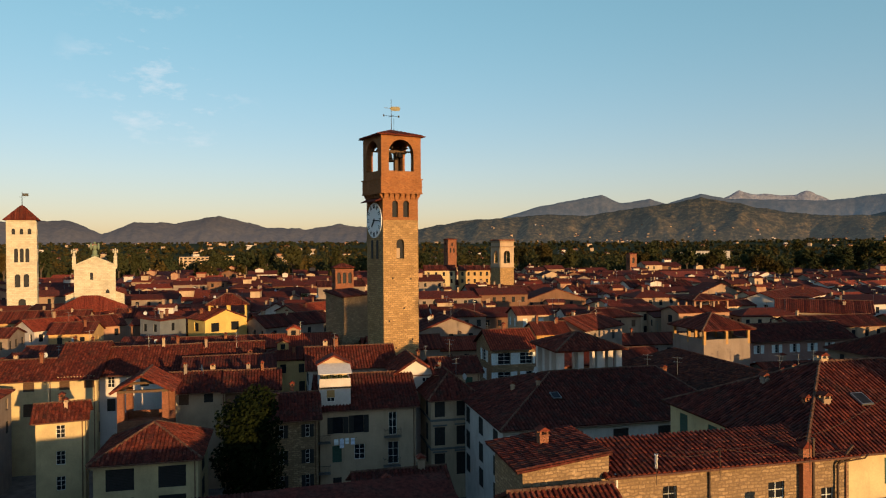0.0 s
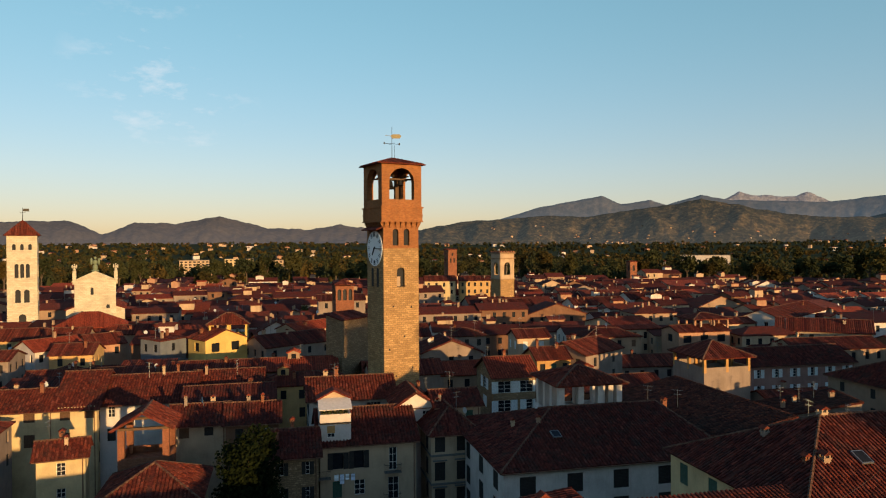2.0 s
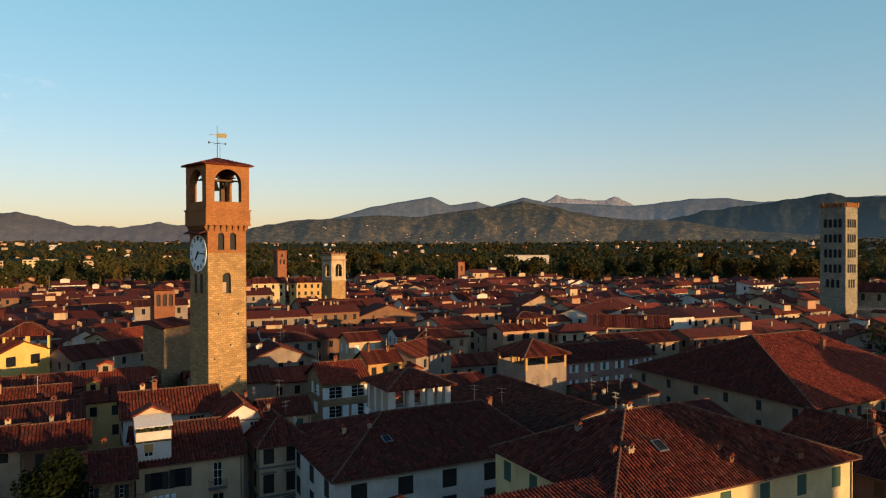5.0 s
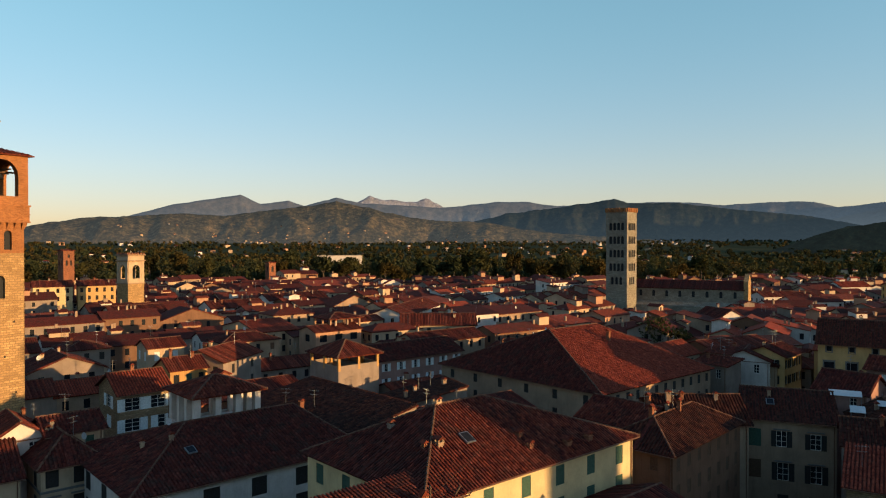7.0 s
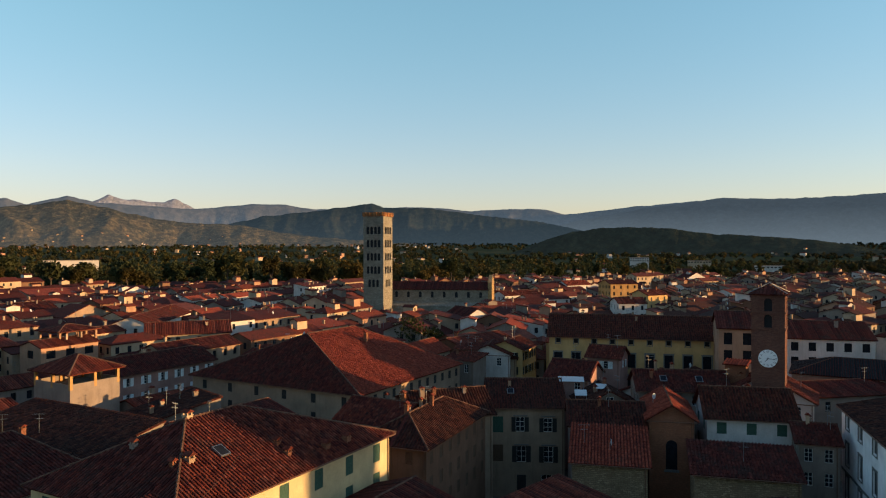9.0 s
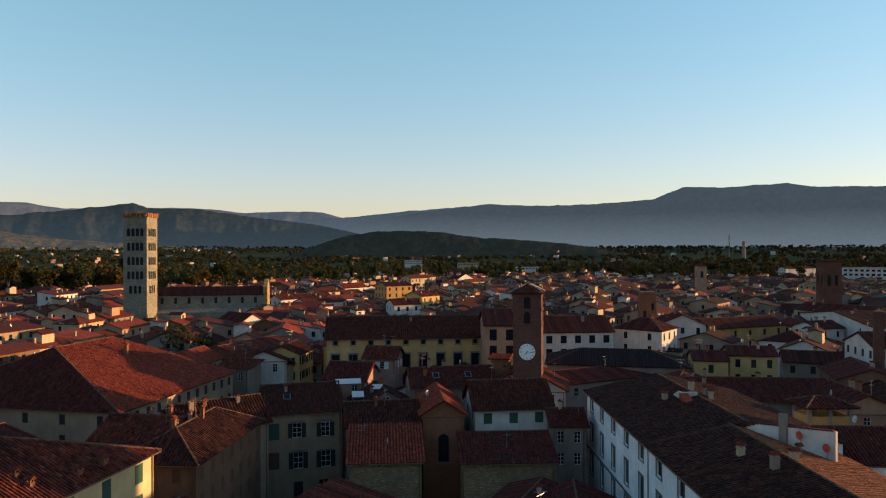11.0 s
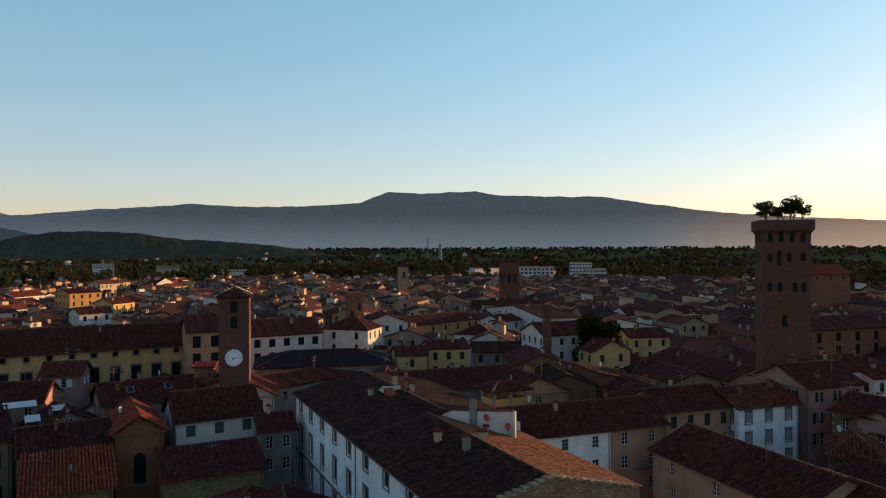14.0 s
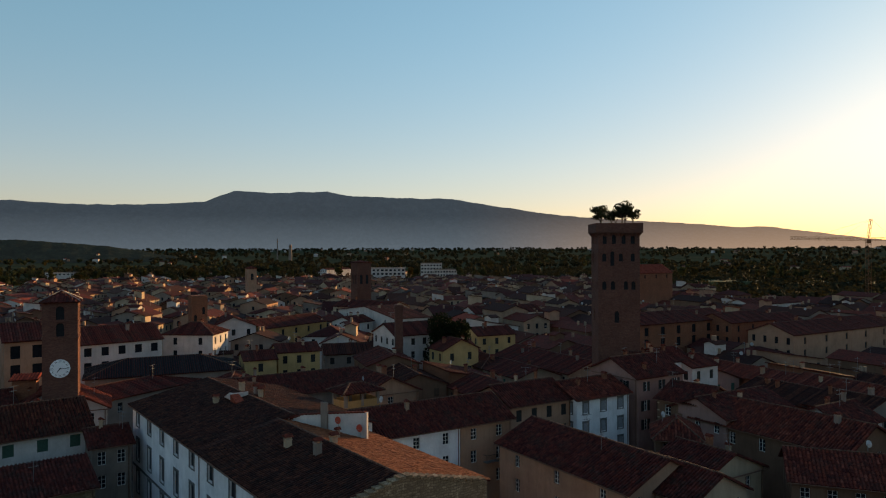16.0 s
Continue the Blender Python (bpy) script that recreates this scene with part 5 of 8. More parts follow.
# ---- houses that stand out ----
house(314.4, -160.0, -70.0, 23.1, 14, 24, 4, "gx", "brick", "red", "bare", 1, 3, "brick church end lit by the sun", 1, near=False)
house(-20.2, 139.8, 59.0, 8.7, 4, 19.2, 1.0, "shed", "stone", "dark", "bare", 0, 1, "plain stone house tower with a tiled lean-to roof", 2, near=False, chimneys=0)
house(-40.8, 230.3, 13.0, 15.3, 9, 16, 1.6, "gx", "grey", "dark", "bare", 1, 3, "grey house below a brick turret", 3, near=False)
house(91.7, 43.8, -60.8, 5.9, 13, 11.3, 1.9, "gy", "brick", "red", "bare", 0, 1, "brick chapel front with a red gabled roof", 4, chimneys=0)
house(-68.9, 101.9, 13.0, 11.2, 10, 10, 2.2, "gx", "pale", "clay", "shut+brown", 3, 4, "long yellow house with a sunlit clay tile roof", 5, chimneys=3, openings=((2.6, 1.4, 8.2, 1.85, "bare"), (8.0, 1.5, 8.3, 1.85, "shut+brown"), (8.0, 1.5, 4.6, 1.9, "shut+brown")))
house(-57.99, 104.42, 13.0, 6.0, 17, 10, 4.1, "gx", "pale", "clay", "shut+brown", 3, 4, "pale house with a taller sunlit clay tile roof", 124, chimneys=1, openings=((1.62, 1.4, 8.35, 1.85, "shut+brown"), (4.95, 1.35, 8.5, 1.8, "shut+brown"), (1.62, 1.4, 4.6, 1.9, "shut+brown")))
house(-53.3, 107.4, 13.0, 14.3, 13, 10, 3.2, "gx", "white", "clay", "shut+dark", 3, 4, "white plastered house with shadowed clay tile roof", 6, openings=((2.4, 1.0, 8.0, 1.75, "bare"), (2.4, 1.2, 4.4, 1.9, "shut+dark"), (7.2, 1.3, 8.0, 1.7, "shut+dark"), (11.8, 1.3, 8.2, 1.7, "shut+dark")))
house(-40.7, 114.3, 13.0, 10.8, 10, 10.6, 2.4, "gx", "brown", "clay", "bare", 3, 4, "brown house with open loft bays under red tiles", 7, openings=((3.6, 2.2, 8.2, 1.9, "shut+dark"), (8.25, 1.5, 8.2, 2.1, "shut+dark"), (3.6, 1.2, 4.4, 1.9, "shut+dark"), (8.25, 1.2, 4.4, 1.9, "shut+dark")))
house(-48.8, 84.1, 22.0, 5.3, 4.6, 8.8, 1.4, "gx", "pale", "clay", "bare", 3, 1, "narrow yellow house with white framed windows", 8)
house(-36.7, 73.5, 13.0, 10.4, 11, 6.9, 2.6, "hip", "pale", "clay", "shut+dark", 2, 2, "pale yellow house with a hipped clay roof", 9, win=(2.8,2.3),chimneys=0)
house(-37.5, 96.1, 13.0, 7.4, 8, 9.6, 1.9, "gx", "cream", "dark", "shut+brown", 2, 2, "cream attic house with brown shutters", 10, openings=((1.9, 1.3, 7.8, 1.55, "shut+brown"), (5.14, 1.2, 8.0, 1.5, "shut+dark")))
house(-30.1, 97.0, 13.0, 7.1, 8, 9.6, 1.9, "gx", "brown", "dark", "open+dark", 2, 2, "low brown house with mossy tiles", 11)
house(-21.6, 85.6, 13.0, 6.2, 8.5, 8.3, 2.2, "gx", "stone", "dark", "half+dark", 3, 2, "stone house with a dark tile roof", 12)
house(-16.0, 90.6, 13.0, 12.6, 12, 8.4, 3.2, "gx", "cream", "dark", "shut+dark", 3, 3, "beige house with balconies and laundry", 13, chimneys=0, openings=((2.32, 1.35, 5.16, 2.15, "open+dark+noframe"), (5.02, 1.3, 5.13, 2.3, "open+dark+noframe"), (9.48, 1.05, 4.55, 3.0, "bare"), (2.18, 1.2, 1.46, 2.14, "shut+green"), (5.1, 1.35, 1.67, 1.95, "bare"), (9.52, 1.4, 0.75, 2.9, "bare"), (2.2, 1.1, -2.6, 2.1, "shut+dark"), (5.1, 1.1, -2.6, 2.1, "shut+dark")))
house(-19.8, 103.4, 13.0, 12.7, 9, 11.4, 2.4, "gx", "white", "clay", "open+dark", 2, 2, "white house with a sunlit clay roof", 14, chimneys=2)
house(-1.7, 92.5, 13.0, 6.4, 11, 9.4, 2.6, "hip", "cream", "dark", "shut+dark", 3, 2, "cream-grey corner house with dark shutters and string courses", 15, win=(1.5,2.3), openings=((1.19, 1.4, 6.81, 2.17, "shut+dark"), (4.15, 1.4, 6.85, 2.15, "shut+dark"), (1.16, 1.4, 3.07, 2.4, "shut+dark"), (4.12, 1.4, 3.07, 2.45, "shut+dark"), (1.13, 1.4, -0.96, 2.95, "shut+dark"), (4.09, 1.4, -0.9, 2.95, "shut+dark")))
house(-1.1, 98.1, 13.0, 6.4, 7, 11.6, 1.5, "gx", "cream", "dark", "shut+green", 2, 2, "small cream house with green shutters", 16, chimneys=0)
house(-6.7, 98.6, 13.0, 5.7, 8, 11.5, 1.8, "gy", "white", "clay", "bare", 1, 2, "white roof room beside a terrace", 17, chimneys=1)
# cream walls given brown plaster, painting in the shade on them
house(59.5, 67.7, -71.6, 9.5, 20.9, 10.5, 2.6, "hip", "brown", "old", "shut+brown", 3, 2, "cream corner house with a worn dark tile roof", 18, chimneys=4)
house(66.9, 80.9, -78.0, 10.6, 9.0, 9.8, 2.3, "gx", "beige", "clay", "bare", 2, 2, "beige house with a sunlit slope of worn tiles", 119, chimneys=3)
house(28.5, 86.4, 13.0, 17.0, 28, 8.4, 3.4, "left", "grey", "old", "bare", 2, 3, "grey house with a dark roof below a loggia", 19, chimneys=2)
house(6.5, 77.4, 13.0, 28.2, 24, 9.1, 3.7, "hip", "white", "dark", "shut+dark", 3, 5, "large white house with a dark hipped roof", 20, win=(1.9,2.3),chimneys=2,skylights=1,inset=(10.3,3.0))
house(10.9, 46.5, 13.0, 18.7, 3.8, 14.2, 0.85, "shed", "stone", "clay", "bare", 1, 2, "sunlit rubble stone house with a red tile roof", 21, chimneys=0, openings=((4.41, 1.05, 11.35, 1.75, "bare"), (12.69, 1.3, 10.9, 1.8, "bare"), (16.92, 1.1, 10.2, 1.75, "bare")))
house(4.8, 41.9, 13.0, 6.2, 4, 13.0, 0.9, "gx", "stone", "clay", "bare", 0, 2, "low stone house with loose red tiles", 22, chimneys=0)
house(-7.1, 60.3, 13.0, 8.0, 9, 6.5, 2.0, "gx", "grey", "dark", "bare", 1, 2, "low house with a dark tile roof in a courtyard", 23, chimneys=2)
house(8.1, 115.2, 13.0, 7.6, 10, 12.4, 2.4, "gx", "stone", "red", "open+white", 2, 2, "stone house with a red tile roof and white window", 24, near=True,win=(2.2,1.9),chimneys=1)
house(14.9, 142.3, 13.0, 6.9, 6, 15.2, 1.3, "gx", "cream", "clay", "shut+white", 1, 2, "cream roof room with sunlit tiles", 25, near=False, chimneys=0)
house(17.0, 128.5, 13.0, 6.6, 7, 13.0, 1.7, "gx", "ochre", "clay", "shut+green", 2, 3, "ochre house with green shutters and sunlit tiles", 26, near=False)
house(-19.3, 167.8, 13.0, 16.5, 10, 12, 2.4, "gx", "grey", "dark", "open+dark", 3, 2, "grey house with skylight roof", 27, near=False)
house(-4.5, 143.0, 13.0, 12.5, 11, 12, 2.4, "gy", "grey", "dark", "open+dark", 3, 3, "grey gabled house with a dark roof", 28, near=False)
house(26.8, 133.1, 46.9, 13.9, 10, 13, 2, "gx", "grey", "clay", "open+dark", 2, 2, "grey house with a roof terrace", 29, near=False)
house(54.2, 133.6, 13.0, 28.0, 11, 10.5, 2.5, "gx", "pink", "dark", "half+white", 2, 7, "long pink house with white framed attic windows", 30, win=(1.5,1.6),near=True)
house(56.9, 170.4, 13.0, 13.9, 8, 12.5, 1.2, "gx", "peach", "clay", "bare", 1, 3, "peach loggia house with square openings", 31, near=False, win=(2.2,1.8))
house(73.2, 187.6, 13.0, 11.2, 8, 12.5, 1.2, "gx", "cream", "clay", "shut+dark", 1, 2, "cream house lit by low sun", 32, near=False)
house(84.6, 179.3, -26.6, 21.3, 11, 12, 2.6, "gx", "cream", "clay", "shut+dark", 2, 4, "cream house with a red roof and dish aerials", 33, near=False, chimneys=4)
house(92.5, 191.8, 47.3, 41.4, 12, 13, 2.4, "gx", "white", "dark", "half+white", 2, 4, "white house with a glazed attic row", 34, near=False)
house(-88.3, 152.2, 57.8, 11.4, 9, 11.5, 2.0, "gx", "white", "red", "open+dark", 2, 4, "white house with a sunlit red roof", 35, near=False)
house(-120.9, 174.7, 13.0, 19.0, 10, 10.6, 2.4, "gx", "yellow", "clay", "open+dark", 2, 4, "yellow house with a long clay roof", 36, near=False)
house(-100.6, 175.6, 13.0, 10.6, 10, 10.8, 2.4, "gx", "cream", "clay", "bare", 1, 3, "cream house with a clay roof", 37, near=False)
house(-86.5, 171.6, 42.5, 8.8, 9, 10.0, 2.2, "gx", "peach", "clay", "bare", 1, 2, "peach house with sunlit tiles", 38, near=False)
house(-95.0, 188.7, 13.0, 25.1, 9, 10.4, 2.0, "gx", "peach", "clay", "bare", 1, 5, "long low house with worn clay roof", 39, near=False)
house(-62.9, 156.5, 65.4, 7.7, 6, 13, 0.4, "shed", "bluish", "dark", "bare", 1, 1, "blue-grey stair tower house with a flat roof", 40, near=False)
house(-53.2, 157.4, 46.5, 9.9, 8, 13, 2.0, "gy", "bright", "clay", "bare", 1, 2, "bright yellow gabled roof loggia", 41, near=False, win=(2.0,2.0))
house(-46.5, 176.6, 13.0, 9.0, 10, 12.5, 2.4, "gy", "white", "dark", "open+dark", 3, 2, "white gabled house in shade", 42, near=False)
house(-40.1, 159.3, 44.7, 18.7, 10, 11, 2.2, "gx", "grey", "dark", "open+dark", 3, 4, "grey house with balconies", 43, near=False)
house(-35.8, 173.4, 56.4, 13.5, 8, 13, 1.6, "gx", "cream", "red", "bare", 1, 2, "cream house with a sunlit red roof and skylight", 44, near=False)
# dark front slope, red others: shade and sun put into the tiles
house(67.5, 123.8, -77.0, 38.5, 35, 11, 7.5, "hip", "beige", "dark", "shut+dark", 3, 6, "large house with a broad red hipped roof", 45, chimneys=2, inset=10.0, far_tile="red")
house(93.7, 101.5, 13.0, 30.5, 9, 11, 2.4, "gx", "cream", "red", "shut+dark", 3, 5, "cream wing with sunlit red tiles", 46, near=False)
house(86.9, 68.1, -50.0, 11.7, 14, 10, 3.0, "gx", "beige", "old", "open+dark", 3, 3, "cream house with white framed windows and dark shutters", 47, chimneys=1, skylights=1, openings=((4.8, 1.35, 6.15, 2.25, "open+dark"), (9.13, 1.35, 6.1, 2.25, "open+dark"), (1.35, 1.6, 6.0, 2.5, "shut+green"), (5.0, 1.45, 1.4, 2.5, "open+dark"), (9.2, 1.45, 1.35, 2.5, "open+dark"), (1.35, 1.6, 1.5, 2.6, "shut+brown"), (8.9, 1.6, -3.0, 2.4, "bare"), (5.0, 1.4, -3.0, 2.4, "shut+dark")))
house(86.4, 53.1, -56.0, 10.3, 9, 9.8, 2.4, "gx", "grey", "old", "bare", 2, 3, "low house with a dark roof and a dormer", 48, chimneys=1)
house(79.1, 48.4, -61.0, 9.4, 8, 7.2, 2.6, "shed", "stone", "red", "bare", 0, 2, "stone outbuilding with a red lean-to roof", 49, chimneys=0)
house(85.0, 34.7, -63.0, 12.0, 6.5, 7.2, 2.0, "shed", "stone", "dark", "bare", 0, 3, "stone outbuilding with a tiled lean-to roof", 50, chimneys=0)
house(98.4, 38.4, -59.3, 11.8, 9.5, 11.2, 3.2, "gx", "white", "old", "shut+green", 2, 3, "white house with green shutters", 51, chimneys=2,win=(1.3,1.6))
house(99.4, 26.8, -66.0, 4.8, 8, 9.5, 1.6, "gx", "grey", "dark", "bare", 2, 2, "small grey house with a dark roof", 52)
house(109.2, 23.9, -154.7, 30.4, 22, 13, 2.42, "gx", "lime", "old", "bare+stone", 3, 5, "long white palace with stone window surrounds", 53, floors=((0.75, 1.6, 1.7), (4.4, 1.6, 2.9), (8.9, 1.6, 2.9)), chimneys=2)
# orange back slope, its tiles brightened for the sun on it
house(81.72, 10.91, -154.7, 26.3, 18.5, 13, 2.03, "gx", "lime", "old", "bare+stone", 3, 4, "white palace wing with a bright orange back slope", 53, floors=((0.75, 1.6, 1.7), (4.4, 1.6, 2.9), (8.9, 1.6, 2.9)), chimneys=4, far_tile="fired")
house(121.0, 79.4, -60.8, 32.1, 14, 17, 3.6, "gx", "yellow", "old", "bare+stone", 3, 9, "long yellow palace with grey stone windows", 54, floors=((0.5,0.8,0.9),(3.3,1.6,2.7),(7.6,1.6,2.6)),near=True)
house(126.3, 47.2, -65.0, 9.4, 12, 20.5, 2.4, "gx", "peach", "dark", "bare", 3, 3, "peach house beside the clock tower", 55, near=False, win=(1.4,2.3))
house(160.5, 45.7, -60.5, 17.2, 14, 15.5, 3, "gx", "white", "dark", "bare", 3, 5, "white house with a row of square attic windows", 56, near=False, win=(1.5,2.0))
house(182.0, 33.0, -105.0, 12.5, 10, 15, 2.4, "hip", "white", "dark", "bare", 2, 2, "white house with a hipped roof", 57, near=False)
house(126.1, 33.2, -37.7, 27.4, 12, 10, 1.4, "gx", "grey", "dark", "bare", 1, 3, "market hall range with a dark low roof", 58, near=False, chimneys=0)
house(152.3, 11.5, -77.0, 6.6, 8, 12.3, 1.4, "gx", "yellow", "dark", "shut+dark", 2, 1, "small yellow house with a shaded wall", 59, near=False)
house(159.1, 4.9, -77.0, 9.3, 8, 12.8, 1.4, "gx", "yellow", "dark", "open+dark", 2, 3, "yellow house with climbing pipes", 60, near=False)
house(105.8, 70.0, -77.0, 7.5, 9, 12.0, 2.4, "gx", "pink", "dark", "bare", 1, 2, "pink plastered roof room above dark tiles", 61, near=True,chimneys=1)
house(119.6, 69.8, -77.0, 6.2, 6, 14.0, 1.7, "gx", "pink", "clay", "half+white", 1, 1, "pink attic house with a white window", 62, near=True,win=(1.8,1.4),chimneys=0)
house(105.5, 52.2, -55.0, 14.1, 9, 12, 2.4, "gx", "grey", "dark", "bare", 1, 4, "low house with skylights in a dark roof", 63, chimneys=3,skylights=2)
house(118.4, 99.1, -59.1, 9.5, 9.0, 11.6, 1.9, "gy", "white", "dark", "bare", 1, 2, "white gabled house beside a lower lean-to", 64, chimneys=2)
house(122.2, 99.1, -71.5, 8.9, 3.2, 10.6, 0.7, "shed", "cream", "dark", "bare", 1, 0, "low cream lean-to house with a tiled wall top", 126, chimneys=0, openings=((7.2, 1.2, 8.0, 0.9, "bare"),))
house(112.0, 99.8, -82.6, 7.2, 5.0, 11.2, 0.9, "shed", "grey", "clay", "bare", 1, 0, "low roof room with two sunlit tile slopes", 127, chimneys=1)
house(117.0, 101.0, -67.3, 4.7, 4.0, 12.6, 0.8, "shed", "cream", "clay", "bare", 0, 0, "small upper roof room with a sunlit end", 128, chimneys=0)
house(125.9, 89.5, 15.7, 9.3, 8.0, 12.6, 1.6, "gx", "yellow", "dark", "open+dark", 2, 4, "small yellow house lit by low sun", 65, near=True, chimneys=1)
house(90.3, -8.6, -70.0, 13.7, 11, 11, 2.6, "gx", "lime", "dark", "bare", 3, 3, "white house with a dark roof and downpipe", 66, chimneys=1)
house(95.1, -21.6, -70.0, 8.7, 11, 11, 2.6, "gx", "peach", "dark", "bare", 3, 2, "peach house with a small balcony", 67, chimneys=1)
house(100.5, -30.5, -70.0, 11.6, 10, 12, 2.2, "gx", "peach", "dark", "shut+dark", 2, 4, "peach attic house with half-open windows", 68)
house(92.5, -26.4, -160.0, 23.5, 12, 9, 2.6, "gx", "peach", "dark", "bare", 3, 3, "peach house with white framed windows", 69, win=(1.0,1.7),chimneys=0)
house(103.0, -41.8, -70.0, 11.2, 9, 12, 2, "gx", "lime", "clay", "shut+stone", 3, 3, "white house with pale shutters", 70)
house(118.3, -50.3, -160.0, 11.5, 11, 14, 2.6, "gy", "pink", "dark", "open+dark", 3, 2, "pink gabled house with skylights", 71)
house(118.1, -59.6, -102.6, 5.3, 9, 14, 2, "gx", "peach", "dark", "open+dark", 3, 2, "peach house with an awning", 72, near=False)
house(121.2, -67.1, -70.0, 7.1, 9, 14, 2, "gx", "lime", "dark", "open+dark", 3, 2, "white house with dark windows", 73, near=False)
house(120.3, -71.8, -70.0, 7.3, 9, 13, 1.6, "gx", "white", "dark", "shut+dark", 2, 2, "white rendered house with dark shutters", 74, near=False)
house(169.6, -85.9, -70.0, 37.1, 14, 15.5, 2.4, "gx", "brick", "dark", "bare", 3, 6, "brick palace with mullioned windows", 75, near=False, win=(1.6,2.4))
house(173.5, -115.4, -70.0, 19.0, 12, 15, 2.2, "gx", "brick", "dark", "bare", 2, 3, "brick house with open loggia", 76, near=False)
house(182.3, -135.9, -70.0, 12.6, 10, 14, 2.0, "gx", "lime", "dark", "shut+dark", 3, 3, "white house with dark windows", 77, near=False)
house(156.4, -121.5, -70.0, 47.7, 13, 13.5, 2.4, "gx", "peach", "dark", "bare", 2, 5, "long dull peach house with square windows", 78, near=False)
house(251.9, -176.4, -70.0, 34.5, 12, 13, 2, "gx", "white", "dark", "bare", 1, 3, "white house with a low roof", 79, near=False)
house(98.5, -58.7, -160.0, 23.6, 12, 9.5, 2.8, "gx", "brown", "clay", "bare", 1, 5, "brown house with a long dark tile roof", 80, chimneys=1)
house(118.0, 11.4, -70.0, 25.0, 12, 11, 2.4, "gx", "grey", "dark", "bare", 1, 3, "low grey house with a wide dark roof", 81, chimneys=3)
house(96.4, 57.4, -50.0, 9.0, 8.0, 10.0, 2.4, "gy", "grey", "old", "bare", 0, 1, "low grey house with a gable front and attic window", 82, chimneys=2)
house(140.3, 39.0, -77.0, 27.9, 14, 11.6, 2.3, "hip", "grey", "slate", "bare", 0, 1, "market hall with a black hipped roof", 83, chimneys=0,near=False,gutter=False)
house(112.9, 42.3, -76.0, 13.6, 9.0, 11.4, 3.6, "gy", "white", "clay", "bare", 1, 3, "pale gabled house with a sunlit tile slope and dishes", 120, chimneys=1)
house(117.6, 42.9, -80.0, 3.2, 3.0, 15.6, 0.3, "shed", "brick", "red", "bare", 0, 1, "small red roof hut below the clock tower", 121, near=False, chimneys=0)
house(72.6, 71.1, -30.0, 12.6, 9.0, 10.2, 2.9, "gx", "beige", "old", "bare", 2, 3, "beige house with a long dark tile roof", 123, chimneys=3)
house(46.5, 102.5, -4.0, 13.8, 9.0, 8.4, 2.6, "left", "grey", "old", "bare", 2, 3, "low grey house with a mossy roof before a loggia", 122, chimneys=3)
house(-8.0, 308.0, 4.0, 13.4, 9.0, 18.3, 2.0, "gx", "pale", "clay", "bare", 2, 4, "tall cream house below a brick tower", 124, near=False)
house(7.2, 311.0, 2.0, 13.6, 9.0, 18.2, 1.8, "gx", "yellow", "clay", "shut+dark", 2, 5, "tall sunlit yellow house beside a bell tower", 125, near=False)
house(103.6, -55.7, -149.2, 7.4, 10, 11.5, 2.0, "gx", "brown", "dark", "bare", 2, 2, "dark house banded with pale stone courses", 84, chimneys=1)
house(88.7, -47.4, -116.5, 5.8, 8, 9.5, 2.0, "hip", "brown", "clay", "bare", 1, 2, "low house with a hipped dark roof", 85, chimneys=0)
house(74.7, -45.6, -70.0, 11.7, 8, 8, 2.4, "gy", "cream", "dark", "bare", 1, 2, "cream gable with an arched window", 86, chimneys=2)
house(71.9, -55.4, -122.1, 11.2, 10, 8.5, 2.4, "gx", "brown", "clay", "bare", 1, 4, "brown house with ridge tiles edged in mortar", 87, chimneys=0)
house(76.0, -37.0, -160.0, 9.2, 9, 8.5, 2.2, "gx", "cream", "dark", "bare", 1, 2, "house with skylights in a dark roof", 88, chimneys=0)
house(92.4, -60.5, -70.0, 15.8, 10, 10.5, 2.2, "gx", "pink", "dark", "bare", 1, 3, "pink house with a dark roof", 89)
house(92.1, -70.9, -160.0, 8.3, 9, 10.5, 2.0, "gy", "white", "dark", "bare", 2, 2, "white house with a lean-to", 90)
house(115.5, -9.7, -70.0, 10.6, 10, 11.5, 2.4, "gy", "peach", "dark", "bare", 1, 1, "peach gable among dark roofs", 91)
house(152.9, -30.8, -70.0, 9.4, 6, 13, 2.2, "gy", "yellow", "dark", "shut+dark", 2, 2, "yellow gabled house with dark shutters", 92, near=False)
house(252.9, -13.3, -160.0, 43.3, 12, 14.5, 2.4, "gy", "white", "dark", "bare", 2, 3, "white house with stepped roofs", 93, near=False)
house(165.3, -21.9, -70.0, 15.7, 12, 15, 2.4, "gx", "white", "dark", "shut+dark", 3, 5, "tall white house with dark shutters", 94, near=False)
house(15.2, 442.9, 13.0, 16.7, 10, 12, 2.2, "gx", "yellow", "clay", "shut+dark", 2, 4, "sunlit yellow house beside a bell tower", 95, near=False)
house(16.1, 255.0, 13.0, 18.4, 14, 11, 2.6, "gx", "cream", "clay", "bare", 2, 6, "long low house with a worn red roof", 96, near=False, chimneys=3)
house(49.3, 265.2, 13.0, 21.8, 12, 11, 2.4, "gx", "white", "clay", "bare", 2, 6, "white house with a broad clay roof", 97, near=False, chimneys=3)
house(74.2, 279.0, 13.0, 27.4, 12, 12, 2.4, "gx", "white", "dark", "open+dark", 2, 6, "pale house with a row of dark windows", 98, near=False, chimneys=3)
house(116.0, 283.5, 13.0, 18.4, 12, 12.5, 2.2, "gy", "peach", "clay", "bare", 1, 3, "peach gabled house lit by low sun", 99, near=False)
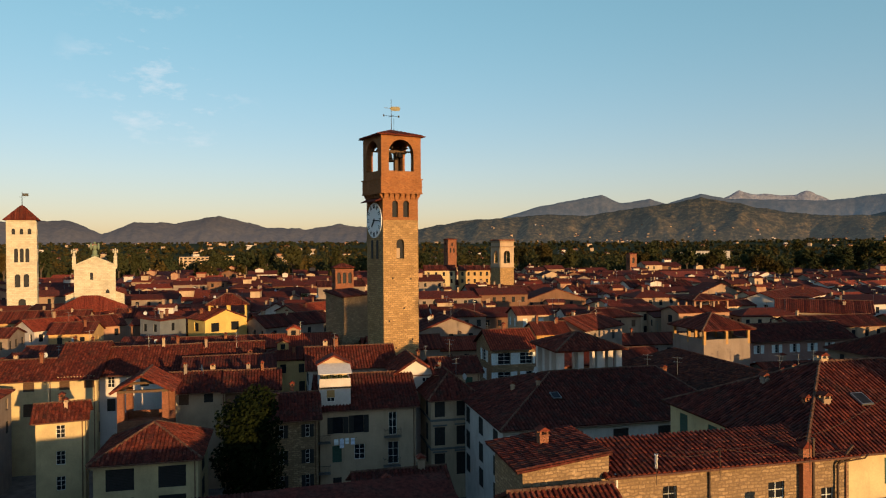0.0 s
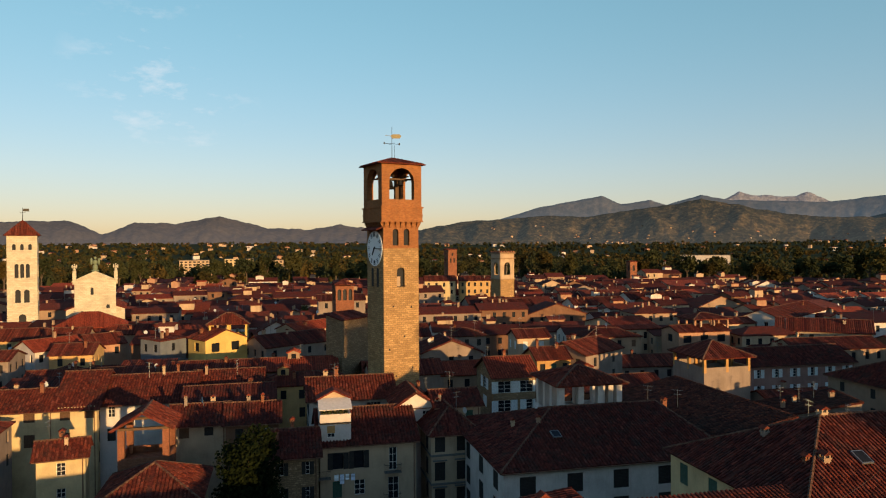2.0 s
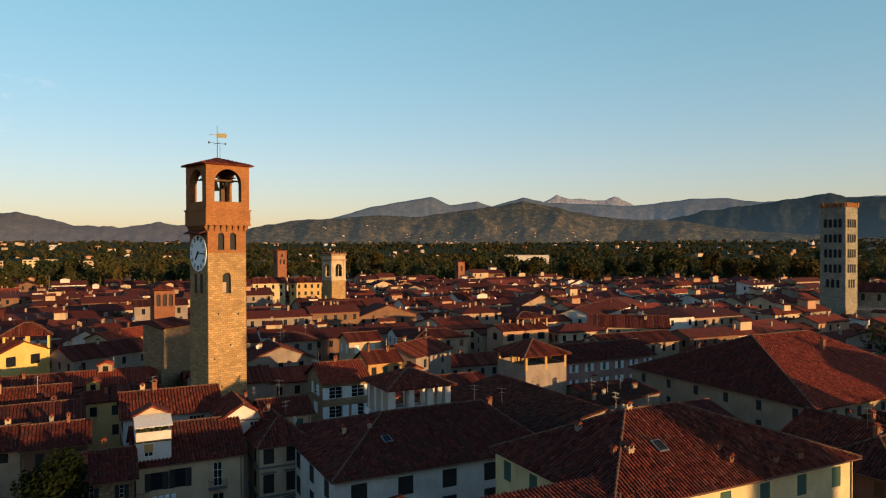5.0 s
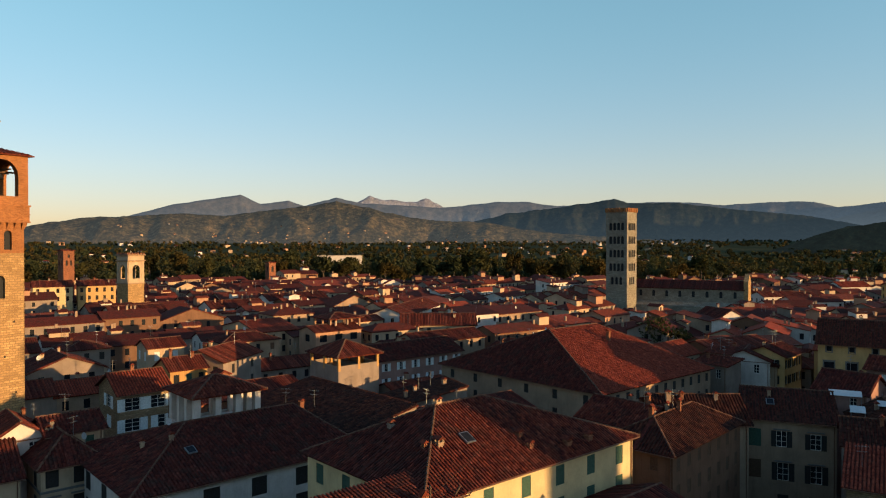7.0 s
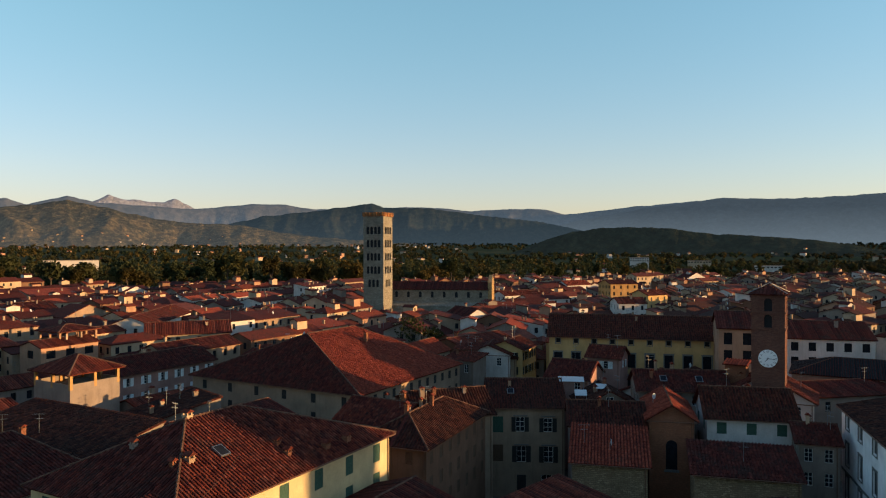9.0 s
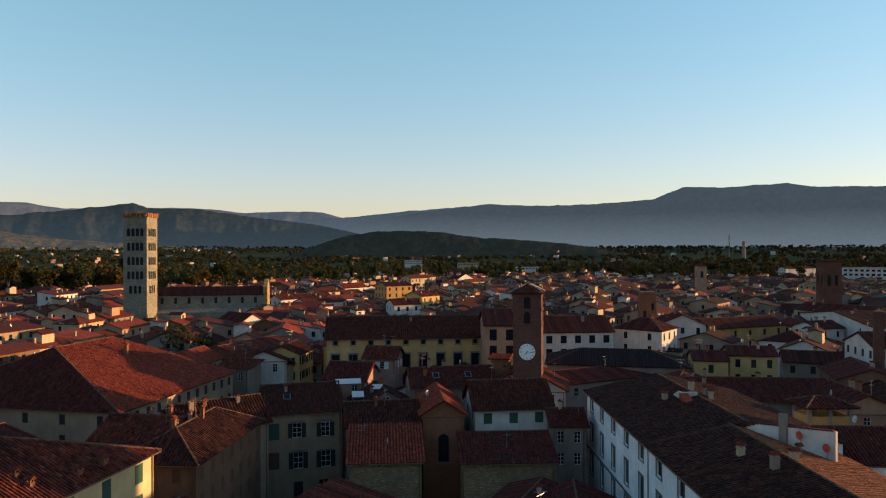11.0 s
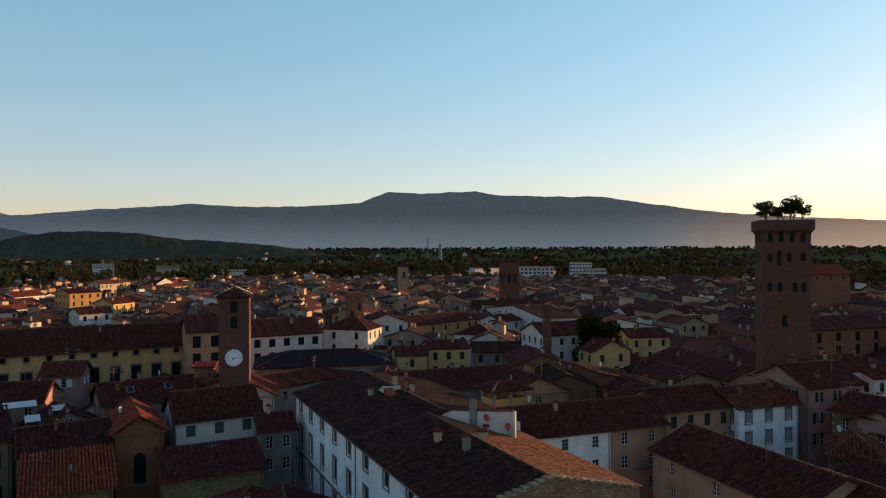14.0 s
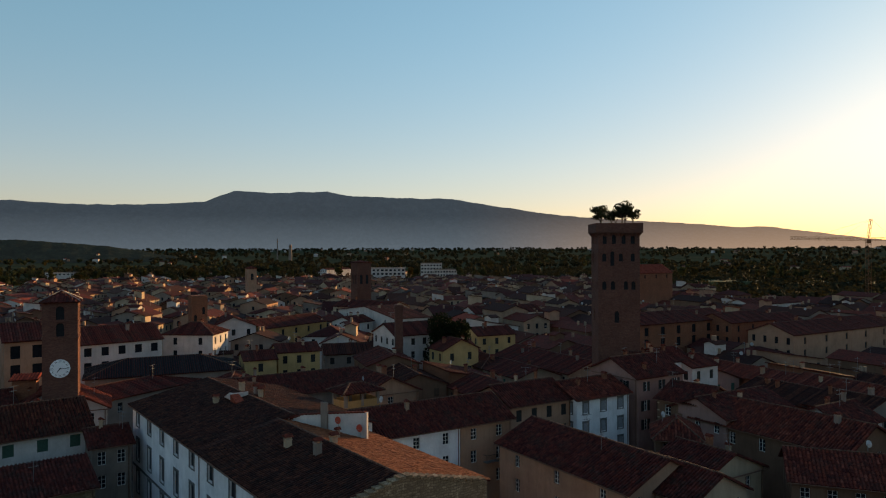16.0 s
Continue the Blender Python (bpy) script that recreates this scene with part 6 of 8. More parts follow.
house(41.3, 205.8, -77.0, 21.5, 12, 11.5, 2.2, "gy", "cream", "red", "bare", 2, 2, "cream gabled house with red tiles", 100, near=False, chimneys=2)
house(272.5, 248.2, -14.0, 21.2, 11, 13, 2.2, "gx", "cream", "red", "shut+dark", 2, 4, "cream house lit by low sun", 101, near=False)
house(233.3, 194.3, -14.0, 12.4, 10, 12, 1.8, "gx", "ochre", "clay", "bare", 2, 3, "ochre house with clay tiles", 102, near=False)
house(255.5, 198.9, -14.0, 8.1, 9, 13.5, 1.8, "gx", "white", "dark", "bare", 3, 3, "narrow white terrace house with dark windows", 103, near=False)
house(254.0, 190.0, -14.0, 17.3, 9, 13, 1.8, "gx", "white", "clay", "bare", 3, 6, "white terrace house with dark windows", 104, near=False)
house(269.6, 184.7, -14.0, 9.5, 9, 12.6, 1.8, "gx", "cream", "dark", "bare", 3, 3, "cream terrace house with dark windows", 105, near=False)
house(171.3, 143.8, -14.0, 9.8, 12, 12.5, 2.6, "gy", "white", "dark", "open+dark", 2, 3, "white gabled house catching low sun", 106, near=False)
house(313.9, 170.2, -31.1, 15.4, 12, 16.5, 1.8, "gx", "ochre", "dark", "bare", 3, 4, "tall ochre block above the roofs", 107, near=False)
house(277.3, 133.0, -14.0, 12.6, 10, 14.5, 2.0, "gx", "yellow", "clay", "shut+dark", 3, 3, "bright yellow house with red tiles", 108, near=False)
house(237.0, 125.2, -43.3, 10.7, 10, 14, 1.8, "gx", "white", "clay", "bare", 2, 3, "white stepped house lit by low sun", 109, near=False)
house(345.3, 214.2, -14.0, 18.4, 10, 13, 2.4, "gx", "white", "red", "bare", 2, 3, "white house under a bright red roof", 110, near=False)
house(204.9, 24.6, -77.0, 12.4, 12, 14, 2.6, "gy", "white", "dark", "shut+dark", 2, 3, "white gabled house with a lit side", 111, near=False)
house(207.1, 10.7, -42.7, 27.6, 11, 13, 2.2, "gx", "ochre", "dark", "bare", 2, 5, "long ochre house lit by low sun", 112, near=False, chimneys=3)
house(288.0, -12.8, -135.6, 28.5, 13, 13, 2.4, "gx", "cream", "dark", "bare", 2, 7, "long cream house with a dark roof", 113, near=False, chimneys=2)
house(218.4, -15.8, -47.0, 9.3, 9, 13, 1.6, "gx", "white", "dark", "bare", 2, 2, "small white house among dark roofs", 114, near=False)
house(239.3, -60.0, -77.0, 27.3, 12, 13, 2.2, "gx", "white", "dark", "shut+dark", 2, 8, "row of pale houses with dark shutters", 115, near=False, chimneys=3)
house(185.7, -47.1, -77.0, 11.6, 9, 12, 1.8, "gx", "yellow", "dark", "shut+dark", 2, 3, "low yellow house with a lean roof", 116, near=False)
house(835.7, -29.7, -45.3, 42.7, 10, 14, 1.6, "gx", "white", "dark", "bare", 2, 4, "white block at the edge of town", 117, near=False)
house(396.2, -227.9, -160.0, 17.5, 10, 13, 1.6, "gx", "cream", "dark", "bare", 2, 3, "small cream house beyond the tower", 118, near=False)
house(5.0, 45.1, 13.0, 6.0, 6, 15.0, 0.7, "left", "stone", "dark", "bare", 0, 1, "stone house end with a dark lean-to roof", 17, chimneys=1, gutter=False)


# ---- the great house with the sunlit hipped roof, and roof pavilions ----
# all slopes but the front take dark tiles as painted shade
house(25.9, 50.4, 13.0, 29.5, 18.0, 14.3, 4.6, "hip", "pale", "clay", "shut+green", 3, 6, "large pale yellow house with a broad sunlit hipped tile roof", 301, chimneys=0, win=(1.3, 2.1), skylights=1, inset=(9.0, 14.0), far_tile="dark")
great = [o for o in bpy.data.objects if o.parent is None and o.get("label", "").startswith("large pale yellow house with a broad")][0]
stack_rnd = random.Random(6)
for cx, cy, cz in ((5.1, 11.1, 17.1), (4.2, 5.0, 16.5), (5.5, 4.5, 16.7), (14.8, 3.2, 16.0), (14.7, 1.7, 15.3), (19.4, 0.9, 14.9), (22.7, 0.8, 14.9), (9.4, 9.2, 19.0)):
    chimney(great, cx, cy, cz, stack_rnd, 0.3)


def pavilion(x, y, yaw, w, d, floor, eave, rise, wall, pillar, tile, label, nx=3, ny=3, kind="hip", pw=0.45, parapet=0.9):
    """A house top with an open roof loggia: solid below, pillars and a parapet above."""
    ob = thing("roof_loggia", pose(x, y, 0, 0, 0, yaw), label, "loggia", "roof loggias")
    take(x, y, yaw, w, d)
    b = Build()
    b.box(0, w, 0, d, -5, floor)
    part("wall", b, WALLS[wall], ob)
    b = Build()
    t = 0.22
    for x0, x1, y0, y1 in ((0, w, 0, t), (0, w, d - t, d), (0, t, t, d - t), (w - t, w, t, d - t)):
        b.box(x0, x1, y0, y1, floor + 0.003, floor + parapet)
    part("parapet", b, WALLS[wall], ob)
    spots = {(i * (w - pw) / (nx - 1), j * (d - pw) / (ny - 1)) for i in range(nx) for j in range(ny) if i in (0, nx - 1) or j in (0, ny - 1)}
    for px, py in sorted(spots):
        b = Build()
        b.box(px - 0.004, px + pw + 0.004, py - 0.004, py + pw + 0.004, floor, eave - 0.3)
        part("pillar", b, WALLS[pillar], ob)
    b = Build()
    for x0, x1, y0, y1 in ((0, w, 0, 0.4), (0, w, d - 0.4, d), (0, 0.4, 0.4, d - 0.4), (w - 0.4, w, 0.4, d - 0.4)):
        b.box(x0, x1, y0, y1, eave - 0.3, eave)
    part("beam", b, TIMBER, ob)
    rnd = random.Random(9)
    slab, rows, caps = Build(), Build(), Build()
    planes, lines = roof_planes(kind, w, d, eave, rise, 0.7)
    for p in planes:
        roof_plane(slab, rows, [(a, q, c + 0.2) for a, q, c in p], math.hypot(x, y) < 118, rnd)
    rf = part("roof", slab, ROOFS[tile], ob)
    tagged(part("roof_tiles", rows, ROOFS[tile], rf), kind="stuff")
    for a, q in lines:
        caps.beam(Vector(a) + Vector((0, 0, 0.25)), Vector(q) + Vector((0, 0, 0.25)), 0.17, 6)
    part("ridge", caps, RIDGE, rf)
    return ob


pavilion(43.4, 117.5, 13.0, 8.8, 9.5, 12.4, 15.0, 2.0, 'grey', 'ochre', 'clay', 'roof loggia with ochre pillars under a pyramid tile roof')
pavilion(15.4, 94.3, 13.0, 9.2, 8.6, 10.7, 15.2, 1.6, 'white', 'white', 'clay', 'white pillared roof loggia with a sunlit tile roof', 4, 4, 'hip', 0.8, 0.3)
pavilion(-39.7, 85.5, 13.0, 5.9, 6.0, 7.4, 12.0, 1.7, 'brick', 'brick', 'clay', 'brick roof loggia with a small gabled tile roof', 2, 2, 'gy', 0.75)
pavilion(62.3, 174.9, 13.0, 9.6, 8.0, 12.0, 15.2, 1.0, 'peach', 'peach', 'clay', 'peach roof loggia with wide square bays', 3, 3)
pavilion(-54.2, 162.8, 13.0, 8.5, 7.0, 12.4, 16.2, 1.9, 'bright', 'bright', 'clay', 'bright yellow roof loggia with a sagging tile roof', 3, 3)
pavilion(105.3, -6.4, -64.0, 6.0, 4.0, 11.8, 14.0, 0.8, 'ochre', 'grey', 'dark', 'low roof shelter beside red aerial dishes', 3, 2)
# white stair turret with a terrace under a pale awning
turret = thing("stair_turret", pose(-16.05, 90.95, -1.45, 0, 0, 13.0), "white stair turret with a terrace and a pale awning", "turret")
b = Build()
b.box(0, 4.0, 0, 4.6, 8.0, 12.4)
part("wall", b, WALLS["white"], turret)
b = Build()
b.box(-0.08, 4.08, -0.08, 4.68, 12.404, 12.62)
part("string_course", b, IRON, turret, "dark weathered string course")
b = Build()
for x0, x1, y0, y1 in ((0, 4, 0, 0.2), (0, 4, 4.4, 4.6), (0, 0.2, 0.2, 4.4), (3.8, 4, 0.2, 4.4)):
    b.box(x0, x1, y0, y1, 12.624, 13.7)
part("parapet", b, WALLS["white"], turret)
b = Build()
b.box(0.2, 3.8, 2.6, 4.4, 12.63, 15.3)
part("roof_room", b, WALLS["pale"], turret)
b = Build()
b.prism([(0.2, 15.3), (3.8, 15.3), (2.0, 16.2)], "y", 2.6, 4.4)
part("gable", b, WALLS["cream"], turret)
b = Build()
b.prism([(-0.3, 15.05), (2.0, 16.2), (4.3, 15.05), (4.3, 15.25), (2.0, 16.42), (-0.3, 15.25)], "y", 2.2, 4.8)
part("roof", b, ROOFS["clay"], turret)
b = Build()
b.prism([(-0.5, 14.35), (-0.5, 14.42), (2.6, 15.32), (2.6, 15.25)], "x", -0.15, 4.15)
part("awning", b, plain("pale_awning_cloth", (0.5, 0.45, 0.4), 0.9, 0, 0.12, 3), turret, "faded pale cloth awning")
for px in (0.1, 3.9):
    b = Build()
    b.beam((px, 0.1, 13.7), (px, 0.1, 14.5), 0.04, 6)
    part("post", b, IRON, turret)
for k in range(5):
    b = Build()
    b.beam((0.5 + k * 0.72, 0.5, 13.2), (0.5 + k * 0.72, 0.5, 13.9 + 0.15 * (k % 2)), 0.22, 7, 0.3)
    part("potted_plant", b, LEAF["dark"], turret, "dark leafy terrace plant")
win = part("window", window_mesh(1.0, 1.5, 0)[0], None, turret, at=pose(1.42, -0.01, 10.75))
part("window_frame", window_mesh(1.0, 1.5, 0)[1], FRAME_W, win)
b = Build()
b.box(-0.5, 0.5, -0.09, -0.065, 0.55, 1.5)
part("blind", b, WALLS["ochre"], win, "ochre roller blind half down")


def balcony(m, w, label):
    ob = thing("balcony", m, label, "balcony", "balconies")
    b = Build()
    b.box(-w / 2, w / 2, -0.8, 0, -0.14, 0)
    part("slab", b, SURROUND, ob)
    b = Build()
    b.beam((-w / 2, -0.77, 0.95), (w / 2, -0.77, 0.95), 0.03, 5)
    b.beam((-w / 2, -0.77, 0.08), (w / 2, -0.77, 0.08), 0.02, 5)
    for s in (-1, 1):
        b.beam((s * w / 2, 0, 0.95), (s * w / 2, -0.77, 0.95), 0.03, 5)
    n = int(w / 0.13)
    for k in range(n + 1):
        q = -w / 2 + w * k / n
        b.beam((q, -0.77, 0), (q, -0.77, 0.95), 0.012, 4)
    tagged(part("railing", b, IRON, ob), kind="stuff")
    return ob


def laundry(m, n, label, seed):
    rnd = random.Random(seed)
    ob = thing("clothes_line", m, label, "laundry")
    b = Build()
    b.beam((0, -0.6, 0), (n * 0.75, -0.6, 0), 0.012, 4)
    part("line", b, IRON, ob)
    for k in range(n):
        b = Build()
        x, h, w = 0.1 + k * 0.72, rnd.uniform(0.7, 1.3), rnd.uniform(0.45, 0.65)
        for j in range(4):
            z0, z1 = -h * j / 4, -h * (j + 1) / 4
            y0, y1 = -0.6 + 0.05 * math.sin(j * 2 + k), -0.6 + 0.05 * math.sin(j * 2 + 2 + k)
            b.face((x, y0, z0), (x + w, y0 + 0.04, z0), (x + w, y1 + 0.04, z1), (x, y1, z1))
        part("garment", b, rnd.choice((CLOTH, WHITE, CLOTH)), ob)


balcony(pose(-6.84, 92.71, 4.49, 0, 0, 13.0), 2.2, "iron balcony with railings and flower pots")
balcony(pose(-6.96, 92.69, 0.67, 0, 0, 13.0), 2.2, "iron balcony on a beige house")
balcony(pose(-15.59, 90.70, 4.27, 0, 0, 13.0), 1.8, "narrow iron balcony on a beige house")
balcony(pose(-15.62, 90.69, 0.34, 0, 0, 13.0), 1.8, "narrow iron balcony low on a house")
balcony(pose(96.77, -26.19, 5.40, 0, 0, -70.0), 2.2, "small iron balcony on a peach house")
laundry(pose(-14.38, 90.97, 4.67, 0, 0, 13.0), 4, "washing hung on a line below the windows", 3)
laundry(pose(117.84, -60.77, 12.57, 0, 0, -102.6), 4, "pale washing hung at a window", 5)

corner = [o for o in bpy.data.objects if o.parent is None and o.get("label", "").startswith("cream-grey corner house")][0]
for z in (6.25, 2.5):
    b = Build()
    b.box(-0.08, 6.48, -0.09, -0.003, z, z + 0.28)
    b.box(-0.09, -0.003, 0, 10.9, z, z + 0.28)
    part("string_course", b, SURROUND, corner)
for u, z in ((1.16, 5.52), (4.12, 5.57), (1.13, 2.04), (4.09, 2.1)):
    b = Build()
    b.box(u - 0.95, u + 0.95, -0.2, -0.003, z + 0.12, z + 0.3)
    part("window_hood", b, SURROUND, corner)

framed = [o for o in bpy.data.objects if o.parent is None and o.get("label", "").startswith("cream house with white framed")][0]
for u, z in ((4.8, 8.55), (9.13, 8.5), (5.0, 4.05), (9.2, 4.0)):
    b = Build()
    b.box(u - 1.1, u + 1.1, -0.22, -0.003, z, z + 0.16)
    part("window_hood", b, SURROUND, framed)

rubble = [o for o in bpy.data.objects if o.parent is None and o.get("label", "").startswith("sunlit rubble stone house")][0]
b = Build()
b.box(14.5, 15.22, -0.45, -0.003, 2, 15.0)
pier = part("chimney_pier", b, WALLS["brick"], rubble, "red brick chimney pier against the wall")
b = Build()
b.prism([(14.46, 15.003), (15.26, 15.003), (15.2, 15.12), (14.86, 15.5), (14.52, 15.12)], "y", -0.5, 0.05)
part("chimney_cap", b, ROOFS["clay"], pier)
for u, z0, z1, r, y in ((15.42, 4, 15.7, 0.1, -0.35), (7.35, 4, 14.15, 0.075, -0.12), (17.55, 4, 13.6, 0.09, -0.25)):
    b = Build()
    b.beam((u, y, z0), (u, y, z1), r, 8)
    for z in (z1 - 0.2, z1 - 2.0, z1 - 3.8):
        b.beam((u, y, z - 0.05), (u, y, z + 0.05), r * 1.35, 8)
    part("stove_pipe" if u == 15.42 else "downpipe", b, RUSTY, rubble, "dull brown iron pipe")
b = Build()
b.beam((17.55, -0.25, 13.6), (18.6, -0.5, 15.0), 0.09, 8)
b.beam((17.75, -0.25, 13.75), (19.6, -0.5, 14.0), 0.06, 6)
b.beam((19.6, -0.5, 14.0), (19.9, -0.6, 14.35), 0.06, 6)
part("downpipe", b, RUSTY, rubble, "bent brown iron pipe")
for k in range(6):
    b = Build()
    b.beam((3.95 + k * 0.18, -0.06, 11.35), (3.95 + k * 0.18, -0.06, 13.1), 0.018, 5)
    part("window_bar", b, IRON, rubble)
for k in range(3):
    b = Build()
    b.beam((3.85, -0.06, 11.7 + k * 0.55), (4.95, -0.06, 11.7 + k * 0.55), 0.018, 5)
    part("window_bar", b, IRON, rubble)
for u, y, z0, h in ((3.34, -0.1, 14.3, 1.0), (0.35, -0.3, 13.3, 1.0)):
    b = Build()
    b.beam((u, y, z0), (u, y, z0 + h), 0.09, 8)
    b.beam((u, y, z0 + h), (u, y, z0 + h + 0.06), 0.13, 8)
    part("vent_pipe", b, FRAME_W, rubble, "white vent pipe")
for u, w, z0 in ((12.69, 1.3, 10.9), (16.92, 1.1, 10.2), (4.41, 1.05, 11.35)):
    b = Build()
    b.box(u - w / 2 - 0.12, u + w / 2 + 0.12, -0.1, -0.003, z0 - 0.14, z0 - 0.003)
    part("sill", b, SURROUND, rubble)

palace, wing = [[o for o in bpy.data.objects if o.parent is None and o.get("label", "").startswith(q)][0] for q in ("long white palace", "white palace wing")]
b = Build()
b.prism([(0, 4), (18.5, 4), (18.5, 13.1), (9.25, 15.28), (0, 13.1)], "x", 26.32, 27.0)
part("gable", b, WALLS["stone"], wing, "rough stone gable end")
b = Build()
b.prism([(12.2, 14.6), (16.2, 14.6), (16.2, 16.1), (15.6, 16.1)], "y", 8.6, 8.85)
b.box(16.203, 16.45, 8.6, 10.9, 14.6, 16.1)
part("lightwell_wall", b, WALLS["white"], palace, "white wall of a sunken roof terrace")
b = Build()
b.prism([(16.46, 15.0), (18.6, 15.0), (18.6, 15.3), (16.46, 16.0)], "y", 8.4, 9.6)
part("lean_to", b, ROOFS["red"], palace, "small red tiled lean-to")
for cx, cy in ((15.2, 12.6), (16.4, 12.8), (17.6, 12.2)):
    chimney(palace, cx, cy, 15.1, stack_rnd, 1.1)
for ob, span in ((palace, 30.4), (wing, 26.3)):
    b = Build()
    b.box(0.02, span - 0.02, -0.1, -0.003, 4.55, 4.8)
    part("string_course", b, SURROUND, ob, "dark stone string course")
for k in range(24):
    b = Build()
    y = 0.2 + k * 0.75
    z = 13.1 + 2.18 * (1 - abs(y + 0.35 - 9.25) / 9.25)
    b.box(26.2, 27.15, y, y + 0.7, z - 0.05, z + 0.2)
    part("coping_stone", b, WALLS["stone"], wing)


banded = [o for o in bpy.data.objects if o.parent is None and o.get("label", "").startswith("dark house banded")][0]
span = max(v.co.x for v in banded.children[0].data.vertices)
for k in range(5):
    b = Build()
    b.box(0.02, span - 0.02, -0.07, -0.003, 10.75 - k * 1.15, 10.95 - k * 1.15)
    part("band", b, WALLS["cream"], banded, "pale stone band")


b = Build()
b.prism(arch_poly(2.95, 4.4, 8.4, 1.5), "y", -0.06, 0.05)
chapel_glass = thing("chapel_window", pose(91.7, 43.8, 0, 0, 0, -60.8), "tall dark arched window in a brick chapel front", "window")
part("pane", b, GLASS, chapel_glass)
b = Build()
b.box(2.95 - 1.0, 2.95 + 1.0, -0.12, -0.003, 4.0, 4.35)
part("sill", b, SURROUND, chapel_glass)


attic = [o for o in bpy.data.objects if o.parent is None and o.get("label", "").startswith("low grey house with a gable front")][0]
win = part("window", window_mesh(1.1, 1.5, 0)[0], None, attic, at=pose(4.5, -0.01, 10.05))
part("window_frame", window_mesh(1.1, 1.5, 0)[1], FRAME_W, win)
CANVAS = plain("white_canvas", (0.42, 0.42, 0.41), 0.85, 0, 0.1, 3)


def awning(x, y, z, yaw, w, d, drop, label):
    ob = thing("awning", pose(x, y, z, 0, 0, yaw), label, "awning", "terrace awnings")
    b = Build()
    n = 6
    sag = [(d * k / n, -drop * (1 - k / n) ** 1.3) for k in range(n + 1)]
    b.prism(sag + [(q, z - 0.05) for q, z in reversed(sag)], "x", 0, w)
    part("canvas", b, CANVAS, ob)
    for px in (0.1, w - 0.1):
        b = Build()
        b.beam((px, 0.1, -drop - 3.2), (px, 0.1, -drop - 0.03), 0.04, 6)
        part("post", b, METAL, ob)
    return ob


awning(99.0, 63.2, 13.4, -55, 4.2, 1.8, 0.5, "white canvas awning over a roof terrace")
awning(96.6, 58.6, 12.2, -55, 1.9, 1.6, 0.6, "small white canvas awning among dark roofs")
awning(100.1, 56.8, 12.9, -55, 1.7, 1.5, 0.5, "small white canvas awning among dark roofs")


# ---- the rest of the old town, on its street grid ----
GRID = 13.0
gc, gs_ = math.cos(radians(GRID)), math.sin(radians(GRID))
PAINTS = ["cream"] * 4 + ["white"] * 3 + ["beige"] * 4 + ["grey"] * 5 + ["brown"] * 2 + ["yellow", "yellow", "ochre", "pink", "brown", "stone", "brick"]
TILES = ["clay"] * 4 + ["dark"] * 5 + ["red"]
NAMES = {"cream": "cream plastered", "white": "white plastered", "beige": "beige plastered", "grey": "grey plastered", "yellow": "yellow plastered", "peach": "peach plastered", "pink": "pink plastered",
         "ochre": "ochre plastered", "brown": "brown plastered", "stone": "rubble stone", "brick": "old brick"}
TILE_NAMES = {"clay": "worn clay tile roof", "dark": "mossy dark tile roof", "old": "blackened old tile roof", "red": "red tile roof"}
FORMS = {"gx": "gabled", "gy": "gable-fronted", "hip": "hip-roofed", "shed": "lean-to roofed"}

for yx, yy, yr in ((86, 52, 8), (-46, 94, 6), (-54, 93, 6), (17, 108, 5), (62, 60, 7), (89, 74, 5), (101, 72, 5), (113, 14, 5), (46, 36, 6)):      # yards with no house in them
    FOOT.append((yx, yy, yr, yr, 1.0, 0.0))

far_walls = {k: Build() for k in ("cream", "white", "grey", "peach", "brown", "beige")}
far_roofs = {k: Build() for k in TILE_NAMES}
far_panes, far_stacks, far_masts, far_dishes = Build(), Build(), Build(), Build()


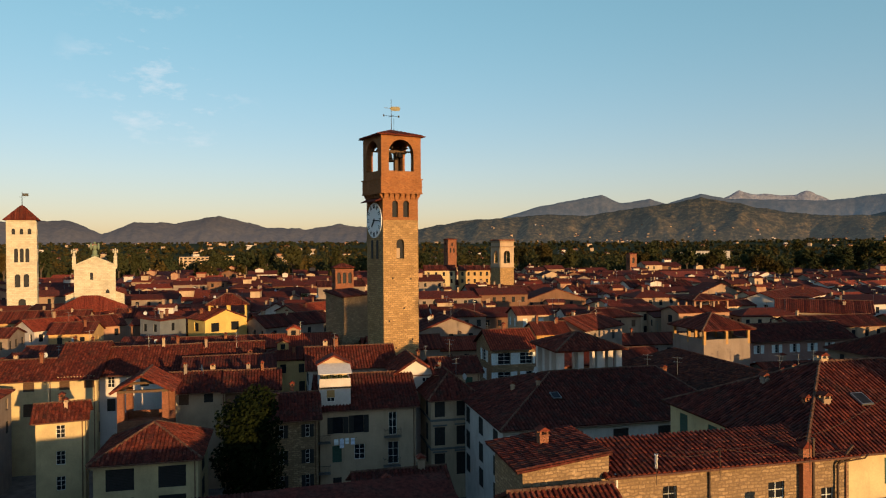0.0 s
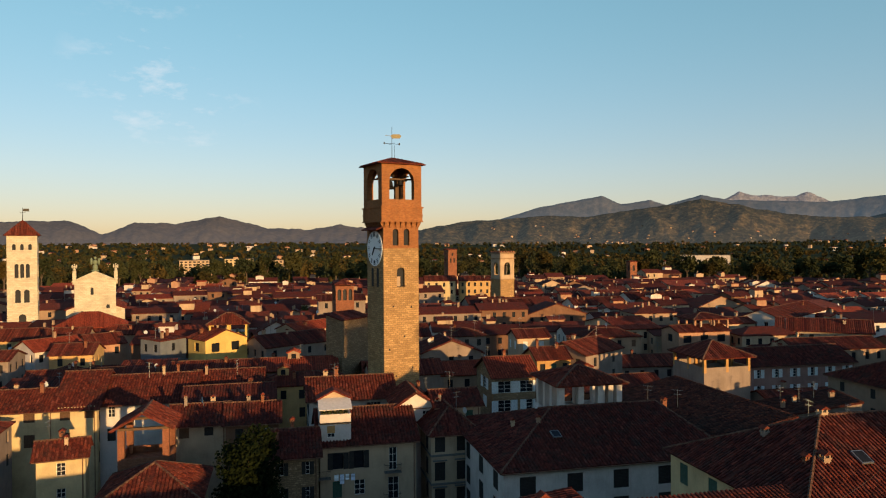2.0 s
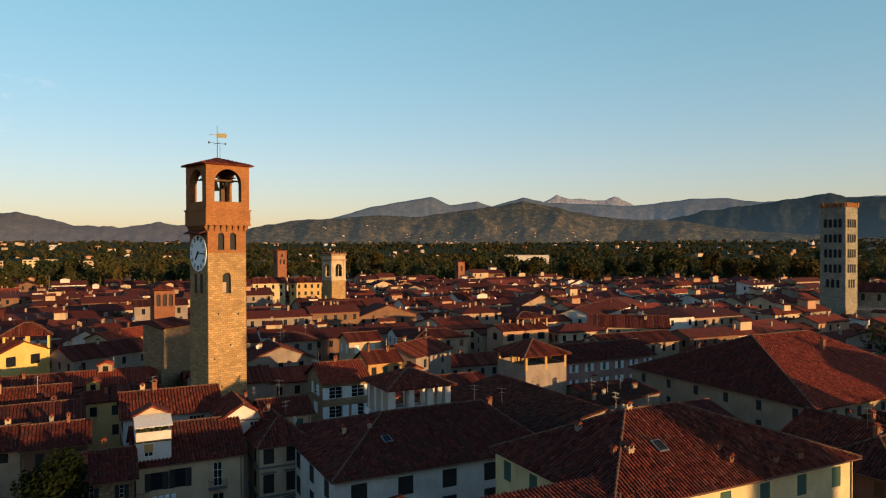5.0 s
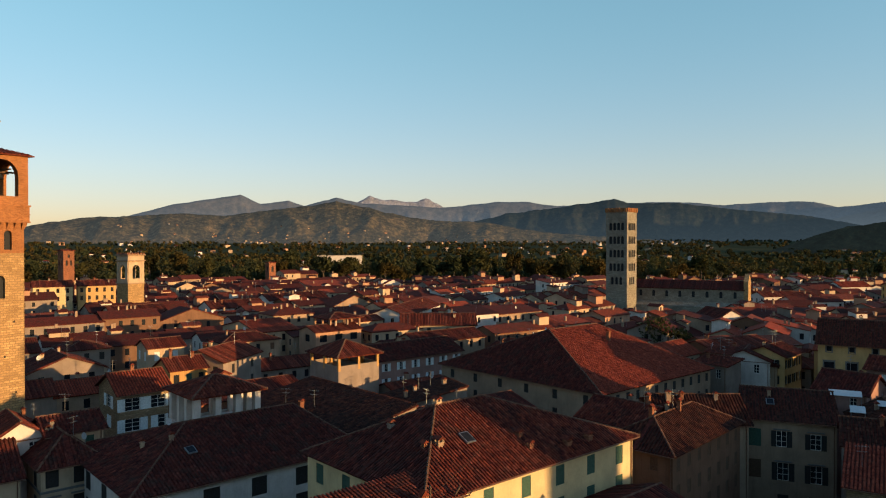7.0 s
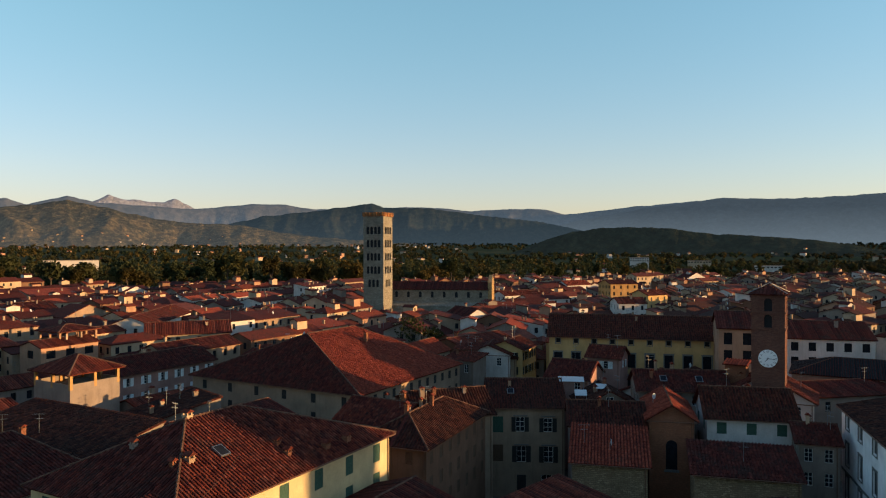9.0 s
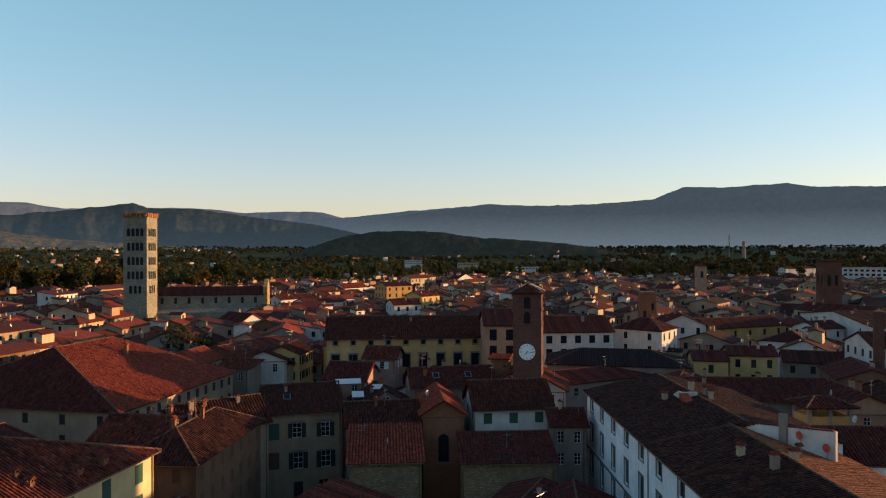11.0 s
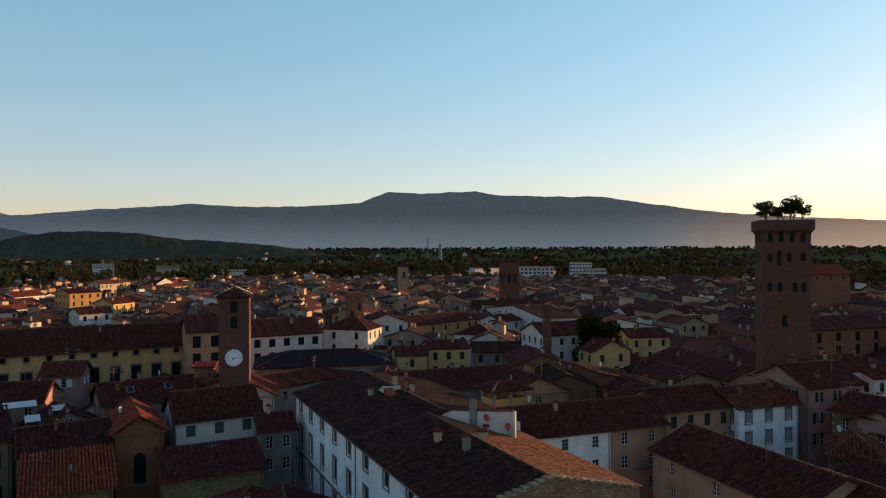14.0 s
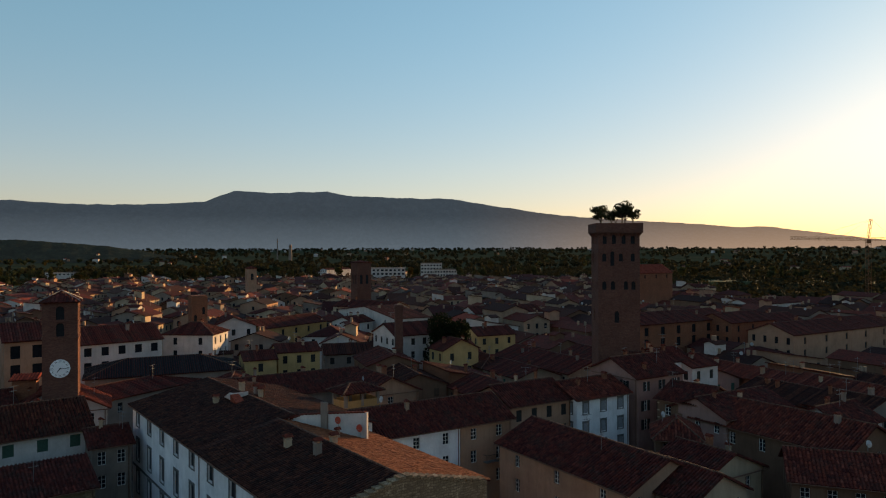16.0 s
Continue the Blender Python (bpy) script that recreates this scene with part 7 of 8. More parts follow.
def far_house(m, w, d, eave, rise, kind, wall, roof, rnd, panes=True, clutter=False):
    """A house far off, added to the joined mass of the town."""
    wb, rb = far_walls[wall], far_roofs[roof]
    T = lambda p: m @ Vector(p)
    vs = [(0, 0, -5), (w, 0, -5), (w, d, -5), (0, d, -5), (0, 0, eave), (w, 0, eave), (w, d, eave), (0, d, eave)]
    fs = [(0, 1, 5, 4), (1, 2, 6, 5), (2, 3, 7, 6), (3, 0, 4, 7)]
    if kind == "gx":
        vs += [(0, d / 2, eave + rise), (w, d / 2, eave + rise)]
        fs += [(7, 4, 8), (5, 6, 9)]
    elif kind == "shed":
        vs += [(w, d, eave + rise), (0, d, eave + rise)]
        fs += [(5, 6, 8), (7, 4, 9), (6, 7, 9, 8)]
    elif kind == "gy":
        vs += [(w / 2, 0, eave + rise), (w / 2, d, eave + rise)]
        fs += [(4, 5, 8), (6, 7, 9)]
    wb.solid([T(v) for v in vs], fs)
    planes, _ = roof_planes(kind, w, d, eave + 0.12, rise, 0.35)
    for p in planes:
        q = [Vector(v) for v in p]
        n = (q[1] - q[0]).cross(q[-1] - q[0]).normalized()
        n = n if n.z > 0 else -n
        k = len(q)
        rb.solid([T(v) for v in q] + [T(v - n * 0.2) for v in q], [tuple(range(k)), tuple(range(k, 2 * k))[::-1]] + [(i, (i + 1) % k, k + (i + 1) % k, k + i) for i in range(k)])
    if panes:
        for side in range(2):
            wid = w if side == 0 else d
            nb = max(1, int(wid / 3.0))
            for f in range(2):
                top = eave - 0.8 - f * 3.1
                for b in range(nb):
                    if rnd.random() < 0.2:
                        continue
                    c = wid * (b + 0.5) / nb
                    if side == 0:
                        far_panes.face(T((c - 0.5, -0.02, top - 1.6)), T((c + 0.5, -0.02, top - 1.6)), T((c + 0.5, -0.02, top)), T((c - 0.5, -0.02, top)))
                    else:
                        far_panes.face(T((-0.02, c + 0.5, top - 1.6)), T((-0.02, c - 0.5, top - 1.6)), T((-0.02, c - 0.5, top)), T((-0.02, c + 0.5, top)))
    if panes and w > 6 and rnd.random() < 0.34:
        rw, rd = rnd.uniform(2.5, 5), rnd.uniform(2.5, 4.5)
        far_house(m @ pose(rnd.uniform(0.1, 0.5) * w, rnd.uniform(0.15, 0.5) * d, 0), rw, rd, eave + rise * 0.5 + rnd.uniform(1.4, 3.0), 0.6, rnd.choice(("gx", "gy", "shed")),
                  rnd.choice(("white", "cream", "peach", wall)), roof, rnd, False)
    if clutter:
        for _ in range(rnd.choice((0, 1, 2))):
            x, y = rnd.uniform(0.1, 0.9) * w, rnd.uniform(0.2, 0.8) * d
            p = T((x, y, roof_height(kind, w, d, eave, rise, x, y)))
            h = rnd.uniform(1.8, 3.4)
            if rnd.random() < 0.65:
                far_masts.beam(p, p + Vector((0, 0, h)), 0.035, 3)
                for q in (0.05, 0.3):
                    a = rnd.uniform(0, 6.3)
                    far_masts.beam(p + Vector((-0.6 * math.cos(a), -0.6 * math.sin(a), h - q)), p + Vector((0.6 * math.cos(a), 0.6 * math.sin(a), h - q)), 0.03, 3)
            else:
                far_dishes.beam(p + Vector((0, 0, 1.0)), p + Vector((0.06, -0.09, 1.03)), 0.45, 9)
    for _ in range(rnd.choice((0, 0, 1, 1, 2))):
        x, y = rnd.uniform(0.2, 0.8) * w, rnd.uniform(0.3, 0.7) * d
        z = roof_height(kind, w, d, eave, rise, x, y)
        s = 0.28
        far_stacks.solid([T((x + a * s, y + b * s, z + c)) for c in (-0.5, 1.3) for a, b in ((-1, -1), (1, -1), (1, 1), (-1, 1))],
                         [(4, 5, 6, 7), (0, 1, 5, 4), (1, 2, 6, 5), (2, 3, 7, 6), (3, 0, 4, 7)])


FAR_PAINT = {"cream": "cream", "white": "white", "beige": "beige", "grey": "grey", "yellow": "cream", "peach": "peach", "pink": "peach", "ochre": "beige", "brown": "brown", "stone": "brown", "brick": "brown"}
fill_rnd = random.Random(77)


def town_limit(az):
    far = 470 if az < 40 else 470 + (min(az, 75) - 40) * 5.5
    return far - min(250, max(0, az - 112) * 25)     # gardens and woods come closer in the south-east


def plot(gx, gy, w, d, back, line):
    """One plot of the street grid; back: its front faces the other street; line: the block's eaves height, roof pitch, tiles and turn."""
    rnd = fill_rnd
    eave = line[0] + rnd.gauss(0, 0.75)
    kind = rnd.choice(("gx",) * 9 + ("gy", "hip", "shed"))
    paint, tile = rnd.choice(PAINTS), rnd.choice((line[2], line[2], rnd.choice(TILES)))
    style = rnd.choice(("open+dark", "shut+green", "shut+brown", "bare", "half+dark", "shut+dark"))
    jit, skip, pitch = rnd.uniform(-1, 1), rnd.random(), line[1]
    x, y = gc * gx - gs_ * gy, gs_ * gx + gc * gy
    jit += 13 * noise.noise(Vector((x * 0.009, y * 0.009, 7.0)))     # lanes wander from the grid
    cx, cy = x + gc * w / 2 - gs_ * d / 2, y + gs_ * w / 2 + gc * d / 2
    r = math.hypot(cx, cy)
    az = math.degrees(math.atan2(cx, cy))
    jit += line[3] * min(1.0, max(0.0, (az - 40) / 10)) * min(1.0, max(0.0, (105 - az) / 15))
    behind = not (-44 < az < 146)
    # towards the sun, tiles darken and walls turn browner in place of backlight
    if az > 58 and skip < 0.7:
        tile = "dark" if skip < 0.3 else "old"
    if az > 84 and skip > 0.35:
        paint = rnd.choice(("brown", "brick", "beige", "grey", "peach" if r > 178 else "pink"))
    if r > (165 if behind else town_limit(az)) or skip < 0.05 or r < 16:
        return
    if not free(cx, cy, min(w, d) * 0.4 if r < 200 else 2.5):
        return
    rise = (d / 2 if kind == "gx" else w / 2 if kind == "gy" else min(w, d) / 2 if kind == "hip" else d * 0.5) * pitch
    if behind:
        eave = min(max(eave, 8.5), 11.5)
    elif r < 150:
        low = (29.5 if az < 36 else 35.0) - 0.352 * r - 1.2
        eave = min(eave, 6.0 + min(3.2, max(0.0, r - 95) * 0.16) + rnd.uniform(0, 1.3))
        if r < (106 if az < 36 else 86):
            eave = min(low - rise, 10.0)
        if eave < 1.0:
            return
    if az > 98 and not behind and 150 <= r < 205:
        eave = min(eave, 9.0)
    if r < 178 and not behind and r > 60:
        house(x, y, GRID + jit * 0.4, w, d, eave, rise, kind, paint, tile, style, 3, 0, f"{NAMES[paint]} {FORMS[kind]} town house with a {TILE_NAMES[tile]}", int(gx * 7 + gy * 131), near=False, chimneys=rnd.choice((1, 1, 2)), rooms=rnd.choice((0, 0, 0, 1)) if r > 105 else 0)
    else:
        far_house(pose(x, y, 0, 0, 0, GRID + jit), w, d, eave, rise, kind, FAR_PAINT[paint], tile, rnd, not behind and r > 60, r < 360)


def block_lines():
    return [(fill_rnd.gauss(10.3, 1.5), fill_rnd.uniform(0.3, 0.42), fill_rnd.choice(TILES), fill_rnd.choice((14.0, -26.0, -30.0))) for _ in range(2)]


gy = -700.0
while gy < 720:
    deep = fill_rnd.uniform(9.0, 13.0)
    deep2 = fill_rnd.uniform(8.0, 12.0)
    gx = -700.0 + fill_rnd.uniform(0, 20)
    run = 0.0
    lines = block_lines()
    while gx < 720:
        w = fill_rnd.uniform(8.0, 22.0)
        plot(gx, gy, w + 0.2, deep + fill_rnd.uniform(-0.4, 0.2), False, lines[0])
        plot(gx + fill_rnd.uniform(-0.5, 0.5), gy + deep + fill_rnd.uniform(0.3, 2.5), w + 0.2, deep2, True, lines[1])
        gx += w
        run += w
        if run > 48:
            gx += fill_rnd.uniform(3.0, 7.0)
            run = 0.0
            lines = block_lines()
    gy += deep + deep2 + fill_rnd.uniform(4.5, 8.0)
for k, b in far_walls.items():
    tagged(part("far_house_walls", b, WALLS[k]), f"{k} plastered walls of crowded far town houses", "houses", kind="stuff")
for k, b in far_roofs.items():
    tagged(part("far_house_roofs", b, ROOFS[k]), f"{TILE_NAMES[k].replace('roof', 'roofs')} of crowded far town houses", "roofs", kind="stuff")
tagged(part("far_windows", far_panes, GLASS), "dark windows of crowded far town houses", "windows", kind="stuff")
tagged(part("far_aerials", far_masts, METAL), "thin television aerials on far town roofs", "aerials", kind="stuff")
tagged(part("far_dishes", far_dishes, DISH_PALE), "small pale satellite dishes on far roofs", "dishes", kind="stuff")
tagged(part("far_chimneys", far_stacks, WALLS["beige"]), "small plastered chimneys on far town roofs", "chimneys", kind="stuff")

# ---- trees on the town walls and woods on the plain ----
belt = random.Random(12)
rampart = Build()
for k in range(120):
    a0, a1 = -46 + k * 1.6, -46 + (k + 1) * 1.6
    L = lambda a: 478 if a < 40 else 478 + (min(a, 75) - 40) * 5.5
    ring = []
    for a in (a0, a1):
        for off, z in ((0, -4.5), (12, 7.0), (60, 7.0), (74, -4.5)):
            ring.append(((L(a) + off) * math.sin(radians(a)), (L(a) + off) * math.cos(radians(a)), z))
    rampart.solid(ring, [(0, 4, 5, 1), (1, 5, 6, 2), (2, 6, 7, 3)])
tagged(part("ground_rampart", rampart, plain("grassy_bank", (0.05, 0.06, 0.025), 0.95, 0, 0.4, 0.3)), "grassy earth rampart round the old town", "ground", kind="structure")
KINDS = [((41, 15.0, 6.0, 700, 0.75, 0.85, False), "green"), ((42, 15.0, 6.0, 700, 0.75, 0.85, False), "dark"), ((43, 16.0, 5.0, 700, 0.7, 1.1, False), "gold"), ((44, 15.0, 6.5, 700, 0.8, 0.8, False), "dark"),
         ((45, 18.0, 4.0, 600, 0.7, 1.0, True), "green")]
for k in range(205):
    az = belt.uniform(-40, 140)
    lim = 478 if az < 40 else 478 + (min(az, 75) - 40) * 5.5
    r = lim + 14 + belt.random() * 44 if k % 3 else lim + 80 + belt.random() * 90
    kind, leaf = belt.choice(KINDS)
    tree(kind, leaf, r * math.sin(radians(az)), r * math.cos(radians(az)), 6.8 if k % 3 else -4, belt.uniform(1.0, 1.6) if az < 50 else belt.uniform(0.55, 0.95), f"broad {'autumn gold' if leaf == 'gold' else 'dark green' if leaf == 'dark' else 'green'} tree on the edge of town", "town wall trees", belt.uniform(0, 360))

for az, r, sc in ((36.5, 500, 1.9), (38.0, 512, 2.0), (40.8, 505, 2.1), (46.5, 530, 1.6), (48.0, 545, 1.5), (-18.5, 420, 1.7), (-16.5, 430, 1.6), (-2.5, 490, 1.8), (25.0, 500, 1.7)):
    tree(KINDS[2][0], "gold", r * math.sin(radians(az)), r * math.cos(radians(az)), -4, sc, "tall autumn gold tree above the town edge", "town wall trees", az * 40)

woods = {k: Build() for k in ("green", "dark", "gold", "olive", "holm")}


def wood_tree(b, cx, cy, low, hgt, wd, leaves, size):
    """A far tree: leaf sprays that face outwards round two or three uneven lobes, over a dark heart."""
    lobes = [(belt.gauss(0, wd * 0.22), belt.gauss(0, wd * 0.22), hgt * belt.uniform(0.5, 0.72), wd * belt.uniform(0.32, 0.5), hgt * belt.uniform(0.24, 0.34)) for _ in range(3)]
    hx, hz = wd * 0.4, hgt * 0.42
    m = low + hgt * 0.5
    b.solid([(cx - hx, cy, m), (cx, cy - hx, m), (cx + hx, cy, m), (cx, cy + hx, m), (cx, cy, m + hz), (cx, cy, low)],
            [(0, 1, 4), (1, 2, 4), (2, 3, 4), (3, 0, 4), (1, 0, 5), (2, 1, 5), (3, 2, 5), (0, 3, 5)])
    for q in range(leaves):
        lx, ly, lz, lr, lh = lobes[q % 3]
        v = Vector((belt.gauss(0, 1), belt.gauss(0, 1), belt.gauss(0.25, 1))).normalized()
        p = Vector((cx + lx + v.x * lr, cy + ly + v.y * lr, low + lz + v.z * lh))
        n = (v + Vector((belt.gauss(0, 0.3), belt.gauss(0, 0.3), belt.gauss(0.1, 0.3)))).normalized()
        s = n.orthogonal().normalized()
        t = n.cross(s)
        z = size * belt.uniform(0.6, 1.25)
        b.solid([p - s * z - n * z * 0.3, p - t * z, p + s * z - n * z * 0.3, p + t * z], [(0, 1, 2), (0, 2, 3)])


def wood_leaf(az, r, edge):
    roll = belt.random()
    # woods towards the sun take the shade-darkened leaves
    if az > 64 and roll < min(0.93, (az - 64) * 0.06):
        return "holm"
    if r > edge + 900:
        return "olive" if roll < 0.5 else "dark" if roll < 0.8 else "gold" if az < 72 else "dark"
    patch = noise.noise(Vector((az * 0.35, r * 0.004, 9.0)))
    return "gold" if az < 75 and roll < 0.16 + 0.5 * max(0.0, patch) else "dark" if roll < 0.66 else "green"


for k in range(4200):
    az = belt.uniform(-42, 142)
    edge = town_limit(az)
    r = edge + 60 + belt.random() * 520
    if noise.noise(Vector((r * math.sin(radians(az)) * 0.006, r * math.cos(radians(az)) * 0.006, 2.0))) < -0.22 and belt.random() < 0.7:
        continue
    hgt = belt.uniform(10, 21) if az < 50 else belt.uniform(9, 15)
    wood_tree(woods[wood_leaf(az, r, edge)], r * math.sin(radians(az)), r * math.cos(radians(az)), plain_z(r), hgt, belt.uniform(5, 9), 46, 1.15)
for k in range(11000):
    az = belt.uniform(-42, 142)
    edge = town_limit(az)
    r = edge + 580 + belt.random() ** 1.3 * 2500
    dens = noise.noise(Vector((r * math.sin(radians(az)) * 0.0035, r * math.cos(radians(az)) * 0.0035, 2.0)))
    if dens < -0.1 and belt.random() < 0.85:
        continue
    wood_tree(woods[wood_leaf(az, r, edge)], r * math.sin(radians(az)), r * math.cos(radians(az)), plain_z(r), belt.uniform(8, 14), belt.uniform(8, 14), 15, 3.0)
# tall broad trees along the old walls
for k in range(150):
    az = belt.uniform(-40, 52)
    r = town_limit(az) + belt.uniform(40, 260)
    wood_tree(woods[belt.choice(("green", "dark", "olive", "gold"))], r * math.sin(radians(az)), r * math.cos(radians(az)), plain_z(r), belt.uniform(19, 27), belt.uniform(11, 17), 260, 1.0)
# dense gardens where the town ends in the south-east, in shade-darkened leaves
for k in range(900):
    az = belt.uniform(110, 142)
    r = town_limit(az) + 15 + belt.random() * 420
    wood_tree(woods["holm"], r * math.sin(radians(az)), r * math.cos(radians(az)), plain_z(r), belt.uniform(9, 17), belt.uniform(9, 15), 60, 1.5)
# a clipped row of poplars before the long warehouse
for k in range(34):
    r, az = 640 + belt.uniform(-3, 3), 16.6 + k * 0.19
    wood_tree(woods["dark"], r * math.sin(radians(az)), r * math.cos(radians(az)), -4, belt.uniform(16.5, 18.5), 3.4, 60, 0.8)
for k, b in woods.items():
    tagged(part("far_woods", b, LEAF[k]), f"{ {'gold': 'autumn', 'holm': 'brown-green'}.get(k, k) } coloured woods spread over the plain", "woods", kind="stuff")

villas = {k: Build() for k in ("white", "cream", "peach")}
villa_roofs = Build()
for k in range(430):
    az = belt.uniform(-40, 138)
    if az > 72 and belt.random() < 0.35:
        continue
    r = 620 + belt.random() ** 0.9 * 2900
    if belt.random() < 0.3 and az > 50:
        r = belt.uniform(620, 1100)
    m = pose(r * math.sin(radians(az)), r * math.cos(radians(az)), plain_z(r) + 4, 0, 0, belt.uniform(0, 90))
    w, d, h = belt.uniform(9, 20), belt.uniform(8, 11), belt.uniform(6, 10)
    b = villas[belt.choice(("white", "cream", "cream", "peach"))]
    T = lambda x, y, z: m @ Vector((x, y, z))
    b.solid([T(x, y, z) for z in (-4, h - 4) for x, y in ((0, 0), (w, 0), (w, d), (0, d))], [(0, 1, 5, 4), (1, 2, 6, 5), (2, 3, 7, 6), (3, 0, 4, 7), (4, 5, 6, 7)])
    villa_roofs.solid([T(-0.5, -0.5, h - 3.9), T(w + 0.5, -0.5, h - 3.9), T(w + 0.5, d + 0.5, h - 3.9), T(-0.5, d + 0.5, h - 3.9), T(d / 2, d / 2, h - 2), T(w - d / 2, d / 2, h - 2)],
                      [(0, 1, 5, 4), (1, 2, 5), (2, 3, 4, 5), (3, 0, 4)])
# small villas on the slopes of the near hills
for name, count in (("backdrop_olive_hills", 130), ("backdrop_low_wood_hill", 14)):
    vs, rows_, n_ = HILL_SKIN[name]
    for k in range(count):
        i, j = belt.randrange(int(n_ * 0.1), int(n_ * 0.75)), belt.choice((1, 2, 3, 4, 5, 6, 8, 10, 12))
        p = Vector(vs[i * (rows_ + 2) + j])
        m = Matrix.Translation(p) @ pose(0, 0, 0, 0, 0, belt.uniform(0, 90))
        w, d, h = belt.uniform(5, 11), belt.uniform(5, 8), belt.uniform(3, 5.5)
        b = villas[belt.choice(("white", "cream", "cream", "peach"))]
        T = lambda x, y, z: m @ Vector((x, y, z))
        b.solid([T(x, y, z) for z in (-12, h) for x, y in ((0, 0), (w, 0), (w, d), (0, d))], [(0, 1, 5, 4), (1, 2, 6, 5), (2, 3, 7, 6), (3, 0, 4, 7), (4, 5, 6, 7)])
        villa_roofs.solid([T(-0.5, -0.5, h), T(w + 0.5, -0.5, h), T(w + 0.5, d + 0.5, h), T(-0.5, d + 0.5, h), T(w / 2, d / 2, h + 2.2)], [(0, 1, 4), (1, 2, 4), (2, 3, 4), (3, 0, 4)])
for k, b in villas.items():
    tagged(part("far_villas", b, WALLS[k]), f"{k} villas scattered over the wooded plain", "houses", kind="stuff")
tagged(part("far_villa_roofs", villa_roofs, ROOFS["clay"]), "clay roofs of villas scattered over the plain", "roofs", kind="stuff")


# ---- landmarks out on the plain ----
def block(x, y, yaw, w, d, z, wall, label, floors, cols, roof=None):
    ob = thing("far_building", pose(x, y, 0, 0, 0, yaw), label, "building", "far buildings")
    b = Build()
    b.box(0, w, 0, d, -5, z)
    part("wall", b, WALLS[wall], ob)
    b = Build()
    b.box(-0.4, w + 0.4, -0.4, d + 0.4, z + 0.004, z + 0.5)
    part("roof", b, ROOFS[roof] if roof else WALLS["grey"], ob)
    for f in range(floors):
        for k in range(cols):
            b = Build()
            c = w * (k + 0.5) / cols
            b.box(c - w * 0.3 / cols, c + w * 0.3 / cols, -0.15, 0.1, z - 2.6 - f * 3.3, z - 1.0 - f * 3.3)
            part("window", b, GLASS, ob)


def out(az, r):
    return r * math.sin(radians(az)), r * math.cos(radians(az))


block(*out(99.6, 700), -100, 21, 14, 23, "white", "white modern block with rows of windows", 3, 7)
block(*out(100.7, 690), -100, 22, 12, 17, "white", "lower white wing with rows of windows", 2, 8)
block(*out(95.3, 640), -95, 34, 12, 20, "white", "long white building at the town edge", 2, 9)
block(*out(18.6, 900), -19, 56, 14, 19.5, "white", "long low white warehouse among trees", 0, 1)
block(*out(63.0, 1200), -62, 30, 14, 17, "white", "pale villa on a wooded rise", 2, 8)
block(*out(67.3, 1150), -66, 34, 16, 13, "cream", "pale low hall among trees", 1, 8)
block(*out(72.0, 1000), -70, 36, 16, 10, "white", "white low hall among trees", 1, 8)
block(*out(-20.5, 900), 20, 34, 14, 17, "cream", "sunlit pale apartment block", 3, 7)
block(*out(-17.2, 960), 17, 36, 14, 17, "pale", "sunlit yellowish apartment block", 3, 7)
block(*out(-14.0, 900), 14, 28, 14, 16, "cream", "sunlit cream apartment block", 3, 6)
for az_, r_, h_, w_ in ((88.2, 1900, 62, 1.8), (89.2, 1920, 46, 5.0)):
    sx, sy = out(az_, r_)
    st = thing("factory_stack", pose(sx, sy, plain_z(r_)), "pale industrial stack far out on the plain", "chimney", "factory stacks")
    b = Build()
    b.beam((0, 0, 0), (0, 0, h_), w_, 12, w_ * 0.7)
    part("shaft", b, WALLS["grey"], st)
    b = Build()
    b.beam((0, 0, h_ * 0.85), (0, 0, h_ * 0.9), w_ * 0.8, 12)
    part("band", b, WALLS["brick"], st)
st = thing("brick_stack", pose(158.5, -21.7, -4), "tall square brick chimney stack among roofs", "chimney")
b = Build()
b.box(-0.85, 0.85, -0.85, 0.85, 0, 27)
part("shaft", b, DARK_BRICK, st)
b = Build()
b.box(-1.02, 1.02, -1.02, 1.02, 26.2, 26.8)
part("cornice", b, DARK_BRICK, st)

# ---- aerials and dishes on the roofs ----
def aerial():
    ob = thing("tv_aerial", pose(0, 0, -50), "thin metal television aerial on a roof", "aerial", "roof aerials")
    b = Build()
    b.beam((0, 0, -0.3), (0, 0, 2.6), 0.03, 5)
    part("mast", b, METAL, ob)
    for z, r in ((2.5, 0.7), (1.9, 0.5)):
        b = Build()
        b.beam((-r, 0, z), (r, 0, z), 0.018, 4)
        for k in range(5):
            q = -r + 2 * r * k / 4
            b.beam((q, -0.28, z), (q, 0.28, z), 0.014, 4)
        tagged(part("antenna", b, METAL, ob), kind="stuff")
    return ob


def dish(mat, label):
    ob = thing("satellite_dish", pose(0, 0, -50), label, "dish", "satellite dishes")
    b = Build()
    b.beam((0, 0, -0.2), (0, 0, 1.1), 0.035, 6)
    b.beam((0, 0, 1.0), (0, -0.5, 1.0), 0.02, 5)
    part("bracket", b, METAL, ob)
    vs, fs = [], []
    seg, rn = 18, 4
    for j in range(rn + 1):
        r = 0.4 * j / rn
        for k in range(seg):
            a = k * math.tau / seg
            vs.append((r * math.cos(a), -0.12 - 0.35 * r * r, 1.1 + r * math.sin(a) * 1.1))
    for j in range(rn):
        for k in range(seg):
            fs.append((j * seg + k, j * seg + (k + 1) % seg, (j + 1) * seg + (k + 1) % seg, (j + 1) * seg + k))
    b = Build()
    b.v, b.f = vs, fs
    ds = part("reflector", b, mat, ob)
    smooth(ds)
    return ob


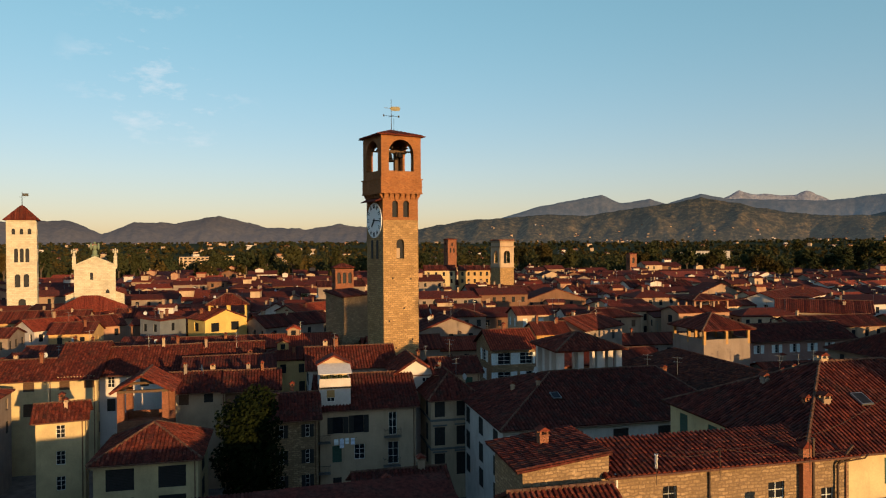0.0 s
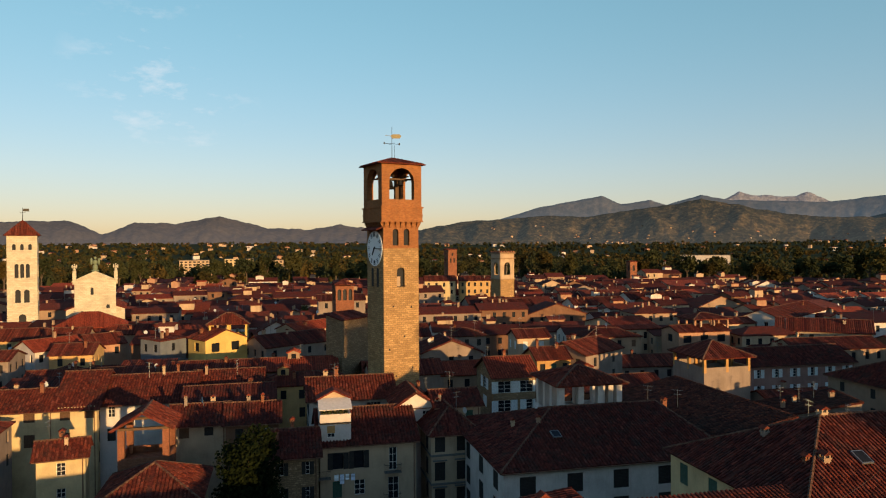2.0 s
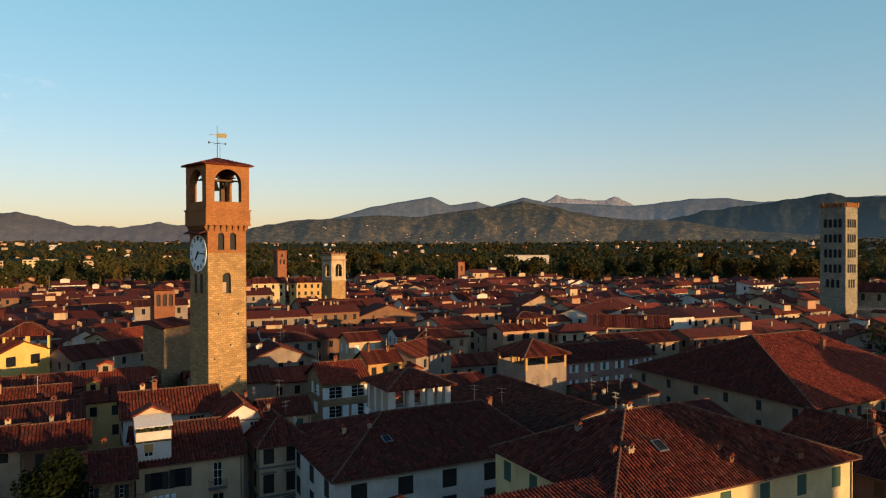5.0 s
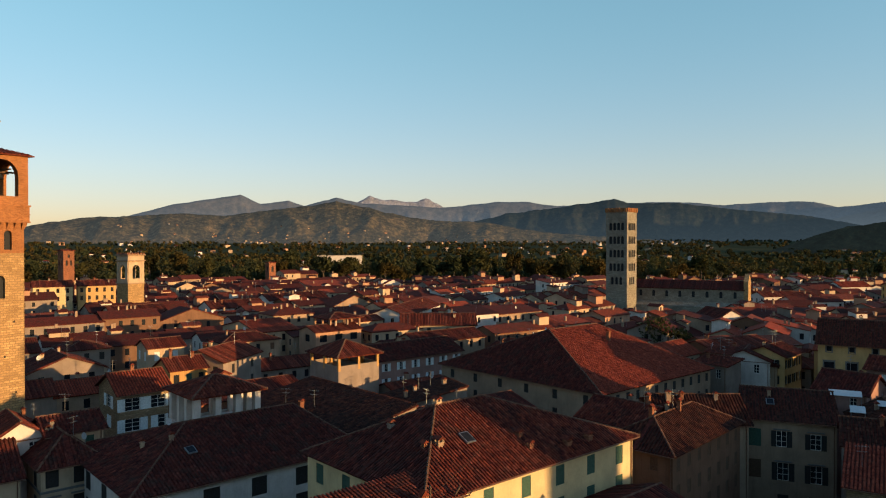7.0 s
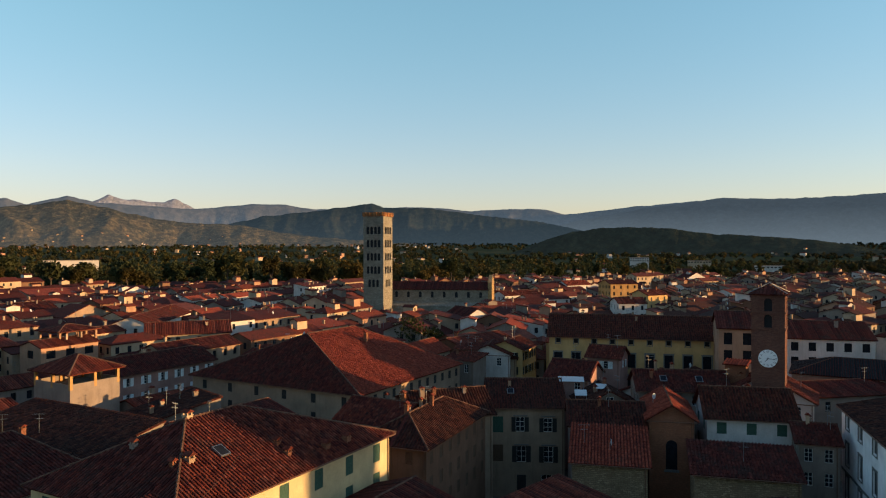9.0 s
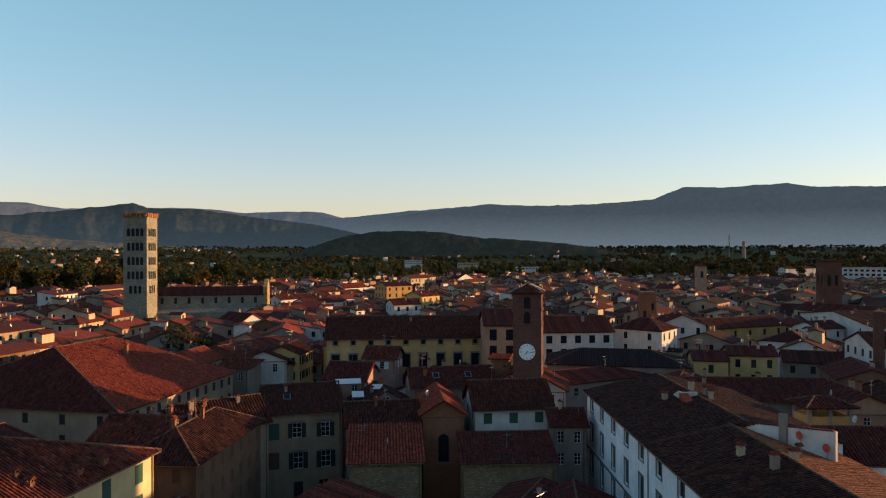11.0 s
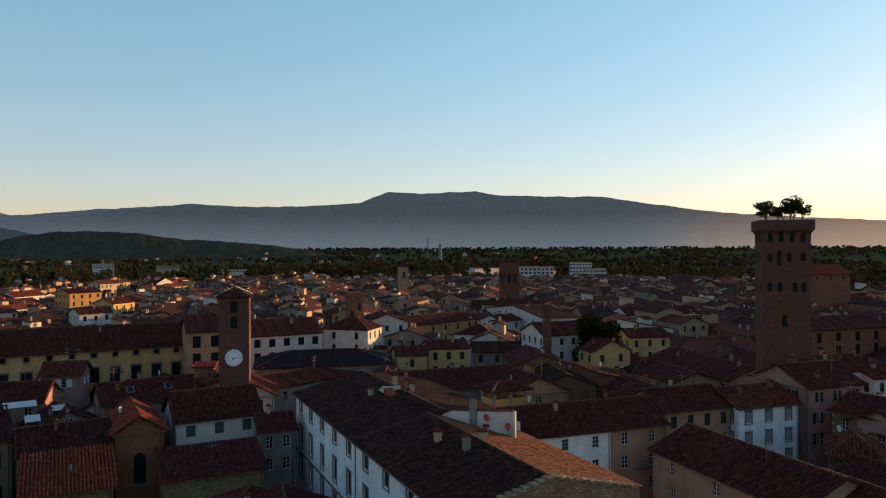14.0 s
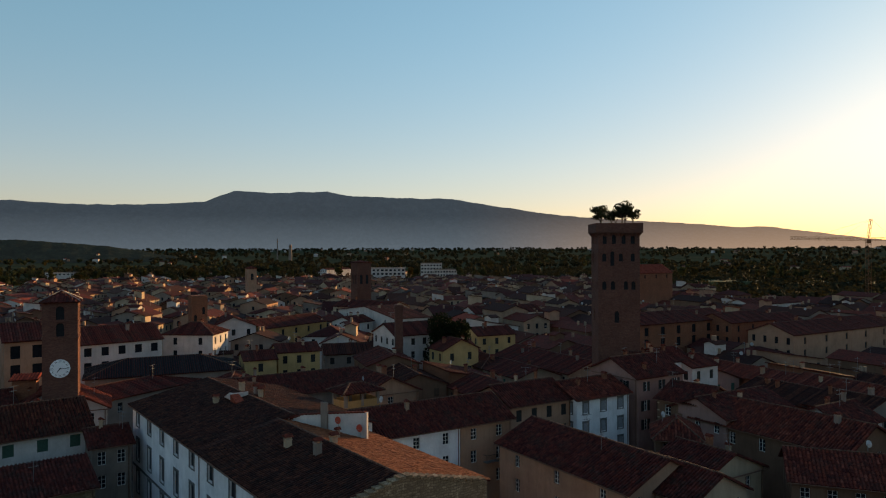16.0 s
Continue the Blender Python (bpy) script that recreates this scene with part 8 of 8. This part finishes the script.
last = random.Random(21)
a0, d0, d1 = aerial(), dish(DISH_PALE, "pale grey satellite dish on a roof"), dish(DISH_RED, "red satellite dish on a roof wall")
last.shuffle(SPOTS)
used = {"a": 0, "d": 0}
for p, near in SPOTS:
    r = p.xy.length
    if r > 175 or r < 86:
        continue
    if used["a"] < 120 and last.random() < 0.5:
        m = Matrix.Translation(p) @ pose(0, 0, 0, 0, 0, last.uniform(0, 360))
        if used["a"] == 0:
            a0.matrix_basis = m
        else:
            copy_thing(a0, m)
        used["a"] += 1
    elif used["d"] < 26 and last.random() < 0.5:
        m = Matrix.Translation(p) @ pose(0, 0, 0, 0, 0, last.uniform(-60, 60))
        if used["d"] == 0:
            d0.matrix_basis = m
        else:
            copy_thing(d0, m)
        used["d"] += 1
d1.matrix_basis = pose(81.4, -4.2, 14.7, 0, 0, -127)
copy_thing(d1, pose(79.7, -6.5, 14.1, 0, 0, -127))
wall_top = thing("parapet_wall", pose(86.9, 2.5, 0, 0, 0, -127.2), "whitewashed parapet wall standing on a palace roof", "wall")
b = Build()
b.prism([(0, 11.5), (12.2, 11.5), (12.2, 16.9), (3.4, 15.8), (0, 14.4)], "y", 0, 0.35)
part("wall", b, WALLS["white"], wall_top)
for k in range(24):
    b = Build()
    x = 0.05 + k * 0.5
    z = 15.8 + 1.1 * (x + 0.25 - 3.43) / 8.81 if x > 3.43 else 14.4 + 1.4 * (x + 0.25) / 3.43
    b.prism([(x, z), (x + 0.44, z), (x + 0.4, z + 0.14), (x + 0.04, z + 0.14)], "y", -0.08, 0.43)
    part("coping_tile", b, ROOFS["clay"], wall_top)
b = Build()
b.box(6.1, 7.0, -0.25, -0.003, 12, 17.6)
part("pier", b, WALLS["grey"], wall_top)


def roof_pole(x, y, z):
    ob = thing("roof_pole", pose(x, y, z), "thin metal pole holding a roof cable", "pole", "roof poles")
    b = Build()
    b.beam((0, 0, -0.8), (0, 0, 1.25), 0.022, 6)
    part("pole", b, RUSTY, ob)
    b = Build()
    b.beam((-0.15, 0, 1.2), (0.15, 0, 1.2), 0.02, 5)
    part("bracket", b, IRON, ob)


def cable(points, label):
    ob = thing("cable", pose(0, 0, 0), label, "cable", "roof cables")
    b = Build()
    for (p, q) in zip(points, points[1:]):
        p, q = Vector(p), Vector(q)
        last_p = p
        for k in range(1, 9):
            s = k / 8
            w = p.lerp(q, s) - Vector((0, 0, 0.35 * 4 * s * (1 - s)))
            b.beam(last_p, w, 0.011, 4)
            last_p = w
    part("wire", b, RUSTY, ob)


cable([(11.2, 46.0, 14.5), (13.4, 44.6, 16.3), (21.6, 41.8, 18.0), (29.6, 47.2, 19.2)], "thin cable strung across the tile roof")
cable([(13.4, 44.5, 16.2), (17.7, 45.1, 16.3), (26.5, 46.9, 15.6)], "thin slack cable over the tile roof")
roof_pole(13.4, 44.5, 15.0)
roof_pole(17.5, 44.7, 15.2)
roof_pole(21.6, 41.6, 16.7)
